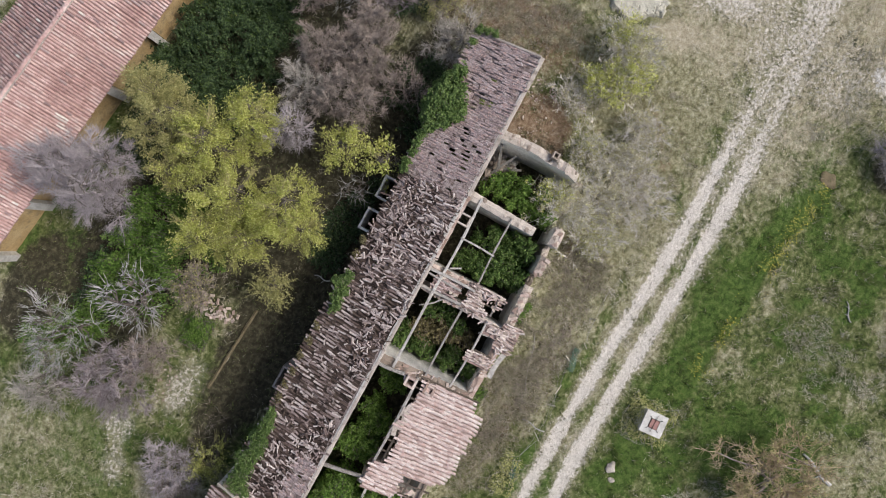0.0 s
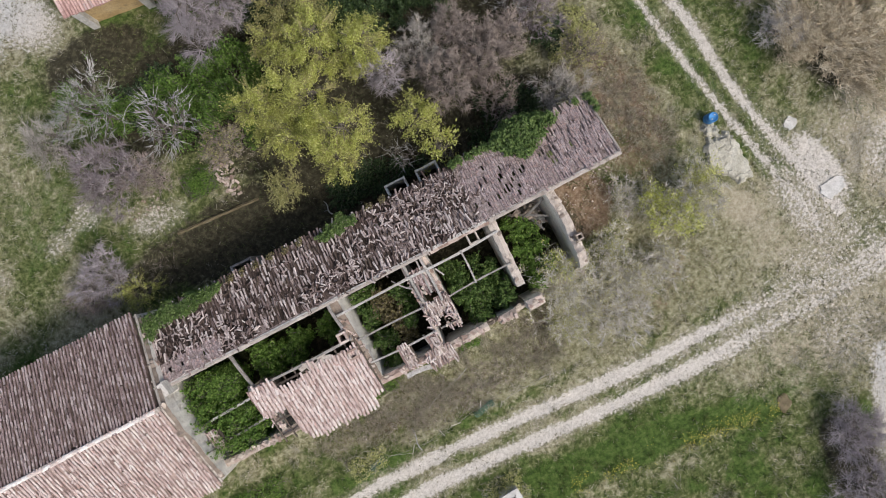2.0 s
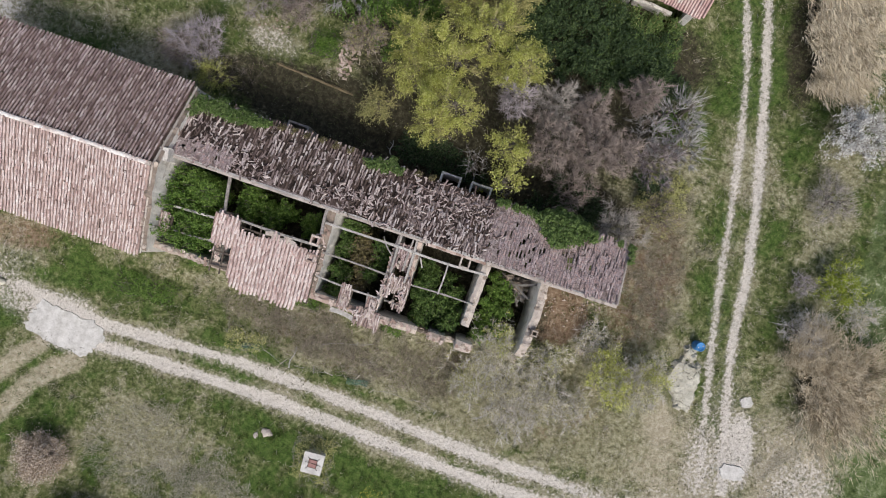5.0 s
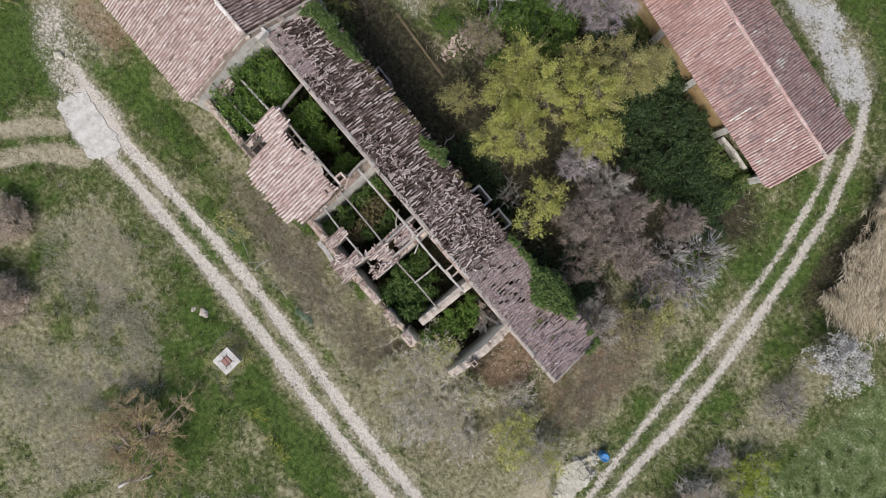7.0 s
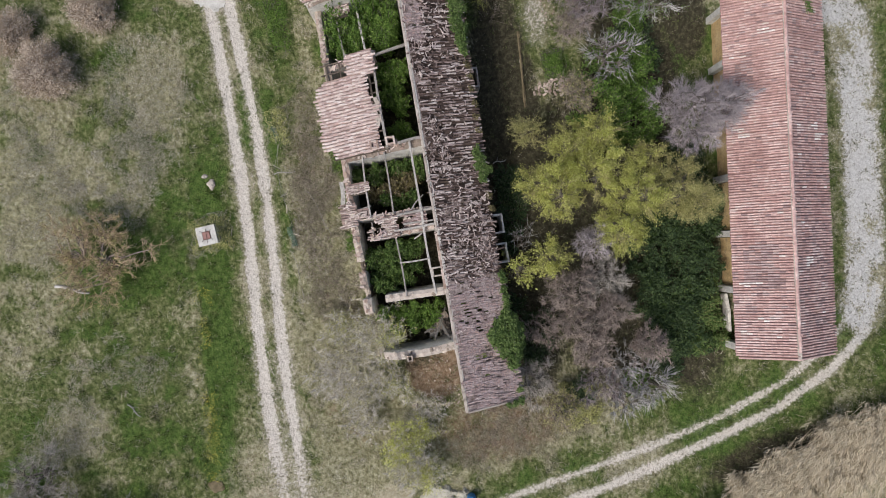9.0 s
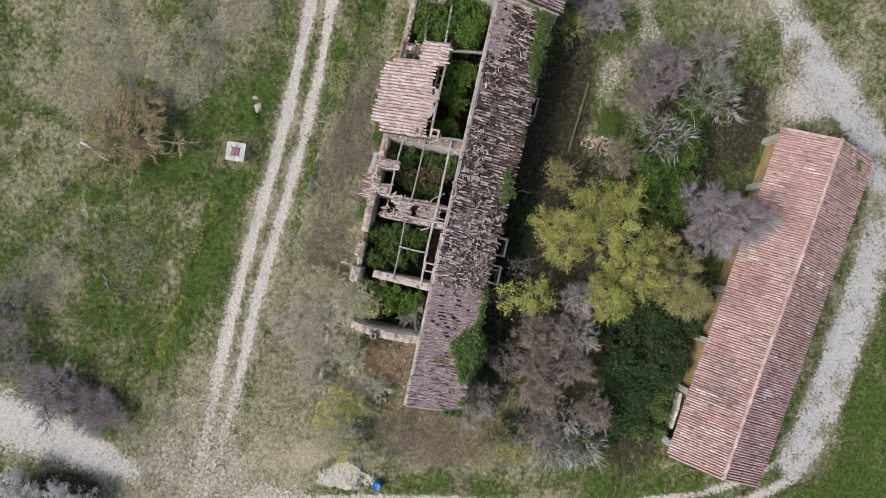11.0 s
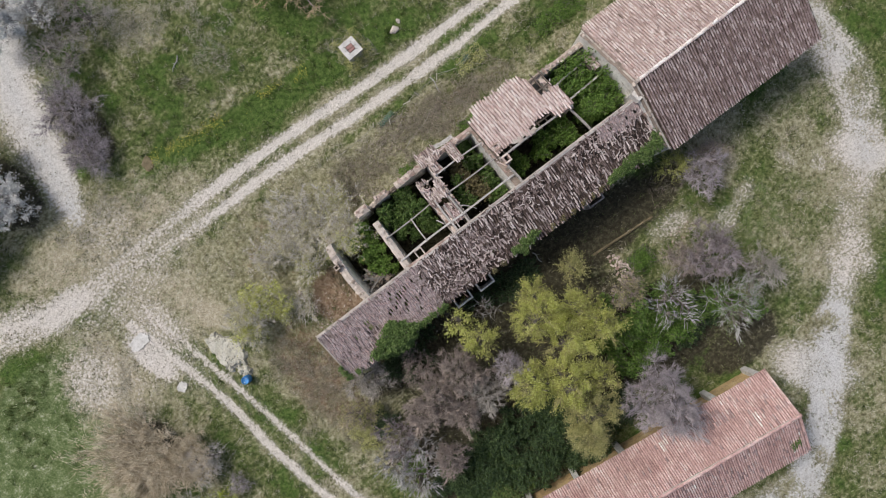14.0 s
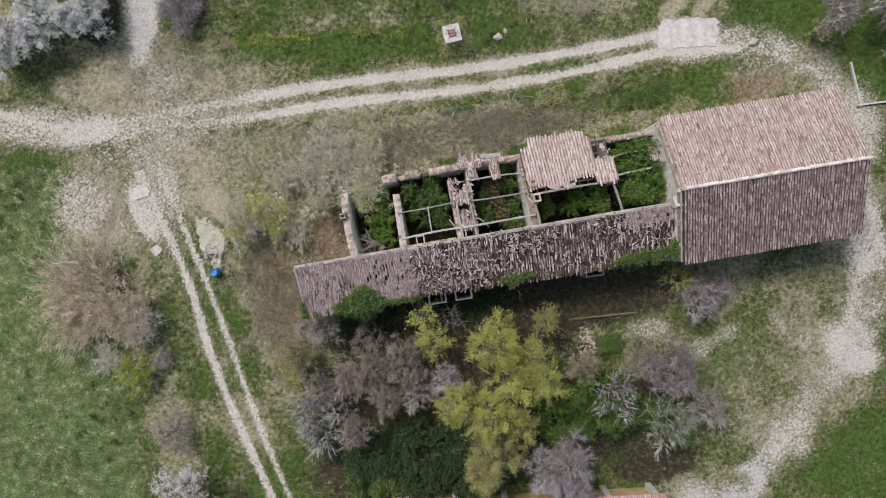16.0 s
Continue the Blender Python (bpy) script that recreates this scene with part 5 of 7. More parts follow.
    beam(h, (-4.55, -3.8, 3.9), (-4.5, -5.1, 3.6), 0.14, 0.16, WOOD, "rafter", seed=21)
    beam(h, (-3.15, -3.8, 3.9), (-2.95, -5.1, 3.6), 0.1, 0.12, WOOD, "rafter", seed=22)
    # rubble that fell from the end wall
    heap = part("fallen_wall", box_bm((1.5, 0.7, 0.9), (4.9, -0.7, 0.6), 0.12, (8, 14, 12), 0.1, random.Random(8), 3), MORTAR, h, "collapsed stretch of pale plastered masonry")
    hr = np.random.default_rng(61)
    for k in range(7):
        part("wall_chunk", box_bm((hr.uniform(0.3, 0.7), hr.uniform(0.25, 0.5), hr.uniform(0.1, 0.22)), (hr.uniform(4.3, 5.6), hr.uniform(-1.5, -0.4), 1.1 + 0.25 * (k % 3)), 0.03, tuple(hr.uniform(-25, 25, 2)) + (hr.uniform(0, 180),), 0.03, random.Random(k), 2), [PLASTER, MORTAR, STONE][k % 3], h)
    for k in range(34):
        q = hr.uniform(0.08, 0.2)
        piece("stone", STONES[k % 5], heap, hr.uniform(4.0, 5.7), hr.uniform(-1.7, -0.35), 1.05 + hr.uniform(0, 0.3), q * 1.4, q, q * 0.6, hr.normal() * 15, hr.normal() * 15, hr.uniform(0, 180))
    # back roof: one long slope of slipping tiles over rafters
    s = Slope((-16.1, 0.0, 5.32), (1, 0), (0, 1), 3.35, 1.2)
    wide = 26.0
    roof = beam(h, (-16.05, -0.02, 5.22), (9.85, -0.02, 5.22), 0.16, 0.14, WOOD, "back_roof", 1, "long slope of slipping, broken barrel tiles", 0.0)
    for k in range(44):
        u = 0.25 + k * 0.59
        a, b = s.at(u, 0.02, -0.16), s.at(u, s.length + 0.05, -0.16)
        beam(roof, a, b, 0.09, 0.1, DARKWOOD, "rafter", k, bow=0.0)
    for v in (0.5, 1.3, 2.1, 2.9, 3.45):
        beam(roof, s.at(0.1, v, -0.085), s.at(wide - 0.1, v, -0.085), 0.1, 0.04, DARKWOOD, "batten", int(v * 10), bow=0.0)
    rg = np.random.default_rng(21)
    slots = ((1.57, 1.94), (1.99, 1.64), (2.31, 0.93), (3.29, 1.84), (3.29, 2.0), (3.48, 2.58), (3.92, 1.57), (4.09, 1.74), (4.25, 2.18), (3.52, 0.78), (3.93, 0.93), (4.12, 0.9), (4.12, 1.1), (4.34, 1.02), (4.51, 1.31), (4.72, 1.54), (4.71, 0.82), (4.54, 0.48), (5.09, 1.51), (5.3, 1.64), (2.91, 0.7), (2.97, 1.87), (6.54, 1.87), (6.34, 1.82), (6.72, 1.56), (6.88, 1.64), (7.14, 1.82), (6.75, 1.21), (6.93, 1.19), (7.97, 1.59), (7.05, 2.49), (-3.45, 1.75), (-2.74, 2.65), (-2.52, 2.43), (-0.1, 2.54), (0.17, 1.04), (0.17, 1.2), (1.53, 1.92), (-15.11, 0.63), (-15.0, 0.6), (-14.39, 0.63), (-13.16, 0.59))

    def open_slot(x, v, wx=0.05, wv=0.14):
        return any(abs(x - a) < wx and abs(v - b) < wv for a, b in slots)

    def state(x, v):
        """How far the tiles lie jumbled, and how deep the dust and crumbs lie over them."""
        n, n2 = float(fbm(x, v, 1.3, 71, 3)) - 0.5, float(fbm(x, v, 0.7, 72, 3)) - 0.5
        e = v + 1.1 * n
        if x < -12.4:
            return (0.55 + n2, 0.25) if v > 1.05 + 0.5 * n else (0.05, 0.85)
        if x < -10.0:
            return (0.95, 0.25) if e < 1.25 else (0.22 + 1.2 * n2, 0.1)
        if x < -7.7:
            return (0.12 + 1.3 * max(0, n2), 0.15 + 1.5 * max(0, n))
        if x < -4.3:
            return (0.95, 0.25) if e < 1.25 else (0.08 + 1.2 * max(0, n2), 0.12)
        if x < 2.0 + 0.8 * n:
            return (0.55 + 1.6 * n, 0.46 + 1.5 * n2) if v < 1.2 else (0.85 + 1.4 * n, 0.3 + 1.6 * n2)
        return (0.06, 0.8 + 0.8 * n2) if x < 6.3 else (0.02, 0.35 + 0.8 * n2)

    covers, hollows, shards, pale_shards = [], [], [], []
    for i in range(int(wide / 0.172)):
        u = (i + 0.5) * 0.172
        x = -16.1 + u
        if x > 3.2:
            continue
        lean = 5 * math.sin(x * 1.7) * (fbm(x, 3.0, 2.0, 4) - 0.3)
        du = rg.normal() * 0.012
        eave = s.length + (0.05 if x < -5.5 else -0.1) + 0.12 * (fbm(x, 1.0, 0.7, 5) - 0.5)
        for j in range(13):
            v = eave - (j + 1) * 0.287
            if v < -0.1:
                continue
            mess, dust = state(x, v + 0.2)
            mess = min(1.0, max(0.0, mess))
            if open_slot(x, v + 0.22, 0.1, 0.2):
                continue
            if rg.uniform() > 0.012 + 0.05 * mess:
                hollows.append((u - 0.086 + du, v + rg.normal() * 0.03, -0.02 + rg.uniform(0, 0.01), rg.normal() * (1.5 + 5 * mess), -2, rg.normal() * 3, 0.92))
            sheeted = (x < -12.4 and v < 0.85) or x > 2.2
            if not sheeted and rg.uniform() < 0.94 - 0.72 * mess:
                covers.append((u + du + rg.normal() * (0.01 + 0.035 * mess), v + rg.normal() * (0.035 + 0.09 * mess), 0.03 + rg.uniform(0, 0.012), lean + rg.normal() * (2.6 + 12 * mess), -2.2 + rg.normal() * (0.8 + 3 * mess), rg.normal() * (3 + 7 * mess), 0.86 if rg.uniform() > 0.12 + 0.35 * mess else rg.uniform(0.4, 0.7)))
            for q in range(rg.poisson(0.05 + 2.5 * mess ** 1.5) if not sheeted else rg.poisson(0.25)):
                flow = 55 * (fbm(x, v, 0.8, 33, 2) - 0.5) * 4
                rot = flow + rg.normal() * 60
                cell = (u + rg.normal() * 0.11, v + 0.1 + rg.normal() * 0.16, 0.04 + rg.uniform(0, 0.07) * mess, rot, rg.normal() * 6, rg.normal() * 16, rg.uniform(0.5, 1.12))
                (pale_shards if rg.uniform() < 0.38 else shards).append(cell)
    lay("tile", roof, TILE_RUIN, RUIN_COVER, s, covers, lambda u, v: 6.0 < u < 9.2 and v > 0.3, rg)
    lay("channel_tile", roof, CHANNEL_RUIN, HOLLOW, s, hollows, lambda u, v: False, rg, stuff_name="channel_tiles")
    sheet = []
    for i in range(int(wide / 0.0775)):
        u = (i + 0.5) * 0.0775
        x = -16.1 + u
        if -12.2 < x < 1.9:
            continue
        for j in range(10):
            v = s.length - 0.03 - (j + 1) * 0.36 + rg.uniform(-0.17, 0.17)
            if v < -0.1 or (x < 0 and v > 0.8) or (0 < x < 2.3 + 0.5 * math.sin(2.5 * v)) or open_slot(x, v + 0.24, 0.085, 0.36) or rg.uniform() < (0.42 if x < 6.3 else 0.22):
                continue
            sheet.append((u + rg.normal() * 0.006, v + rg.normal() * 0.05, 0.01 + rg.uniform(0, 0.018), rg.normal() * 1.5, -2 + rg.normal() * 0.5, rg.normal() * 3, 1.08))
            if rg.uniform() < (0.34 if x < 6.2 else 0.12):
                (pale_shards if rg.uniform() < 0.5 else shards).append((u, v, 0.05, rg.normal() * 50, 0, rg.normal() * 10, rg.uniform(0.3, 0.75)))
    lay("sheet_tile", roof, TILE_SHEET, FLAT, s, sheet, lambda u, v: False, rg, stuff_name="sheet_tiles")
    lay("tile_shard", roof, TILE_RUIN, SHARD, s, shards, lambda u, v: 8.6 < u < 12.4 and v < 1.6, rg, stuff_name="shard_scatter")
    lay("bleached_shard", roof, TILE_MIX, SHARD, s, pale_shards, lambda u, v: 12.2 < u < 18.2, rg, stuff_name="bleached_scatter")
    # crumbled tile, dust and moss that has settled between the tiles
    bu, bv = np.arange(0.05, wide - 0.04, 0.045), np.arange(0.04, s.length - 0.08, 0.06)
    gu, gv = np.meshgrid(bu, bv, indexing="ij")
    deep = np.array([[min(1.0, max(0.0, state(-16.1 + a, b)[1])) for b in bv[::3]] for a in bu[::4]])
    deep = np.repeat(np.repeat(deep, 4, 0), 3, 1)[:len(bu), :len(bv)]
    lift = -0.085 + 0.125 * deep + 0.05 * (fbm(gu, gv, 0.28, 75, 4) - 0.5)
    nv = len(bv)
    cells_at = [(i, j) for i in range(len(bu) - 1) for j in range(nv - 1) if not open_slot(-16.1 + bu[i] + 0.022, bv[j] + 0.03)]
    ij = np.array(cells_at)
    bed_i = ij[:, 0] * nv + ij[:, 1]
    bed_v = s.o + gu[..., None] * s.ex + gv[..., None] * s.ed + lift[..., None] * s.ez
    part("debris_bed", (bed_v.reshape(-1, 3), np.stack([bed_i, bed_i + nv, bed_i + nv + 1, bed_i + 1], 1)), TILE_CRUMB, roof, "dusty bed of crumbled tile and moss")
    # verge and fascia of the open east end, and its posts
    beam(roof, s.at(wide - 0.02, 0.0, 0.03), s.at(wide - 0.02, s.length, 0.03), 0.1, 0.12, MORTAR, "verge", 3, bow=0.0)
    beam(roof, (-15.9, -0.1, 5.26), (-0.9, -0.1, 5.26), 0.15, 0.12, MORTAR, "wall_plate", 3, "pale mortared wall plate", 0.0)
    beam(roof, (2.5, -0.1, 5.25), (9.9, -0.08, 5.25), 0.2, 0.16, MORTAR, "wall_plate", 4, "pale mortared wall plate", 0.0)
    for px, py, pz in ((9.55, 0.05, 5.1), (9.55, 2.75, 4.1), (8.0, 2.85, 4.05)):
        ruin_wall(h, (px - 0.18, py), (px + 0.18, py), 0.36, [pz, pz], int(px * 11 + py), [STONE, STONE], "pillar")
    beam(h, (6.2, 2.8, 4.1), (9.8, 2.8, 4.1), 0.18, 0.18, DARKWOOD, "eave_beam", 3)
    # remaining front roof
    f = Slope((-12.3, -2.05, 4.75), (1, 0), (0, -1), 3.65, 1.15)
    front = beam(h, (-12.25, -2.2, 4.55), (-6.4, -2.2, 4.6), 0.14, 0.16, WOOD, "front_roof", 2, "surviving patch of pale pink barrel tiles")
    for k in range(11):
        u = 0.2 + k * 0.58
        beam(front, f.at(u, 0.1, -0.15), f.at(u, f.length - 0.1, -0.15), 0.08, 0.1, DARKWOOD, "rafter", k, bow=0.0)
    for v in (0.6, 1.5, 2.4, 3.3):
        beam(front, f.at(0.1, v, -0.085), f.at(5.9, v, -0.085), 0.1, 0.04, DARKWOOD, "batten", 5, bow=0.0)
    rg = np.random.default_rng(33)
    covers, hollows = [], []
    for i in range(29):
        u = 0.1 + i * 0.206
        top = 0.1 + 0.55 * fbm(u, 2.0, 1.1, 8) + (0.35 if 1.4 < u < 3.2 else 0.0) - 0.25 * (u < 1.2)
        low = f.length + (0.1 if 1.4 < u < 5.3 else -0.5) + rg.normal() * 0.07
        for j in range(17):
            v = low - (j + 1) * 0.245
            if v < top - 0.15 or (u < 1.3 and v > 1.55) or rg.uniform() < 0.015:
                continue
            odd = 1.0 + 2.5 * (v < top + 0.4)
            covers.append((u + rg.normal() * 0.016 + 0.1 * (v / f.length), v + rg.normal() * 0.03, 0.035 + rg.uniform(0, 0.012), -3 + rg.normal() * 1.6 * odd, -2.2 + rg.normal(), rg.normal() * 4, 1.32))
            if v > top:
                hollows.append((u - 0.103 + 0.1 * (v / f.length), v, -0.02, -3 + rg.normal() * 1.2, -2, 0, 1.0))
    lay("tile", front, TILE_PALE, COVER, f, covers, lambda u, v: True, rg)
    lay("channel_tile", front, CHANNEL_PALE, HOLLOW, f, hollows, lambda u, v: False, rg, stuff_name="channel_tiles")
    for k in range(9):
        u = 3.0 + rg.uniform(0, 1.7)
        part("mortar_patch", box_bm((rg.uniform(0.25, 0.5), rg.uniform(0.2, 0.4), 0.03), tuple(f.at(u, 0.45 + rg.uniform(-0.12, 0.2), 0.0)), 0.01, (15, 0, rg.uniform(-20, 20)), 0.012, random.Random(k)), MORTAR, front)
    # tile patches left on the wall heads
    def patch(u0, u1, y0, run, z, drop, seed, gone, mat=TILE_PALE, label="patch of broken tiles on the wall head"):
        p = Slope((u0, y0, z), (1, 0), (0, -1), run, drop)
        base = deck(h, p, 0, u1 - u0, 0.05, p.length - 0.05, DARKWOOD, "tile_patch", -0.08, 0.05) if not gone else None
        if base is None:
            base = beam(h, p.at(0.05, 0.1, -0.12), p.at(u1 - u0 - 0.05, 0.1, -0.12), 0.1, 0.1, WOOD, "tile_patch", seed, bow=0.0)
            for e in np.arange(0.1, u1 - u0, 0.42):
                beam(base, p.at(e, 0.05, -0.13), p.at(e, p.length, -0.13), 0.08, 0.08, DARKWOOD, "rafter", seed, bow=0.0)
        base["label"] = label
        rr = np.random.default_rng(seed)
        cs, hs = [], []
        for i in range(max(1, int((u1 - u0) / 0.14))):
            for j in range(int(p.length / 0.22) + 1):
                u, v = 0.07 + i * 0.14, p.length - (j + 1) * 0.22
                if any(abs(u - gu) < gw and abs(v + 0.2 - gv) < gh for gu, gv, gw, gh in gone) or rr.uniform() < 0.05:
                    continue
                cs.append((u + rr.normal() * 0.03, v + rr.normal() * 0.06, 0.03 + rr.uniform(0, 0.03), rr.normal() * 9, -2 + rr.normal() * 4, rr.normal() * 8, 0.9))
                hs.append((u - 0.07, v, -0.03, rr.normal() * 3, -2, 0, 0.85))
        for q in range(int(14 * (u1 - u0) * run)):
            e = rr.uniform(0.06, 0.16)
            at = p.at(rr.uniform(0.05, u1 - u0 - 0.05), rr.uniform(0.05, p.length), 0.06)
            piece("rubble_stone", STONES[q % 5], base, *at, e * 1.5, e, e * 0.6, rr.normal() * 15, rr.normal() * 15, rr.uniform(0, 180))
        lay("tile", base, mat, COVER, p, cs, lambda u, v: True, rr)
        lay("channel_tile", base, CHANNEL_PALE, HOLLOW, p, hs, lambda u, v: False, rr, stuff_name="channel_tiles")
    patch(-2.25, -0.98, -2.4, 1.6, 4.5, 0.45, 81, [(0.62, 1.25, 0.32, 0.3), (1.08, 0.72, 0.12, 0.16), (0.3, 1.6, 0.3, 0.2)], TILE_MIX, "patch of broken tiles between two walls")
    patch(-3.45, -2.05, -4.95, 0.65, 3.72, 0.2, 82, [], TILE_MIX)
    patch(-4.6, -3.95, -3.85, 1.15, 4.05, 0.35, 83, [], TILE_MIX)
    patch(-3.0, -2.35, -4.1, 0.95, 3.98, 0.28, 84, [(0.1, 0.3, 0.12, 0.2)], TILE_MIX)
    beam(h, (-4.95, -5.42, 3.42), (-3.5, -5.55, 3.38), 0.26, 0.04, WOOD, "fallen_board", seed=31)
    beam(h, (-2.15, -3.9, 4.02), (-0.98, -3.92, 4.0), 0.1, 0.12, WOOD, seed=32)
    patch(-15.45, -14.75, -3.2, 1.0, 4.1, 0.3, 85, [], TILE_PALE, "remnant of pale tiles against the gable")
    patch(-2.25, -1.35, -0.7, 1.15, 4.75, 0.35, 86, [(0.2, 0.9, 0.12, 0.3)], TILE_GREY, "slumped sheet of grey tiles between rafters")
    # loose tiles and bricks along the wall heads
    for k in range(60):
        wx, wy, wz = ((-6.45, rng.uniform(-4.6, -1.2), 4.0), (rng.uniform(-4.6, -2.2), -5.05, 3.6), (-12.1, rng.uniform(-4.6, -2.2), 4.0), (-1.25, rng.uniform(-3.9, -0.6), 4.35), (-2.45, rng.uniform(-4.6, -0.6), 4.1))[k % 5]
        if wx in (-6.45, -12.1):
            wz = np.interp(-wy, [0.1, 4.9], [4.85, 3.6] if wx == -6.45 else [5.2, 3.6])
        ob = new("loose_tile", bpy.data.meshes["tile"])
        ob.matrix_basis = pose(wx + rng.normal() * 0.1, wy + rng.normal() * 0.06, wz + 0.1, rng.normal() * 8, rng.normal() * 8, rng.uniform(0, 360)) @ Matrix.Diagonal((0.8, 0.6, 0.8, 1))
        hang(ob, h)
    part("wall_stub", box_bm((0.5, 0.7, 1.2), (-15.55, -0.15, 5.4), 0.04, (0, 0, 8), 0.03, random.Random(3), 2), PLASTER, h, "white plastered stub of the gable")
    part("brick_pier", box_bm((0.45, 0.4, 0.35), (-15.7, 1.25, 5.05), 0.03, (18, 0, 10), 0.03, random.Random(5), 2), BRICK, h, "small stack of orange bricks on the roof")
    # open concrete bays against the back wall
    for cx, w, d in ((-0.86, 1.22, 0.75), (1.0, 1.26, 0.75), (-10.25, 1.25, 0.7)):
        bay = bmesh.new()
        y0 = 3.4
        for ox, oy, sx, sy in ((-w / 2 + 0.05, d / 2, 0.1, d), (w / 2 - 0.05, d / 2, 0.1, d), (0, d - 0.06, w - 0.2, 0.12)):
            one = box_bm((sx, sy, 2.5), (cx + ox, y0 + oy, 1.2), 0.02, rough=0.022, rng=random.Random(int(cx * 9 + ox * 5)), cuts=2)
            tmp = bpy.data.meshes.new("tmp")
            one.to_mesh(tmp)
            one.free()
            bay.from_mesh(tmp)
            bpy.data.meshes.remove(tmp)
        part("open_bay", bay, WHITEWASH if cx > -5 else MORTAR, h, "pale open-topped bay against the back wall")
    return h


farmhouse()


# ---- the long red-roofed hay barn ----
OLD_SOUTH = ((16.75, 1.6, 1.5, 0.95), (19.3, 2.6, 0.28, 0.26), (5.4, 2.3, 1.3, 0.5))
BLANCHED_SOUTH = ((19.95, 1.7, 0.16, 0.4), (20.75, 2.75, 0.15, 0.35), (17.8, 2.6, 0.17, 0.35), (8.4, 2.5, 0.3, 0.45), (13.4, 0.9, 0.12, 0.3), (2.3, 1.2, 0.2, 0.3))
BLANCHED_NORTH = ((16.5, 1.15, 0.32, 0.22), (8.2, 2.0, 0.25, 0.35), (8.8, 2.4, 0.2, 0.25), (12.0, 1.2, 0.1, 0.3))
RED_COVER = tile_arrays(0.44, 0.052, 0.058, 0.042, 0.012, 5)


def barn_tile_sort(u, v, south, rg):
    """Which tiles of the hay barn are old and grey, or blanched with lichen."""
    spots = BLANCHED_SOUTH if south else BLANCHED_NORTH
    if any(abs(u - a) < w and abs(v - b) < h and rg.uniform() < 0.72 for a, b, w, h in spots) or rg.uniform() < 0.006:
        return "blanched"
    ragged = 0.5 * (float(fbm(u, v, 0.9, 14, 3)) - 0.5)
    if south and any(abs(u - a) < w + ragged and abs(v - b) < h + ragged and rg.uniform() < 0.8 for a, b, w, h in OLD_SOUTH):
        return "old"
    return "old" if rg.uniform() < (0.05 if south else 0.16) else "red"


def hay_barn():
    b = thing("hay_barn", "long farm barn with a red tiled gable roof", "barn", -0.87, 21.58, 0, -6.8)
    rz, ez, run, half = 4.5, 3.0, 3.02, 11.2
    for name, down, seed in (("south_roof", (0, -1), 91), ("north_roof", (0, 1), 92)):
        s = Slope((-half, 0, rz), (1, 0), down, run, rz - ez)
        roof = deck(b, s, 0.02, 2 * half - 0.02, 0.02, s.length - 0.05, CHANNEL_RED, name, local=True)
        roof["label"] = "red tiled slope with pale lichen patches"
        rg = np.random.default_rng(seed)
        cells = rows_of_tiles(s, 0.0, 2 * half, 0.0, s.length + 0.04, rg, pitch=0.165, row=0.33, rot=0.8, shift=0.007, keep=0.998)
        hollow = rows_of_tiles(s, -0.0825, 2 * half - 0.08, 0.0, s.length + 0.02, rg, pitch=0.165, rot=0.5, keep=1.0, w=-0.012)
        sorts = {"red": [], "old": [], "blanched": []}
        for c in cells:
            sorts[barn_tile_sort(c[0], c[1] + 0.2, seed == 91, rg)].append(c)
        lay("tile", roof, TILE_RED, RED_COVER, s, sorts["red"], lambda u, v: u > 15.5, rg, local=True)
        lay("old_tile", roof, TILE_OLD, RED_COVER, s, sorts["old"], lambda u, v: False, rg, local=True, stuff_name="old_tiles")
        lay("blanched_tile", roof, TILE_BLANCHED, RED_COVER, s, sorts["blanched"], lambda u, v: True, rg, local=True)
        lay("channel_tile", roof, CHANNEL_RED, HOLLOW, s, hollow, lambda u, v: False, rg, local=True, stuff_name="channel_tiles")
        beam(roof, s.at(0.05, s.length - 0.05, -0.2), s.at(2 * half - 0.05, s.length - 0.05, -0.2), 0.12, 0.14, DARKWOOD, "eave_beam", 2, bow=0.0, local=True)
        for e in (0.0, 2 * half):
            beam(roof, s.at(e, 0.0, 0.02), s.at(e, s.length, 0.02), 0.1, 0.1, TILE_RED, "verge", 2, bow=0.0, local=True)
    ridge_caps(b, (-half, 0, rz + 0.06), (half, 0, rz + 0.06), TILE_RED, 8, local=True)
    ruin_wall(b, (-half + 0.4, 2.6), (half - 0.4, 2.6), 0.35, [2.9, 2.9], 93, [PLASTER, PLASTER], "back_wall", local=True)
    for e in (-half + 0.4, half - 0.4):
        ruin_wall(b, (e, -2.5), (e, 2.6), 0.35, [2.9, 4.1, 2.9], 94, [PLASTER, PLASTER], "end_wall", local=True)
    for k, u in enumerate((-10.9, -7.5, -3.9, -0.2, 3.4, 7.0, 10.6)):
        part("pillar", box_bm((0.42, 0.5, 2.95), (u, -2.62, 1.42), 0.025, rough=0.008, rng=random.Random(k), cuts=2), CONCRETE, b, "pale rendered pillar", local=True)
        beam(b, (u, -2.6, 2.85), (u, 2.5, 2.85), 0.16, 0.2, DARKWOOD, "tie_beam", k, bow=0.0, local=True)
    for u0, u1 in ((-10.65, -7.75), (-7.25, -4.15), (-3.65, -0.45), (0.05, 3.15), (3.65, 6.75)):
        ruin_wall(b, (u0, -2.42), (u1, -2.42), 0.22, [2.75, 2.8, 2.75], int(u0 * 9) + 400, [OCHRE, OCHRE], "infill_wall", label="ochre rendered infill wall between pillars", local=True)
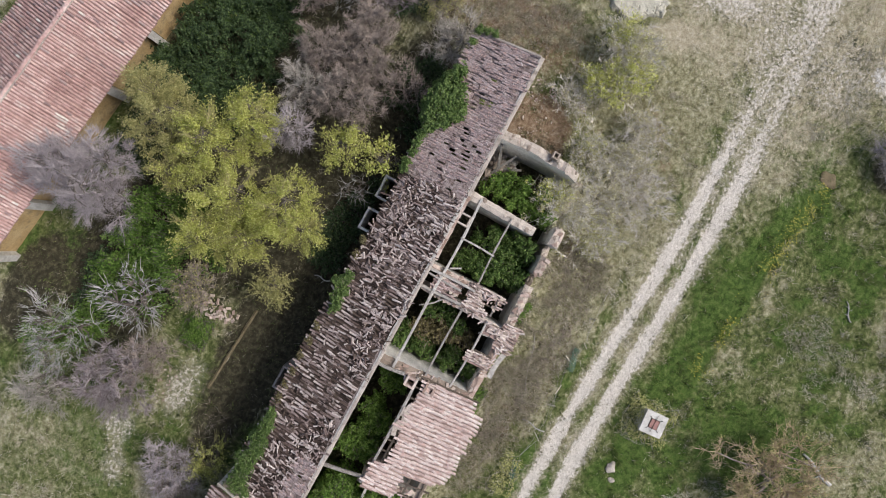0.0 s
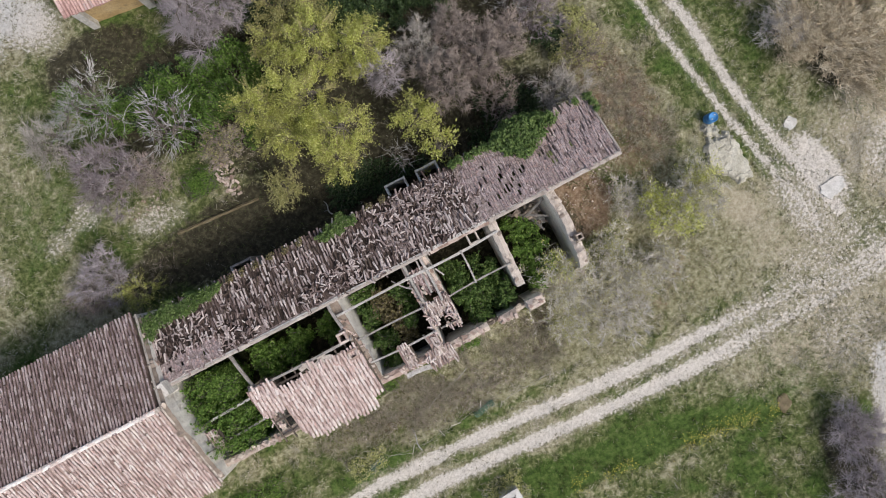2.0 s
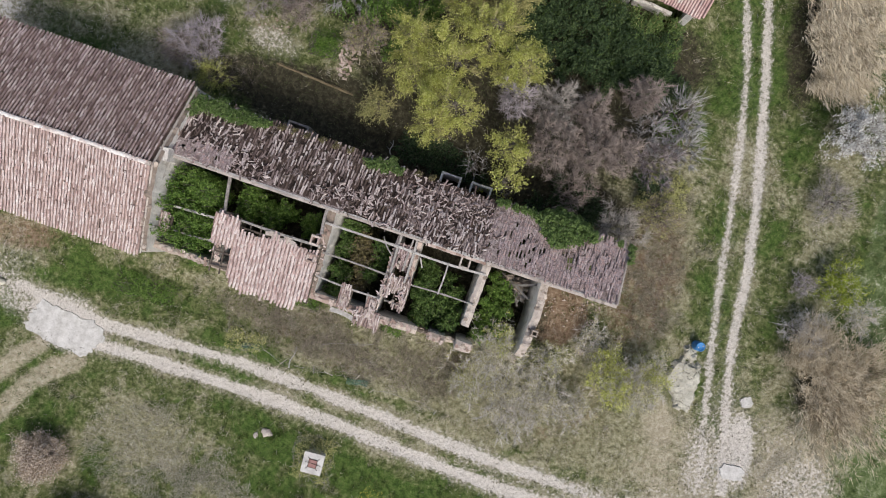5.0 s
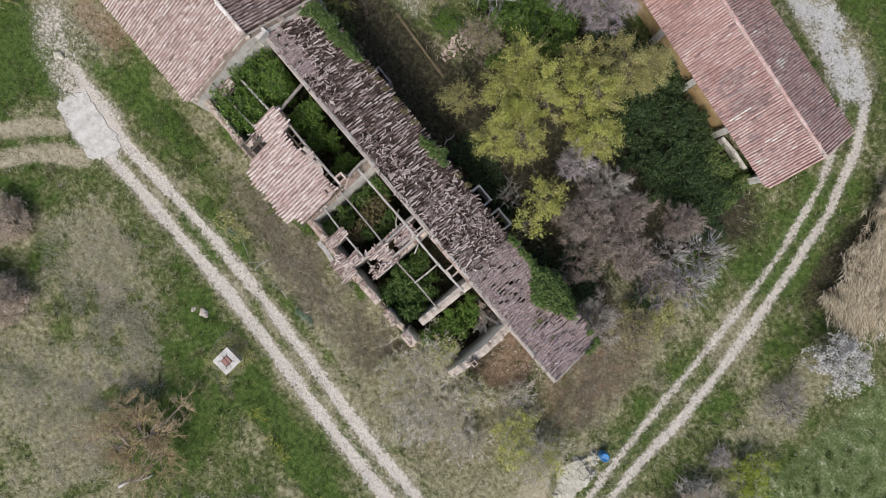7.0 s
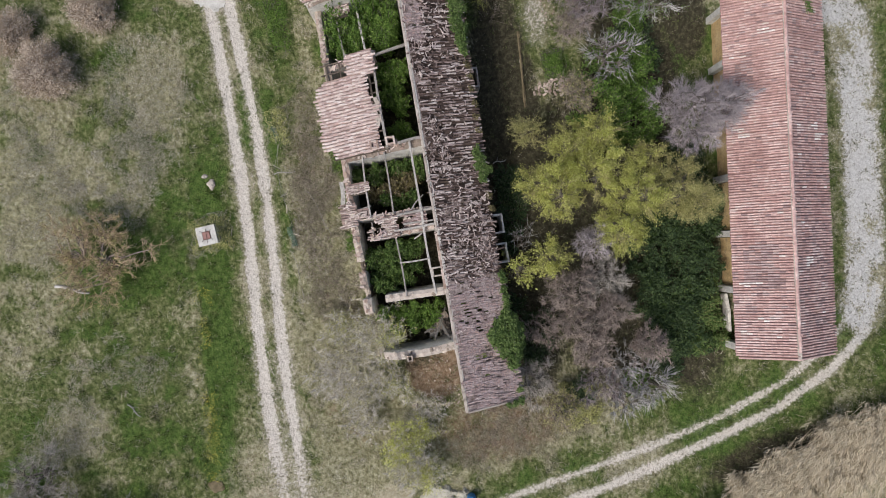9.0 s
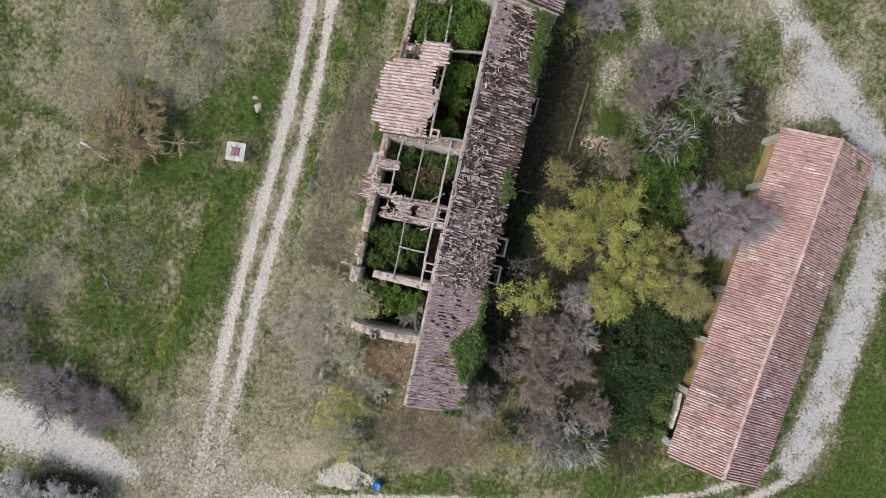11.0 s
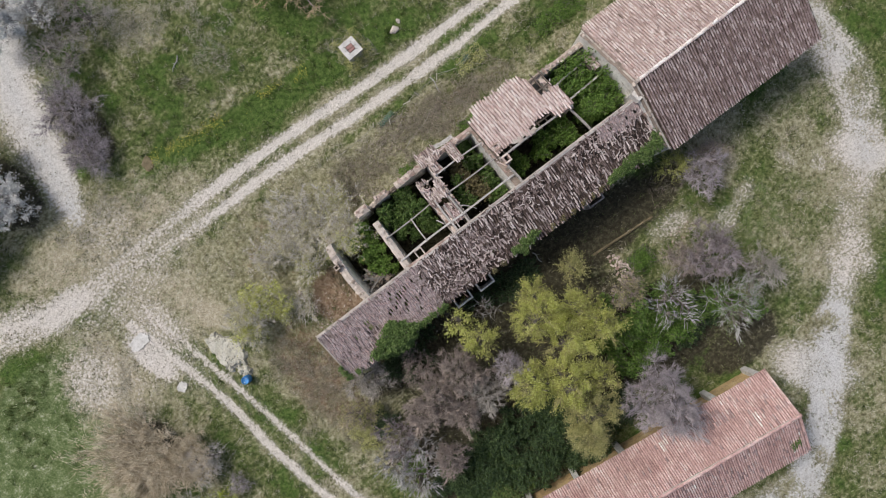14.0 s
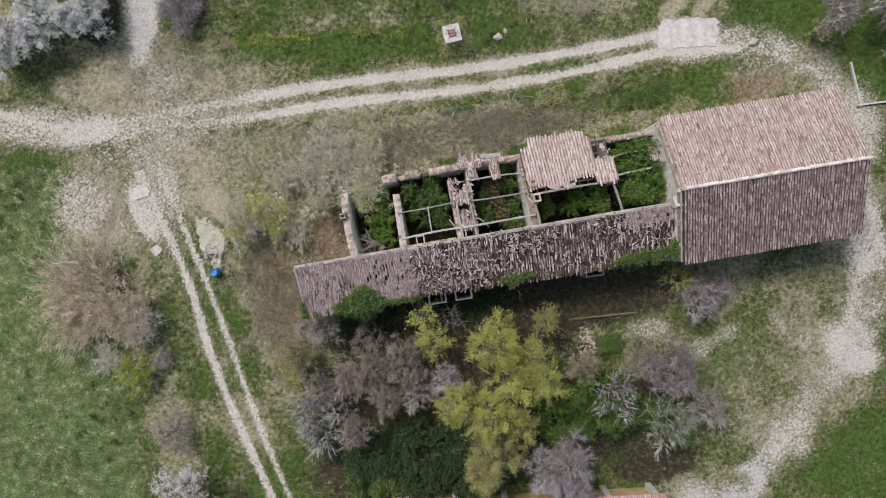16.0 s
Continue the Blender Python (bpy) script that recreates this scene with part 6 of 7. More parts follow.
    part("low_wall", box_bm((1.5, 0.22, 0.8), (9.1, -2.5, 0.35), 0.03, rough=0.01, rng=random.Random(4), cuts=2), PLASTER, b, "pale infill wall between two pillars", local=True)
    part("low_wall", box_bm((1.1, 0.22, 0.7), (7.9, -2.55, 0.3), 0.03, (0, 0, 8), rough=0.01, rng=random.Random(5), cuts=2), PLASTER, b, "pale infill wall between two pillars", local=True)


hay_barn()


# ---- small built things ----
def wellhead(x, y, yaw):
    t = thing("wellhead", "square pale concrete wellhead with a rusty lid", "well", x, y, 0, yaw)
    part("body", box_bm((1.14, 1.14, 1.0), (0, 0, 0.45), 0.03, rough=0.008, rng=random.Random(1), cuts=2), CONCRETE, t, local=True)
    part("cap", box_bm((1.26, 1.26, 0.1), (0, 0, 0.99), 0.03, rough=0.006, rng=random.Random(2)), CONCRETE, t, "chipped white cap slab", local=True)
    part("lid_frame", box_bm((0.54, 0.54, 0.03), (0, 0, 1.05), 0.008), IRON, t, local=True)
    lid = part("lid", box_bm((0.48, 0.46, 0.04), (0, 0, 1.075), 0.012), RUST, t, "rusty red iron lid", local=True)
    beam(lid, (-0.45, 0.05, 1.11), (0.5, -0.02, 1.11), 0.025, 0.025, IRON, "bolt_bar", 1, bow=0.0, local=True)
    for k in range(4):
        a = radians(45 + 90 * k)
        beam(lid, (math.cos(a) * 0.4, math.sin(a) * 0.4, 1.06), (math.cos(a) * 0.5, math.sin(a) * 0.5, 1.1), 0.03, 0.03, IRON, "hinge", k, bow=0.0, local=True)


wellhead(-3.23, -14.92, 4)


def drum(x, y):
    t = thing("plastic_drum", "blue plastic drum standing open beside the track", "drum", x, y, -0.03)
    bm = bmesh.new()
    prof = [(0.0, 0.02), (0.26, 0.02), (0.285, 0.06), (0.285, 0.28), (0.3, 0.3), (0.285, 0.32), (0.285, 0.6), (0.3, 0.62), (0.285, 0.64), (0.285, 0.86), (0.26, 0.9), (0.24, 0.9), (0.24, 0.86), (0.0, 0.85)]
    rings = []
    for r, z in prof:
        rings.append([bm.verts.new((max(r, 0.001) * math.cos(2 * math.pi * k / 28), max(r, 0.001) * math.sin(2 * math.pi * k / 28), z)) for k in range(28)])
    for a, b in zip(rings[:-1], rings[1:]):
        for k in range(28):
            bm.faces.new((a[k], a[(k + 1) % 28], b[(k + 1) % 28], b[k]))
    part("barrel", bm, BLUE, t, local=True, smooth=True)
    for a in (0.6, 3.7):
        cb = bmesh.new()
        bmesh.ops.create_cone(cb, cap_ends=True, segments=14, radius1=0.04, radius2=0.035, depth=0.05)
        bmesh.ops.translate(cb, vec=(0.15 * math.cos(a), 0.15 * math.sin(a), 0.87), verts=cb.verts)
        part("bung", cb, CONCRETE, t, "pale screw bung", local=True)


drum(16.8, -0.71)


def rock(name, x, y, sx, sy, sz, yaw, seed, mat, label, category="rock", sub=4, rough=0.3, lobes=0.45):
    bm = bmesh.new()
    bmesh.ops.create_icosphere(bm, subdivisions=sub, radius=0.5)
    for v in bm.verts:
        n = noise.fractal(v.co * 3 + Vector((seed * 7.1, 0, 0)), 0.8, 2.0, 5)
        k = noise.noise(Vector((v.co.x * 2.2 + seed, v.co.y * 2.2, 0)))
        v.co *= 1 + rough * n * 0.5 + lobes * k
        v.co = Vector((v.co.x * sx, v.co.y * sy, v.co.z * sz))
    ob = part(name, bm, mat, smooth=False)
    ob.matrix_basis = pose(x, y, sz * 0.12, 0, 0, yaw)
    return tagged(ob, label, category)


rock("flat_slab", 13.31, -17.35, 0.95, 0.9, 0.1, 40, 10, EARTH, "round worn ground slab sunk in the grass", "slab", 3, 0.05)
def flat_patch(name, cx, cy, rx, ry, yaw, seed, mat, label, category, power=4.0, z=0.045):
    """A thin worn slab with a ragged rim."""
    bm = bmesh.new()
    top, low = [], []
    for k in range(72):
        a = 2 * math.pi * k / 72
        ca, sa = math.cos(a), math.sin(a)
        q = (abs(ca) ** power + abs(sa) ** power) ** (-1 / power)
        q *= 1 + 0.24 * (noise.noise(Vector((ca * 2 + seed, sa * 2, 0))) + 0.6 * noise.noise(Vector((ca * 7 + seed, sa * 7, 3))))
        top.append(bm.verts.new((rx * q * ca, ry * q * sa, z)))
        low.append(bm.verts.new((rx * q * ca * 1.03, ry * q * sa * 1.03, -0.12)))
    bm.faces.new(top)
    for k in range(72):
        bm.faces.new((top[k], low[k], low[(k + 1) % 72], top[(k + 1) % 72]))
    ob = part(name, bm, mat)
    ob.matrix_basis = pose(cx, cy, 0, 0, 0, yaw)
    return tagged(ob, label, category)


def mound(x, y, rx, ry, h, yaw, seed, mat, label):
    """A flat heap with a broken rim and a cracked, stepped crust."""
    step = 0.05
    ux, uy = np.arange(-rx * 1.4, rx * 1.4, step), np.arange(-ry * 1.4, ry * 1.4, step)
    px, py = np.meshgrid(ux, uy, indexing="ij")
    body = 1 - (np.abs(px / rx) ** 2.6 + np.abs(py / ry) ** 2.6) ** (1 / 2.6) + 1.35 * (fbm(px, py, 1.1, seed, 4) - 0.5)
    crack = np.abs(fbm(px, py, 0.9, seed + 3, 4) - 0.5)
    z = h * smooth(body, 0.0, 0.2) * (0.6 + 0.5 * fbm(px, py, 0.9, seed + 1, 3)) - 0.16 * h * (crack < 0.025) + 0.07 * (fbm(px, py, 0.2, seed + 2, 3) - 0.5) - 0.05 * (body < 0.04)
    nv = len(uy)
    i, j = np.meshgrid(np.arange(len(ux) - 1), np.arange(nv - 1), indexing="ij")
    solid = body[:-1, :-1] > 0.0
    k = (i * nv + j)[solid]
    used, back = np.unique(np.stack([k, k + nv, k + nv + 1, k + 1], 1), return_inverse=True)
    ob = part("spoil_mound", (np.stack([px, py, z], -1).reshape(-1, 3)[used], back.reshape(-1, 4)), mat)
    ob.matrix_basis = pose(x, y, 0, 0, 0, yaw)
    return tagged(ob, label, "spoil mound")


mound(16.75, -3.15, 0.95, 1.75, 0.3, 8, 5, PALEROCK, "flat crusted mound of pale limestone spoil")
flat_patch("flat_slab", 20.97, -3.08, 0.36, 0.33, 25, 8, CONCRETE, "small square pale slab lying in the grass", "slab", 5.0, 0.03)
flat_patch("flat_slab", 21.5, -7.5, 0.72, 0.46, 8, 9, CONCRETE, "broken pale concrete slab by the gravel track", "slab", 4.0, 0.03)
flat_patch("worn_slab", -20.55, -12.35, 2.3, 1.12, -6, 3, CONCRETE, "worn pale concrete apron on the track", "slab", 9.0, -0.01)
rock("boulder", -6.59, -14.39, 0.65, 0.5, 0.3, 20, 3, MORTAR, "grey weathered boulder in the grass", "rock", 3)
rock("boulder", -7.2, -14.75, 0.36, 0.3, 0.2, 70, 4, MORTAR, "small grey stone beside a boulder", "rock", 3)
rock("boulder", -25.2, -10.9, 0.7, 0.6, 0.35, 0, 5, PALEROCK, "pale stone at the edge of the gravel", "rock", 3)
rock("boulder", 10.2, -3.4, 0.5, 0.4, 0.35, 0, 6, STONE, "fallen wall stone in the weeds", "rock", 3)


def stone_heap(x, y, rx, ry, n, seed, label, scale=1.0):
    rng = np.random.default_rng(seed)
    t = thing("rubble_heap", label, "rubble", x, y, 0)
    for k in range(n):
        a, q = rng.uniform(0, 2 * math.pi), math.sqrt(rng.uniform(0, 1))
        s = rng.uniform(0.05, 0.13) * (0.4 + 0.6 * scale)
        z = 0.02 + 0.35 * (1 - q) * rng.uniform(0.3, 1)
        if rng.uniform() < 0.35:
            piece("brick", BRICKS[k % 3], t, x + rx * q * math.cos(a), y + ry * q * math.sin(a), z, scale, scale, scale, rng.normal() * 20, rng.normal() * 20, rng.uniform(0, 180))
        else:
            piece("stone", STONES[k % 5], t, x + rx * q * math.cos(a), y + ry * q * math.sin(a), z, s * 1.3, s, s * 0.7, rng.normal() * 15, rng.normal() * 15, rng.uniform(0, 180))


stone_heap(-9.3, 9.2, 0.6, 1.4, 90, 3, "heap of pinkish rubble and broken brick")
stone_heap(9.9, -0.9, 0.7, 1.0, 45, 4, "scatter of fallen pale stones by the porch", 0.55)
stone_heap(8.3, -1.4, 1.2, 1.0, 30, 5, "scatter of broken tile on reddish soil", 0.4)
stone_heap(-14.5, 9.6, 1.6, 0.5, 40, 6, "scatter of pale stones in the yard", 0.5)

earth = thing("low_earth_wall", "low crumbling ochre earth wall across the yard", "wall", -10.9, 7.2, 0)
ruin_wall(earth, (-8.3, 7.1), (-13.4, 7.45), 0.16, [0.06, 0.15, 0.12, 0.16, 0.08, 0.03], 97, [EARTH, EARTH])
kerb = thing("concrete_kerb", "low pale concrete garden kerb with a corner", "kerb", -32, -5, 0)
part("run", box_bm((0.13, 3.4, 0.22), (-32.1, -6.5, 0.07), 0.02, (0, 0, 4), 0.01, random.Random(1), 2), CONCRETE, kerb)
part("run", box_bm((5.5, 0.13, 0.22), (-34.7, -4.86, 0.07), 0.02, (0, 0, -2), 0.01, random.Random(2), 2), CONCRETE, kerb)


def fence():
    """A collapsed wire fence along the track: leaning stakes, slack wires and crumpled netting."""
    rng = np.random.default_rng(19)
    t = thing("wire_fence", "collapsed wire fence with grey stakes and green netting", "fence", -3, -9.65, 0)
    xs = (2.9, 1.4, 0.2, -1.2, -2.5, -3.9, -5.2, -6.9, -8.4, -9.4)
    feet = np.array([(x, -9.66 + 0.12 * math.sin(x * 1.9), -0.05) for x in xs])
    tips = feet + np.stack([rng.normal(size=len(xs)) * 0.35, rng.normal(size=len(xs)) * 0.25, rng.uniform(0.35, 0.7, len(xs))], 1)
    for a, b in zip(feet, tips):
        part("stake", tubes(a[None], b[None], 0.03, 0.022, 6), TWIG_DRY, t)
    for f in (0.35, 0.85):
        p = feet * (1 - f) + tips * f
        mid = (p[:-1] + p[1:]) / 2 + np.stack([np.zeros(len(p) - 1), rng.normal(size=len(p) - 1) * 0.12, np.full(len(p) - 1, -0.12)], 1)
        for a, m, b in zip(p[:-1], mid, p[1:]):
            part("wire", tubes(np.array([a, m]), np.array([m, b]), 0.008, 0.008, 4), WOOD, t)
    for cx, ln in ((-2.3, 1.3), (-9.3, 0.9)):
        u, v = np.meshgrid(np.linspace(-ln / 2, ln / 2, 22), np.linspace(-0.16, 0.16, 8), indexing="ij")
        q = np.stack([cx + u, -9.62 + v + 0.1 * np.sin(3 * u), 0.16 + 0.22 * (fbm(u + cx, v, 0.25, 5, 3) - 0.3)], -1)
        part("netting", joined([tubes(q[:-1].reshape(-1, 3), q[1:].reshape(-1, 3), 0.011, 0.011, 3), tubes(q[:, :-1].reshape(-1, 3), q[:, 1:].reshape(-1, 3), 0.011, 0.011, 3)]), NETTING, t, "crumpled dark green plastic netting")


fence()


def log(x, y, ln, r, yaw, seed, label):
    t = thing("fallen_log", label, "log", x, y, 0, yaw)
    rng = np.random.default_rng(seed)
    p = np.array([[ln * (k / 6 - 0.5), 0.08 * math.sin(k), r * 0.8] for k in range(7)])
    rad = np.linspace(r, r * 0.55, 7)
    ang = np.linspace(0, 2 * math.pi, 8, endpoint=False)
    ring = np.stack([np.zeros(8), np.cos(ang), np.sin(ang)], 1)
    verts = (p[:, None] + ring[None] * rad[:, None, None]).reshape(-1, 3)
    i, j = np.meshgrid(np.arange(6), np.arange(8), indexing="ij")
    faces = np.stack([i * 8 + j, i * 8 + (j + 1) % 8, i * 8 + 8 + (j + 1) % 8, i * 8 + 8 + j], -1).reshape(-1, 4)
    faces = np.concatenate([faces, np.array([[0, 7, 6, 5], [0, 5, 4, 3], [0, 3, 2, 1]]), np.array([[48, 49, 50, 51], [48, 51, 52, 53], [48, 53, 54, 55]])])
    part("stem", (verts, faces), TWIG_PALE, t, local=True, smooth=True)
    a = p[[2, 3, 4]]
    for q, o in enumerate(((0.2, 0.35, 0.15), (0.15, -0.3, 0.2), (0.25, 0.3, 0.1))):
        part("stub", tubes(a[q:q + 1], a[q:q + 1] + np.array([o]) * (0.4 + 6 * r), r * 0.4, r * 0.15, 5), TWIG_PALE, t, local=True)


log(-1.2, -24.6, 2.3, 0.11, 70, 1, "bleached fallen trunk lying in dry grass")
log(7.4, -21.9, 1.2, 0.05, 40, 2, "thin bleached branch lying in the grass")
log(-5.0, 4.8, 0.9, 0.04, 100, 3, "short pale branch on dark shaded soil")
log(-3.6, -7.6, 3.2, 0.022, 20, 4, "long grey branch in the dry weeds")
log(-6.6, -9.45, 1.4, 0.04, 90, 5, "pale stake lying beside the track")

# ---- trees and shrubs ----
def leafy(x, y, r, h, seed, label, leafmat=LEAF_YELLOW, n=16000, size=0.12, twigs=4200, group="yellow-green trees by the farmhouse", droop=0.15, ragged=0.45):
    tree("leafy_tree", label, "tree", x, y, r, h, seed, BARK, SHOOT, leafmat, int(twigs * 0.36), int(n * 1.9), size * 0.84, 0.85, 0.011, 1, 0.3, group, droop, tips=int(48 * r), ragged=ragged, spread=0.3, leaf_ratio=0.4)


leafy(-2.3, 7.6, 1.35, 6.2, 1, "yellow-green spring willow beside the ruin", n=6500)
leafy(-2.8, 6.5, 0.85, 5.6, 36, "small yellow-green crown of feathery twigs", n=2600)
leafy(-4.7, 8.5, 0.95, 5.8, 37, "small yellow-green crown of feathery twigs", n=3000)
leafy(-2.9, 9.7, 1.3, 6.6, 2, "broad yellow-green spring tree with feathery twigs", n=6500)
leafy(-5.3, 10.5, 1.15, 6.2, 10, "yellow-green spring tree with feathery twigs", n=5200)
leafy(0.6, 10.9, 1.3, 6.8, 3, "tall yellow-green tree in the thicket", n=6200)
leafy(-1.3, 12.0, 1.35, 7.0, 31, "tall yellow-green crown with drooping sprays", n=6500)
leafy(-1.3, 14.5, 1.5, 6.3, 4, "olive-yellow tree near the hay barn", LEAF_OLIVE, 6500)
leafy(-0.2, 15.9, 1.0, 6.0, 5, "olive-yellow tree with a thin crown", LEAF_OLIVE, 3200)
leafy(-3.3, 13.3, 0.7, 5.2, 35, "small yellow-green tree with a thin crown", LEAF_YELLOW, 1500)
leafy(1.7, 6.6, 0.8, 5.0, 6, "small yellow-green tree with airy leaves", LEAF_YELLOW, 1500, 0.14, 900)
leafy(2.3, 4.5, 0.9, 4.6, 7, "sparse young tree with large pale yellow leaves", LEAF_YELLOW, 420, 0.2, 300)
leafy(-6.3, 6.55, 0.8, 3.4, 9, "olive shrub-like tree at the yard edge", LEAF_OLIVE, 1400, 0.12, 1000)


def bare(x, y, r, h, seed, label, twig=TWIG, n=6000, ln=0.9, stems=1, group="bare trees of the thicket", up=0.5, bark=BARK, tr=0.0085, br=0.8, tips=420, leafmat=None, nl=0, ls=0.09, ragged=0.4, spread=0.58):
    tree("bare_tree", label, "tree", x, y, r, h, seed, bark, twig, leafmat, n, nl, ls, ln, tr, stems, up, group, branch_r=br, tips=tips, ragged=ragged, spread=spread)


bare(4.2, 7.6, 1.9, 5.0, 11, "grey-brown leafless tree with dense twigs", TWIG_BROWN, 7000, 0.42, tr=0.009, tips=240)
bare(6.4, 8.1, 1.9, 4.8, 12, "grey-brown leafless tree with dense twigs", TWIG_BROWN, 6600, 0.42, tr=0.009, tips=240)
bare(8.0, 8.3, 1.3, 4.2, 42, "grey-brown leafless tree with dense twigs", TWIG_BROWN, 3600, 0.42, tr=0.009, tips=150)
bare(5.6, 10.0, 1.3, 4.6, 43, "grey-brown leafless tree with dense twigs", TWIG_BROWN, 3800, 0.42, tr=0.009, tips=150)
bare(3.6, 9.8, 1.5, 4.6, 13, "grey leafless tree with fine twigs", TWIG, 4200, 0.42, tr=0.009, tips=160)
bare(8.2, 11.9, 1.3, 4.4, 14, "round rosy-grey leafless tree of the thicket", TWIG_BROWN, 5000, 0.38, tr=0.009, tips=190)
bare(10.9, 12.0, 1.6, 2.8, 15, "silvery shrub with spreading bare branches", TWIG_PALE, 520, 0.75, 9, tr=0.022, br=0.9, tips=120, spread=0.2)
bare(11.5, 10.2, 1.5, 2.6, 16, "silvery shrub with spreading bare branches", TWIG_PALE, 480, 0.75, 9, tr=0.022, br=0.9, tips=110, spread=0.2)
bare(10.2, 8.8, 1.5, 2.8, 17, "purple-grey bare shrub in the thicket", TWIG_PURPLE, 1300, 0.6, 7, tr=0.014, tips=140, spread=0.3)
bare(9.4, 10.3, 1.2, 3.0, 44, "silvery shrub with spreading bare branches", TWIG_PALE, 500, 0.6, 7, tr=0.018, br=0.8, tips=100, spread=0.25)
bare(-5.5, 16.6, 2.4, 6.2, 18, "lilac-grey leafless tree overhanging the barn roof", TWIG_LILAC, 12000, 0.62, tr=0.0075, tips=340, spread=0.42)
bare(-5.8, 18.4, 1.6, 6.2, 19, "lilac-grey leafless tree reaching over red tiles", TWIG_LILAC, 6000, 0.6, tr=0.0075, tips=220, spread=0.42)
bare(-14.3, 11.4, 2.1, 4.4, 20, "purple-grey leafless tree with fine twigs", TWIG_PURPLE, 4200, 0.6, tr=0.012, tips=220)
bare(-12.6, 10.6, 1.3, 3.6, 21, "dark purple-brown bare shrub of the thicket", TWIG_BROWN, 1500, 0.55, 5, tr=0.013, tips=120)
bare(-10.2, 12.6, 1.8, 4.4, 22, "silvery branching tree with few twigs", TWIG_PALE, 420, 0.75, 1, tr=0.018, br=1.0, tips=110, spread=0.22)
bare(-13.6, 15.0, 2.0, 4.2, 23, "silver-grey bare tree with some green", TWIG_PALE, 900, 0.7, 5, tr=0.015, tips=180, leafmat=LEAF_GREEN, nl=1800, spread=0.3)
bare(-16.6, 14.6, 1.6, 3.2, 24, "straw-grey bare shrub of the yard", TWIG, 1500, 0.6, 6, tr=0.012, tips=150)
bare(9.4, 4.2, 1.6, 3.4, 25, "grey bare shrub against the roof corner", TWIG, 2300, 0.55, 6, tr=0.012, tips=160)
bare(11.6, 6.0, 1.3, 2.2, 26, "grey bare shrub with olive leaves", TWIG_BROWN, 1000, 0.5, 5, tr=0.012, tips=120, leafmat=LEAF_OLIVE, nl=1800)
bare(-17.6, 6.8, 1.7, 2.6, 27, "purple-grey bare shrub at the yard edge", TWIG_LILAC, 2400, 0.55, 6, tr=0.012, tips=180)
bare(-19.0, 6.2, 1.1, 2.0, 28, "rosy-grey bare shrub at the yard edge", TWIG_BROWN, 1400, 0.45, 6, tr=0.012, tips=120)
bare(1.2, 9.3, 1.1, 5.2, 29, "lilac-grey bare crown between leafy trees", TWIG_LILAC, 1700, 0.55, tr=0.012, tips=110)
bare(0.2, 5.2, 0.9, 2.6, 30, "thin pale dead sapling on dark shaded soil", TWIG_PALE, 59, 0.8, 4, tr=0.013, tips=40)
leafy(-16.2, 5.2, 0.9, 2.0, 32, "small yellow-leaved shrub of the yard", LEAF_YELLOW, 1300, 0.1, 900, "yellow shrubs", 0.0)
bare(-8.4, 10.4, 1.3, 3.0, 33, "olive-brown bare shrub beside the rubble", TWIG_BROWN, 1700, 0.55, 6, tr=0.012, tips=130, leafmat=LEAF_OLIVE, nl=1500)
bare(6.3, 5.6, 1.4, 2.2, 34, "brown bare shrub in the shade", TWIG_BROWN, 900, 0.55, 6, tr=0.012, tips=110)

# evergreen undergrowth
def thicket(name, label, x0, x1, y0, y1, h, seed, leafmat, per, size, group, stem, r=0.75, cane=9):
    """A stretch of ground filled with leafy mounds of uneven height."""
    rng = np.random.default_rng(seed)
    lobes = []
    for gx0 in np.arange(x0 + r * 0.6, x1, r * 1.05):
        for gy0 in np.arange(y0 + r * 0.6, y1, r * 1.05):
            x, y = gx0 + rng.normal() * 0.22, gy0 + rng.normal() * 0.22
            edge = min(x - x0, x1 - x, y - y0, y1 - y)
            if edge > -0.1 and rng.uniform() > 0.14:
                lobes.append((x, y, r * rng.uniform(0.55, 1.1), h * rng.uniform(0.4, 1.1) * (0.5 + 0.5 * min(1.0, max(0.1, edge)))))
    clump(name, label, lobes, leafmat, per, size, seed, group, stem=stem, cane=cane)


for k, (x0, x1, y0, y1, hh) in enumerate(((1.4, 6.2, 12.0, 17.8, 2.2), (5.6, 9.6, 12.6, 16.6, 2.0), (-1.0, 2.4, 13.0, 18.6, 2.2), (8.8, 11.5, 12.2, 14.4, 1.4))):
    thicket("evergreen_shrub", "dark evergreen undergrowth with trailing stems", x0, x1, y0, y1, hh, 40 + k, LEAF_DARK, 330, 0.125, "dark undergrowth", LEAF_ROOM, 0.75, 30)
thicket("evergreen_shrub", "mid-green bushy undergrowth beside the barn", 5.2, 9.6, 15.0, 17.4, 2.0, 47, LEAF_IVY, 480, 0.12, "dark undergrowth", LEAF_BUD, 0.7, 18)
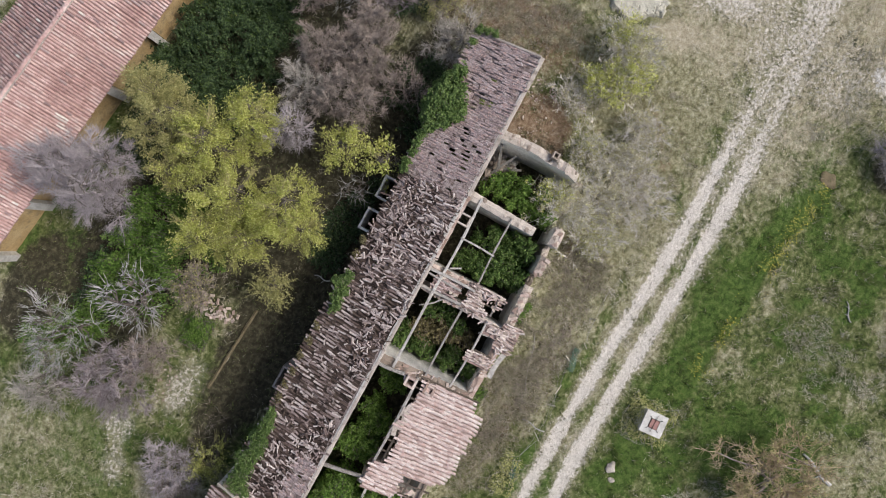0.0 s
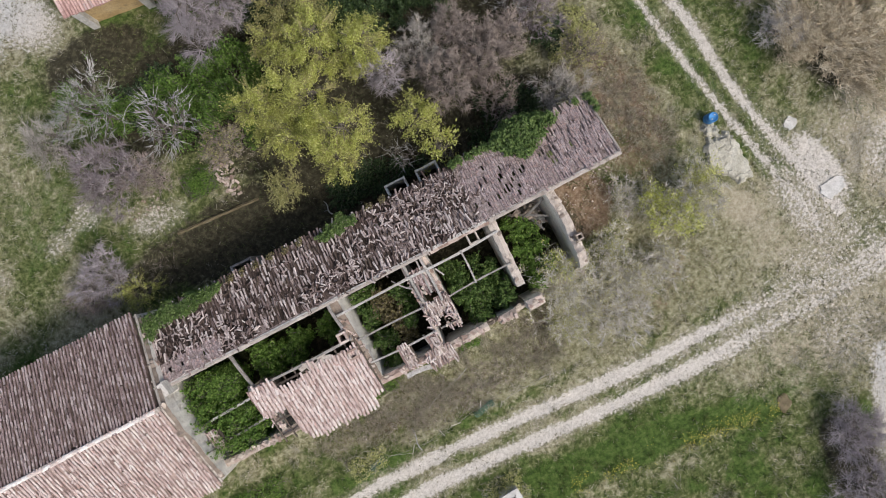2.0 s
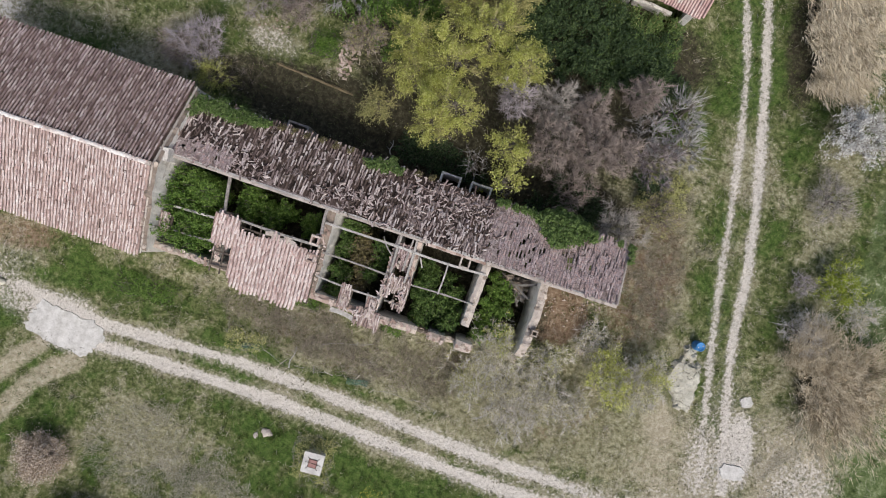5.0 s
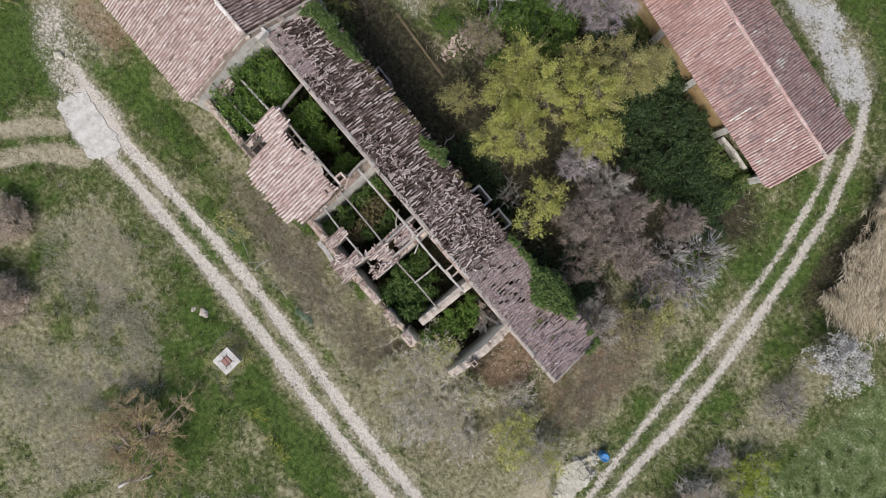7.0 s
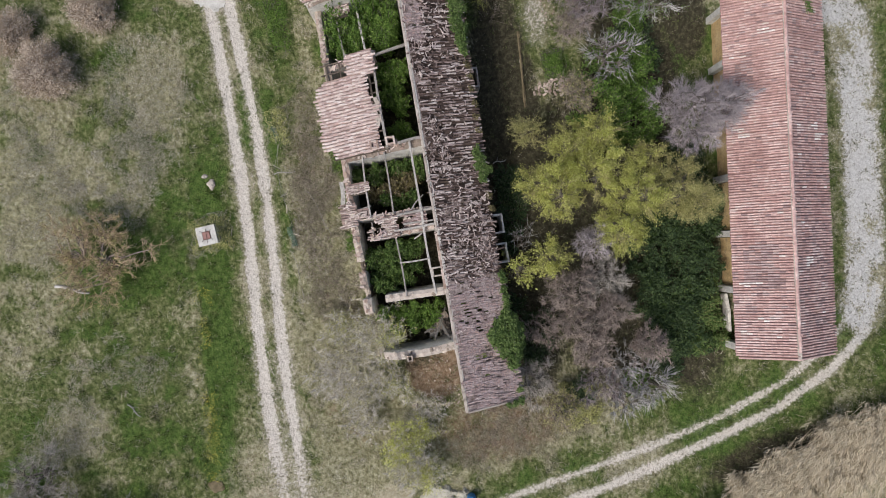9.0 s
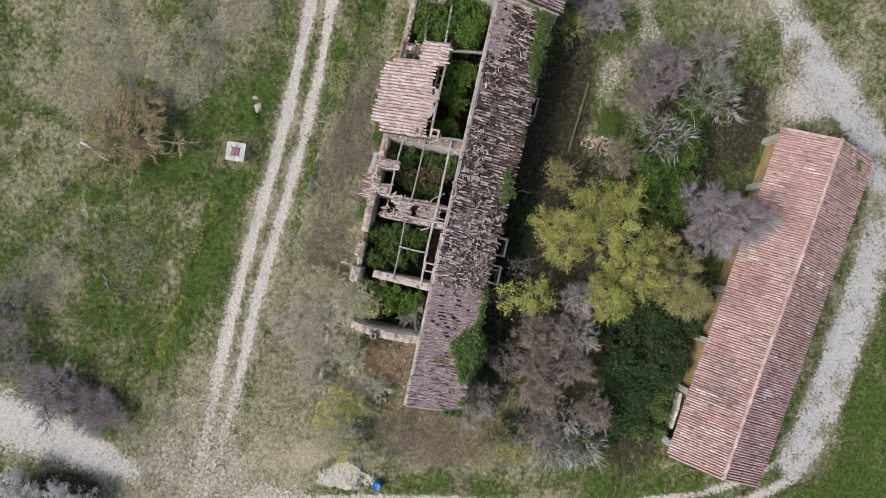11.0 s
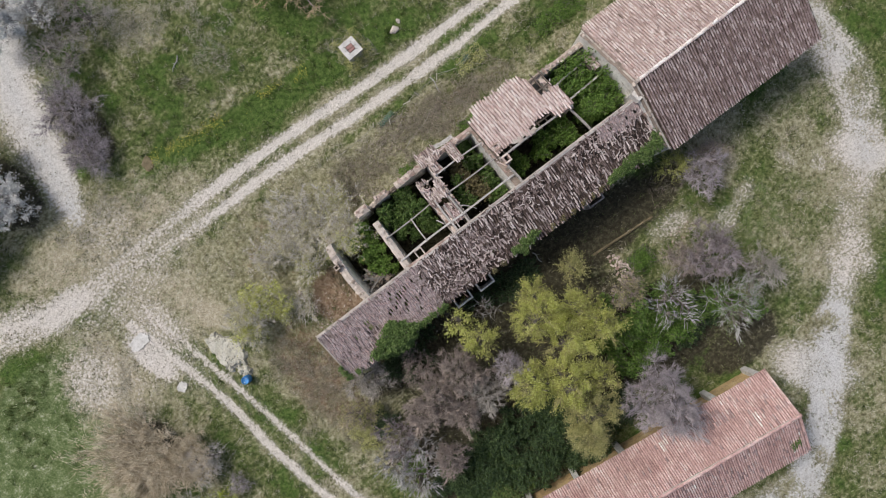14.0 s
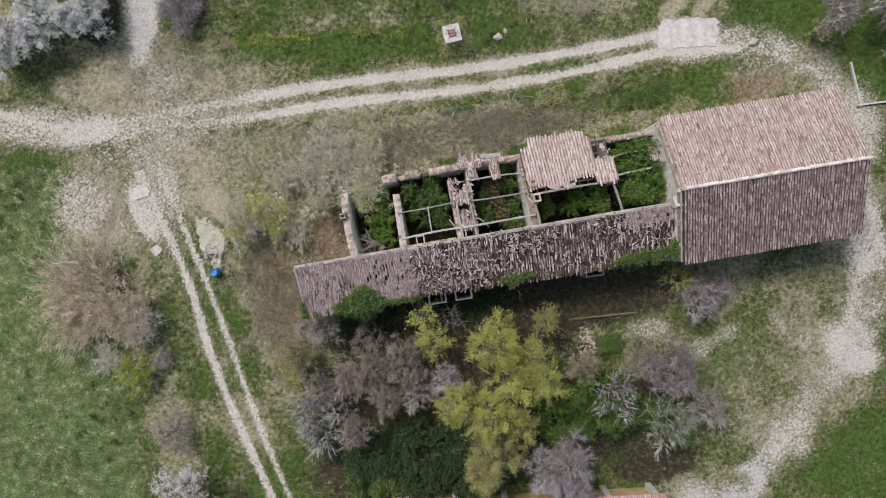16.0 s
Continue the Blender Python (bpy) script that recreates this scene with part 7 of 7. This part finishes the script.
for k, (x0, x1, y0, y1, hh, lm) in enumerate(((-9.0, -4.9, 10.0, 15.4, 4.2, LEAF_GREEN), (-10.8, -7.2, 11.8, 15.6, 3.2, LEAF_GREEN), (-12.4, -9.6, 14.0, 16.6, 1.6, LEAF_DARK), (9.9, 11.3, 10.2, 11.7, 2.2, LEAF_GREEN), (9.9, 12.4, 6.0, 8.6, 1.4, LEAF_DARK), (10.4, 12.8, 6.2, 8.2, 1.6, LEAF_BUD), (-15.4, -12.6, 14.2, 16.0, 1.4, LEAF_GREEN), (-12.2, -9.4, 13.0, 15.6, 2.0, LEAF_GREEN), (-16.0, -14.2, 16.0, 17.8, 1.4, LEAF_GREEN), (-4.6, -1.2, 15.6, 18.0, 1.2, LEAF_DARK), (4.2, 8.6, 4.0, 6.4, 0.9, LEAF_DARK), (-4.5, 1.5, 4.3, 6.0, 0.7, LEAF_DARK))):
    thicket("bramble_shrub", "green bramble thicket with tangled leaves", x0, x1, y0, y1, hh, 60 + k, lm, 520, 0.12, "bramble thickets", BARK, 0.7)
bramble("weed_patch", "lush patch of bright green nettles in the yard", -11.8, -9.9, 8.6, 10.2, 0.5, 70, LEAF_GREEN, 2600, 0.1, "green weeds", rim=0.3)

# brambles inside the roofless rooms
def room(label, spots, h, leafmat, per, seed, x_lim, y_lim=(-4.85, -0.25), stem=None, cane=9):
    lobes = [(x, y, r, h * (0.88 + 0.24 * math.sin(3.1 * x + 5.3 * y) ** 2)) for x, y, r in spots]
    clump("bramble_shrub", label, lobes, leafmat, per, 0.12, seed, "room brambles", stem=stem, x_lim=x_lim, y_lim=y_lim, cane=cane)


room("dense dark brambles filling a roofless room", ((-15.1, -1.1, 0.6), (-15.0, -2.1, 0.7), (-14.6, -0.9, 0.8), (-13.8, -1.1, 0.85), (-13.1, -1.4, 0.54), (-14.6, -2.0, 0.8), (-13.8, -2.1, 0.85), (-14.6, -3.2, 0.8), (-13.7, -3.1, 0.8), (-14.9, -4.1, 0.7), (-14.1, -4.3, 0.85), (-13.2, -4.2, 0.7), (-12.9, -3.2, 0.43), (-15.3, -1.5, 0.5), (-15.3, -0.7, 0.45), (-15.3, -2.6, 0.5), (-15.2, -3.5, 0.4)), 4.3, LEAF_GREEN, 1500, 81, (-15.45, -12.3), (-5.2, -0.25))
room("bright green brambles beside a surviving roof", ((-11.8, -1.0, 0.62), (-11.3, -0.7, 0.55), (-10.9, -1.2, 0.75), (-11.6, -1.7, 0.6), (-10.0, -1.3, 0.64), (-10.0, -2.0, 0.55), (-9.4, -1.1, 0.64), (-11.2, -1.9, 0.5)), 3.0, LEAF_GREEN, 1900, 82, (-11.95, -6.75))
room("small clump of brambles in a dark roofless room", ((-8.0, -1.2, 0.48), (-7.5, -1.6, 0.46), (-7.4, -0.75, 0.33), (-7.8, -1.9, 0.33)), 2.7, LEAF_GREEN, 1700, 87, (-11.95, -6.75))
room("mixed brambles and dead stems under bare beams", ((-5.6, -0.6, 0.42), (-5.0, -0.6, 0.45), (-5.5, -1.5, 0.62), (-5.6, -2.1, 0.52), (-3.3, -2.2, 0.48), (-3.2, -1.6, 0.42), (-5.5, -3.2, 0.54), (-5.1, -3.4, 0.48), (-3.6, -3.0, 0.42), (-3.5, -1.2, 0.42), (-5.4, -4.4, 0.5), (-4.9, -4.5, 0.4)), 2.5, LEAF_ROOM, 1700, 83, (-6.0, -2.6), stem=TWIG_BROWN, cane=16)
room("brownish brambles with dead stems under bare beams", ((-4.6, -1.2, 0.5), (-4.8, -1.9, 0.52), (-4.2, -1.9, 0.62), (-4.0, -3.6, 0.52), (-4.3, -2.6, 0.5)), 2.1, LEAF_WITHERED, 900, 88, (-6.0, -2.6), stem=TWIG_BROWN, cane=26)
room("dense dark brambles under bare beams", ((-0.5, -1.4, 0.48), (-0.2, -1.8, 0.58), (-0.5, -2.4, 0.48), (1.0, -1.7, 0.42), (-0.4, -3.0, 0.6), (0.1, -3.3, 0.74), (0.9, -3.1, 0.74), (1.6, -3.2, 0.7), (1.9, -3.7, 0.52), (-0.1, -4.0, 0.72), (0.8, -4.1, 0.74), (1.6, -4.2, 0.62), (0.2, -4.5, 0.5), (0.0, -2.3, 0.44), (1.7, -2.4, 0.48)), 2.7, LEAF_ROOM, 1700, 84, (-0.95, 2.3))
room("green brambles beside the leaning end wall", ((3.5, -0.8, 0.36), (3.8, -1.5, 0.52), (4.2, -1.1, 0.46), (4.6, -1.6, 0.46), (4.0, -2.5, 0.64), (4.6, -2.5, 0.54), (3.4, -2.3, 0.33), (3.8, -3.3, 0.64), (4.6, -3.6, 0.5), (3.6, -4.2, 0.5)), 2.6, LEAF_GREEN, 1600, 85, (2.9, 5.5))


# ivy and grass on the back roof
def roof_z(x, y):
    return 5.34 - 0.358 * y - 0.6 * np.clip(y - 3.45, 0, 2)


def ivy(label, spots, h, seed, per=2300, size=0.1, cane=5, mat=LEAF_IVY):
    clump("ivy_mat", label, [(x, y, r, h * (0.6 + 0.6 * r)) for x, y, r in spots], mat, per, size, seed, "ivy on the roof", "ivy", roof_z, low=0.1, cane=cane)


ivy("ivy mat spilling over the roof eave", ((-15.9, 2.7, 0.42), (-15.5, 3.1, 0.5), (-15.0, 3.2, 0.5), (-15.5, 2.6, 0.34), (-14.4, 3.2, 0.48), (-13.8, 3.15, 0.42), (-13.3, 3.05, 0.42), (-12.8, 3.15, 0.38), (-12.3, 3.2, 0.36), (-11.8, 3.2, 0.32), (-11.4, 3.3, 0.26), (-14.1, 3.55, 0.35), (-12.9, 3.5, 0.3)), 0.5, 91, cane=9)
ivy("grassy ivy tuft on the roof eave", ((-5.3, 3.05, 0.3), (-4.9, 3.15, 0.34), (-4.4, 3.15, 0.36), (-4.1, 3.4, 0.3), (-3.7, 3.15, 0.26), (-4.2, 3.75, 0.2)), 0.55, 92, cane=14)
ivy("thick mound of ivy on the roof corner", ((4.7, 3.2, 0.42), (5.2, 3.5, 0.5), (5.9, 3.6, 0.6), (6.7, 3.5, 0.6), (7.3, 3.3, 0.5), (7.7, 3.1, 0.32), (6.3, 2.9, 0.55), (5.6, 2.8, 0.55), (5.7, 2.25, 0.4), (6.2, 2.4, 0.36), (5.2, 2.6, 0.36), (6.9, 2.8, 0.36)), 0.75, 93, 2100, 0.13)
ivy("thin line of ivy along the eave", ((2.2, 3.35, 0.22), (2.6, 3.4, 0.24), (3.1, 3.35, 0.22), (3.6, 3.35, 0.24), (4.1, 3.35, 0.28)), 0.4, 94)
ivy("small ivy tuft at the roof end", ((9.95, 3.3, 0.22), (10.0, 2.9, 0.2), (10.0, 2.5, 0.18), (9.3, 3.3, 0.2)), 0.5, 95)
ivy("brown moss and dead grass along the eave", ((-10.6, 3.4, 0.22), (-9.9, 3.45, 0.18), (-9.1, 3.4, 0.22), (-8.3, 3.45, 0.2), (-7.4, 3.4, 0.24), (-6.6, 3.4, 0.2), (-2.6, 3.4, 0.2), (-1.8, 3.45, 0.2)), 0.3, 97, 1500, 0.08, 8, LEAF_WITHERED)
bramble("ivy_mat", "weeds growing on the red tiles", -11.4, -10.4, 24.4, 25.3, 0.2, 96, LEAF_IVY, 350, 0.09, "ivy on the roof", 3.45, "weeds", -0.5)


# hazy shrubs and dry brush in front of and beside the ruin
def brush(x, y, r, h, seed, label="pale grey-green brush with young leaves in dry grass", twig=TWIG_HAZE, n=1800, leafmat=LEAF_HAZE, nl=700, ls=0.11, group="dry brush", ln=0.5):
    tree("brush_shrub", label, "shrub", x, y, r, h, seed, twig, twig, leafmat, n, nl, ls, ln, 0.011, 8, 0.4, group, branch_r=0.25, tips=150, ragged=0.2, spread=0.5, leaf_ratio=0.4)


brush(4.6, -4.9, 1.9, 3.6, 102, "grey-green brush leaning over the broken wall", n=1700, nl=3200)
brush(4.9, -3.9, 1.1, 3.6, 99, "yellow-green brush leaning over the broken wall", n=700, nl=1500, leafmat=LEAF_YELLOW)
brush(6.3, -6.4, 2.2, 2.2, 101, n=2000, nl=2600)
brush(4.2, -7.0, 1.8, 1.7, 110, "yellow-green budding brush in dry grass", n=1300, nl=1700, leafmat=LEAF_BUD)
brush(8.6, -7.0, 1.9, 1.8, 103, n=1500, nl=1700)
brush(8.2, -4.8, 1.6, 1.8, 104, n=1200, nl=1200, leafmat=LEAF_BUD)
brush(6.9, -8.2, 1.9, 1.6, 105, n=1900, nl=1000)
brush(10.6, -6.6, 1.6, 1.3, 106, n=900, nl=900)
brush(13.5, -4.0, 2.0, 2.4, 107, "pale lilac-grey shrub with fresh yellow-green leaves", TWIG_HAZE, 2600, LEAF_HAZE, 3000)
brush(12.4, -4.6, 1.5, 2.5, 108, "yellow-green budding shrub in dry grass", TWIG_DRY, 700, LEAF_YELLOW, 2600, 0.13)
brush(11.6, -3.2, 1.0, 2.0, 175, "yellow-green budding shrub in dry grass", TWIG_DRY, 300, LEAF_YELLOW, 1200, 0.13)
brush(14.4, -3.4, 1.3, 2.1, 113, "yellow-green budding shrub in dry grass", TWIG_DRY, 500, LEAF_YELLOW, 1700, 0.12)
brush(10.4, -2.6, 1.4, 1.2, 109, n=800, nl=600)
bramble("weed_patch", "fresh green weeds along the front wall", -8.0, -5.9, -6.4, -5.4, 0.5, 141, LEAF_GREEN, 900, 0.09, "green weeds")
bramble("weed_patch", "fresh green weeds along the front wall", -2.2, -0.6, -6.3, -5.4, 0.4, 142, LEAF_GREEN, 600, 0.09, "green weeds")
bramble("weed_patch", "yellow-green weeds beside the track", -11.0, -8.4, -10.2, -8.6, 0.5, 143, LEAF_BUD, 1000, 0.09, "green weeds", stem=TWIG)
bramble("weed_patch", "dark green weeds near the barn", -18.5, -14.0, -9.2, -7.4, 0.4, 144, LEAF_GREEN, 2200, 0.09, "green weeds")
bramble("weed_patch", "olive weeds round the wellhead", -4.7, -1.9, -16.5, -13.4, 0.6, 145, LEAF_BUD, 3000, 0.08, "green weeds", stem=TWIG)


# cane, blossom and field-side shrubs
def canes(x, y, rx, ry, h, seed, n, label, lean=(0.3, 0.0), splay=0.4):
    rng = np.random.default_rng(seed)
    t = thing("cane_clump", label, "reeds", x, y, 0, group="dry cane clumps")
    a, q = rng.uniform(0, 2 * math.pi, n), np.sqrt(rng.uniform(0, 1, n))
    q = q * (1 + 0.15 * np.sin(3 * a + seed) + 0.1 * np.sin(7 * a))
    p = np.stack([x + rx * 0.75 * q * np.cos(a), y + ry * 0.75 * q * np.sin(a), np.full(n, -0.05)], 1)
    d = np.stack([splay * q * np.cos(a) + lean[0] + rng.normal(size=n) * 0.22, splay * q * np.sin(a) + lean[1] + rng.normal(size=n) * 0.22, np.ones(n)], 1)
    tip = p + d * (h * rng.uniform(0.35, 1.08, n))[:, None]
    tagged(part("stalk_stand", tubes(p, tip, 0.012, 0.005, 3), REED, t), kind="stuff")
    m = n * 6
    pk, s = rng.integers(0, n, m), rng.uniform(0.3, 1.02, (m, 1))
    lp = p[pk] * (1 - s) + tip[pk] * s
    out = d[pk] * 0.12 + rng.normal(size=(m, 3)) * 0.24 + np.array([lean[0], lean[1], 0.1]) * 0.9
    tagged(part("blade_spray", spikes(lp, lp + out, 0.014), REED, t), kind="stuff")
    m = n * 5
    pk = rng.integers(0, n, m)
    out = d[pk] * 0.1 + rng.normal(size=(m, 3)) * 0.2 + np.array([lean[0], lean[1], 0.0]) * 0.7
    top = tip[pk] + rng.normal(size=(m, 3)) * 0.12
    tagged(part("plume_spray", spikes(top, top + out, 0.018), PLUME, t), kind="stuff")


canes(25.8, -1.2, 1.8, 1.8, 2.4, 1, 620, "tall stand of dry tan cane", (0.1, -0.2), 0.9)
canes(26.4, 0.6, 1.5, 1.5, 2.0, 6, 380, "tall stand of dry tan cane", (0.15, 0.15), 0.9)
canes(23.6, 0.9, 1.4, 1.5, 1.6, 2, 450, "smaller clump of dry tan cane", (-0.1, 0.3))
canes(19.4, 18.0, 1.8, 1.6, 1.7, 3, 340, "wide stand of dry tan cane by the track", (0.3, -0.4))
canes(18.5, 20.8, 2.0, 2.6, 2.4, 4, 760, "wide stand of dry tan cane by the track", (0.3, -0.4))
canes(17.3, 24.2, 2.2, 3.0, 2.4, 5, 860, "wide stand of dry tan cane by the track", (0.3, -0.4))
canes(16.5, 28.2, 2.6, 3.0, 2.4, 7, 900, "wide stand of dry tan cane by the track", (0.3, -0.4))


def blossom(x, y, r, h, seed, label, mat=BLOSSOM, n=5000, twig=TWIG, nt=3500, size=0.12, stems=4):
    tree("blossom_tree", label, "tree", x, y, r, h, seed, BARK, twig, mat, nt, n, size, 0.5, 0.007, stems, 0.5, "blossoming trees", branch_r=0.5, tips=200, ragged=0.35)


blossom(21.4, 14.4, 2.0, 2.8, 151, "white-blossoming thorn shrub beside the field", n=5200)
blossom(22.4, -20.6, 1.8, 2.8, 152, "white-blossoming tree with grey twigs", n=11000)
blossom(25.6, -20.6, 2.4, 3.2, 153, "white-blossoming tree with grey twigs", n=17000)
blossom(28.2, -19.4, 2.0, 3.0, 154, "white-blossoming tree with grey twigs", n=13000)
blossom(22.5, -23.7, 2.3, 3.2, 155, "white-blossoming tree with grey twigs", n=17000)
blossom(14.9, -31.0, 2.4, 3.2, 159, "white-blossoming tree with grey twigs", n=17000)
blossom(12.4, -30.0, 1.4, 2.4, 160, "white-blossoming tree with grey twigs", n=3000)
def tan_dome(x, y, r, h, seed, n):
    """A dense rounded shrub whose stems all fan out from its base, tipped with faded blossom."""
    rng = np.random.default_rng(seed)
    t = thing("blossom_tree", "rounded shrub of fanning stems with faded tan blossom", "shrub", x, y, 0, group="blossoming trees")
    az, el = rng.uniform(0, 2 * math.pi, n), np.arcsin(rng.uniform(0.12, 1.0, n))
    k = rng.uniform(0.6, 1.0, n) * (1 + 0.12 * np.sin(3 * az + seed) + 0.1 * np.sin(7 * az + 4 * el))
    tip = np.stack([x + r * k * np.cos(el) * np.cos(az), y + r * k * np.cos(el) * np.sin(az), 0.1 + h * k * np.sin(el)], 1)
    foot = np.stack([x + 0.25 * r * rng.normal(size=n) * 0.5, y + 0.25 * r * rng.normal(size=n) * 0.5, np.zeros(n)], 1)
    tagged(part("stem_fan", tubes(foot[::4], tip[::4], 0.016, 0.006, 3), TWIG_BROWN, t), kind="stuff")
    m = n * 3
    pk, f = rng.integers(0, n, m), rng.uniform(0.6, 1.0, (m, 1))
    root = foot[pk] * (1 - f) + tip[pk] * f
    out = (tip - foot)[pk]
    out = out / np.linalg.norm(out, axis=1, keepdims=True) * 0.3 + rng.normal(size=(m, 3)) * 0.12
    tagged(part("twig_spray", spikes(root, root + out, 0.009), TWIG_OCHRE, t), kind="stuff")
    m = n * 5
    pk, f = rng.integers(0, n, m), rng.uniform(0.78, 1.1, (m, 1))
    p = foot[pk] * (1 - f) + tip[pk] * f + rng.normal(size=(m, 3)) * 0.09
    tagged(part("crown", leaves(p, 0.1, rng, 0.2, 0.5), BLOSSOM_TAN, t), kind="stuff")


tan_dome(-15.5, -23.7, 2.1, 2.6, 156, 2600)
tan_dome(-19.0, -19.9, 1.7, 2.2, 157, 1500)
tan_dome(-18.4, -25.6, 1.9, 2.2, 158, 1500)

bare(-2.9, -21.9, 3.3, 2.6, 161, "wide ochre-brown leafless tree with radiating branches", TWIG_OCHRE, 3400, 0.6, 6, "field-side trees", up=0.15, bark=TWIG_BROWN, tr=0.017, br=0.75, tips=340, leafmat=LEAF_OLIVE, nl=5000, ls=0.09, spread=0.5)
bare(15.1, -23.4, 2.2, 2.2, 162, "lilac-grey bare shrub beside the spur road", TWIG_LILAC, 3600, 0.6, 8, "field-side trees")
bare(13.4, -26.4, 2.0, 2.2, 163, "grey bare shrub beside the spur road", TWIG, 1600, 0.6, 8, "field-side trees")
bare(10.4, -28.0, 2.2, 2.4, 164, "dark grey bare shrub in the meadow", TWIG, 1400, 0.6, 8, "field-side trees")
bare(15.9, -20.2, 1.7, 1.5, 165, "grey bare shrub beside the spur road", TWIG_LILAC, 2600, 0.8, 8, "field-side trees")
bare(22.6, 2.2, 1.5, 1.6, 166, "pale lilac-grey bare shrub by the cane", TWIG_HAZE, 1500, 0.6, 8, "field-side trees")
bare(21.6, 4.9, 0.8, 0.9, 167, "grey bare shrub beside the field", TWIG_LILAC, 500, 0.4, 8, "field-side trees")
bare(21.6, 10.4, 1.6, 1.1, 168, "grey bare shrub beside the field", TWIG, 1000, 0.55, 8, "field-side trees")
brush(23.6, 5.4, 1.5, 1.8, 169, "lime-green leafing shrub beside the field", TWIG_HAZE, 400, LEAF_LIME, 4200, 0.12, "field-side trees")
brush(25.4, 4.2, 1.3, 1.4, 174, "pale grey-green hazy shrub beside the field", TWIG_HAZE, 900, LEAF_HAZE, 700, 0.1, "field-side trees")
bare(-30.4, -11.4, 1.5, 3.4, 170, "purple-grey bare tree with a pale stem", TWIG_PURPLE, 2200, 0.5, 3, "field-side trees", bark=TWIG_DRY, tr=0.013, tips=160)
bare(-29.6, -10.6, 0.8, 1.6, 171, "small yellow-green shrub under a bare tree", TWIG_OCHRE, 300, 0.4, 5, "field-side trees", leafmat=LEAF_BUD, nl=500, tips=60)
bare(-34.2, -11.8, 2.2, 4.2, 172, "dark purple-brown bare tree behind the kerb", TWIG_PURPLE, 3600, 0.5, 1, "field-side trees", bark=TWIG_DRY, tr=0.013, tips=220)
bare(-35.0, -8.6, 1.4, 2.6, 173, "purple-grey bare tree behind the kerb", TWIG_PURPLE, 1600, 0.5, 3, "field-side trees", bark=TWIG_DRY, tr=0.013, tips=140)
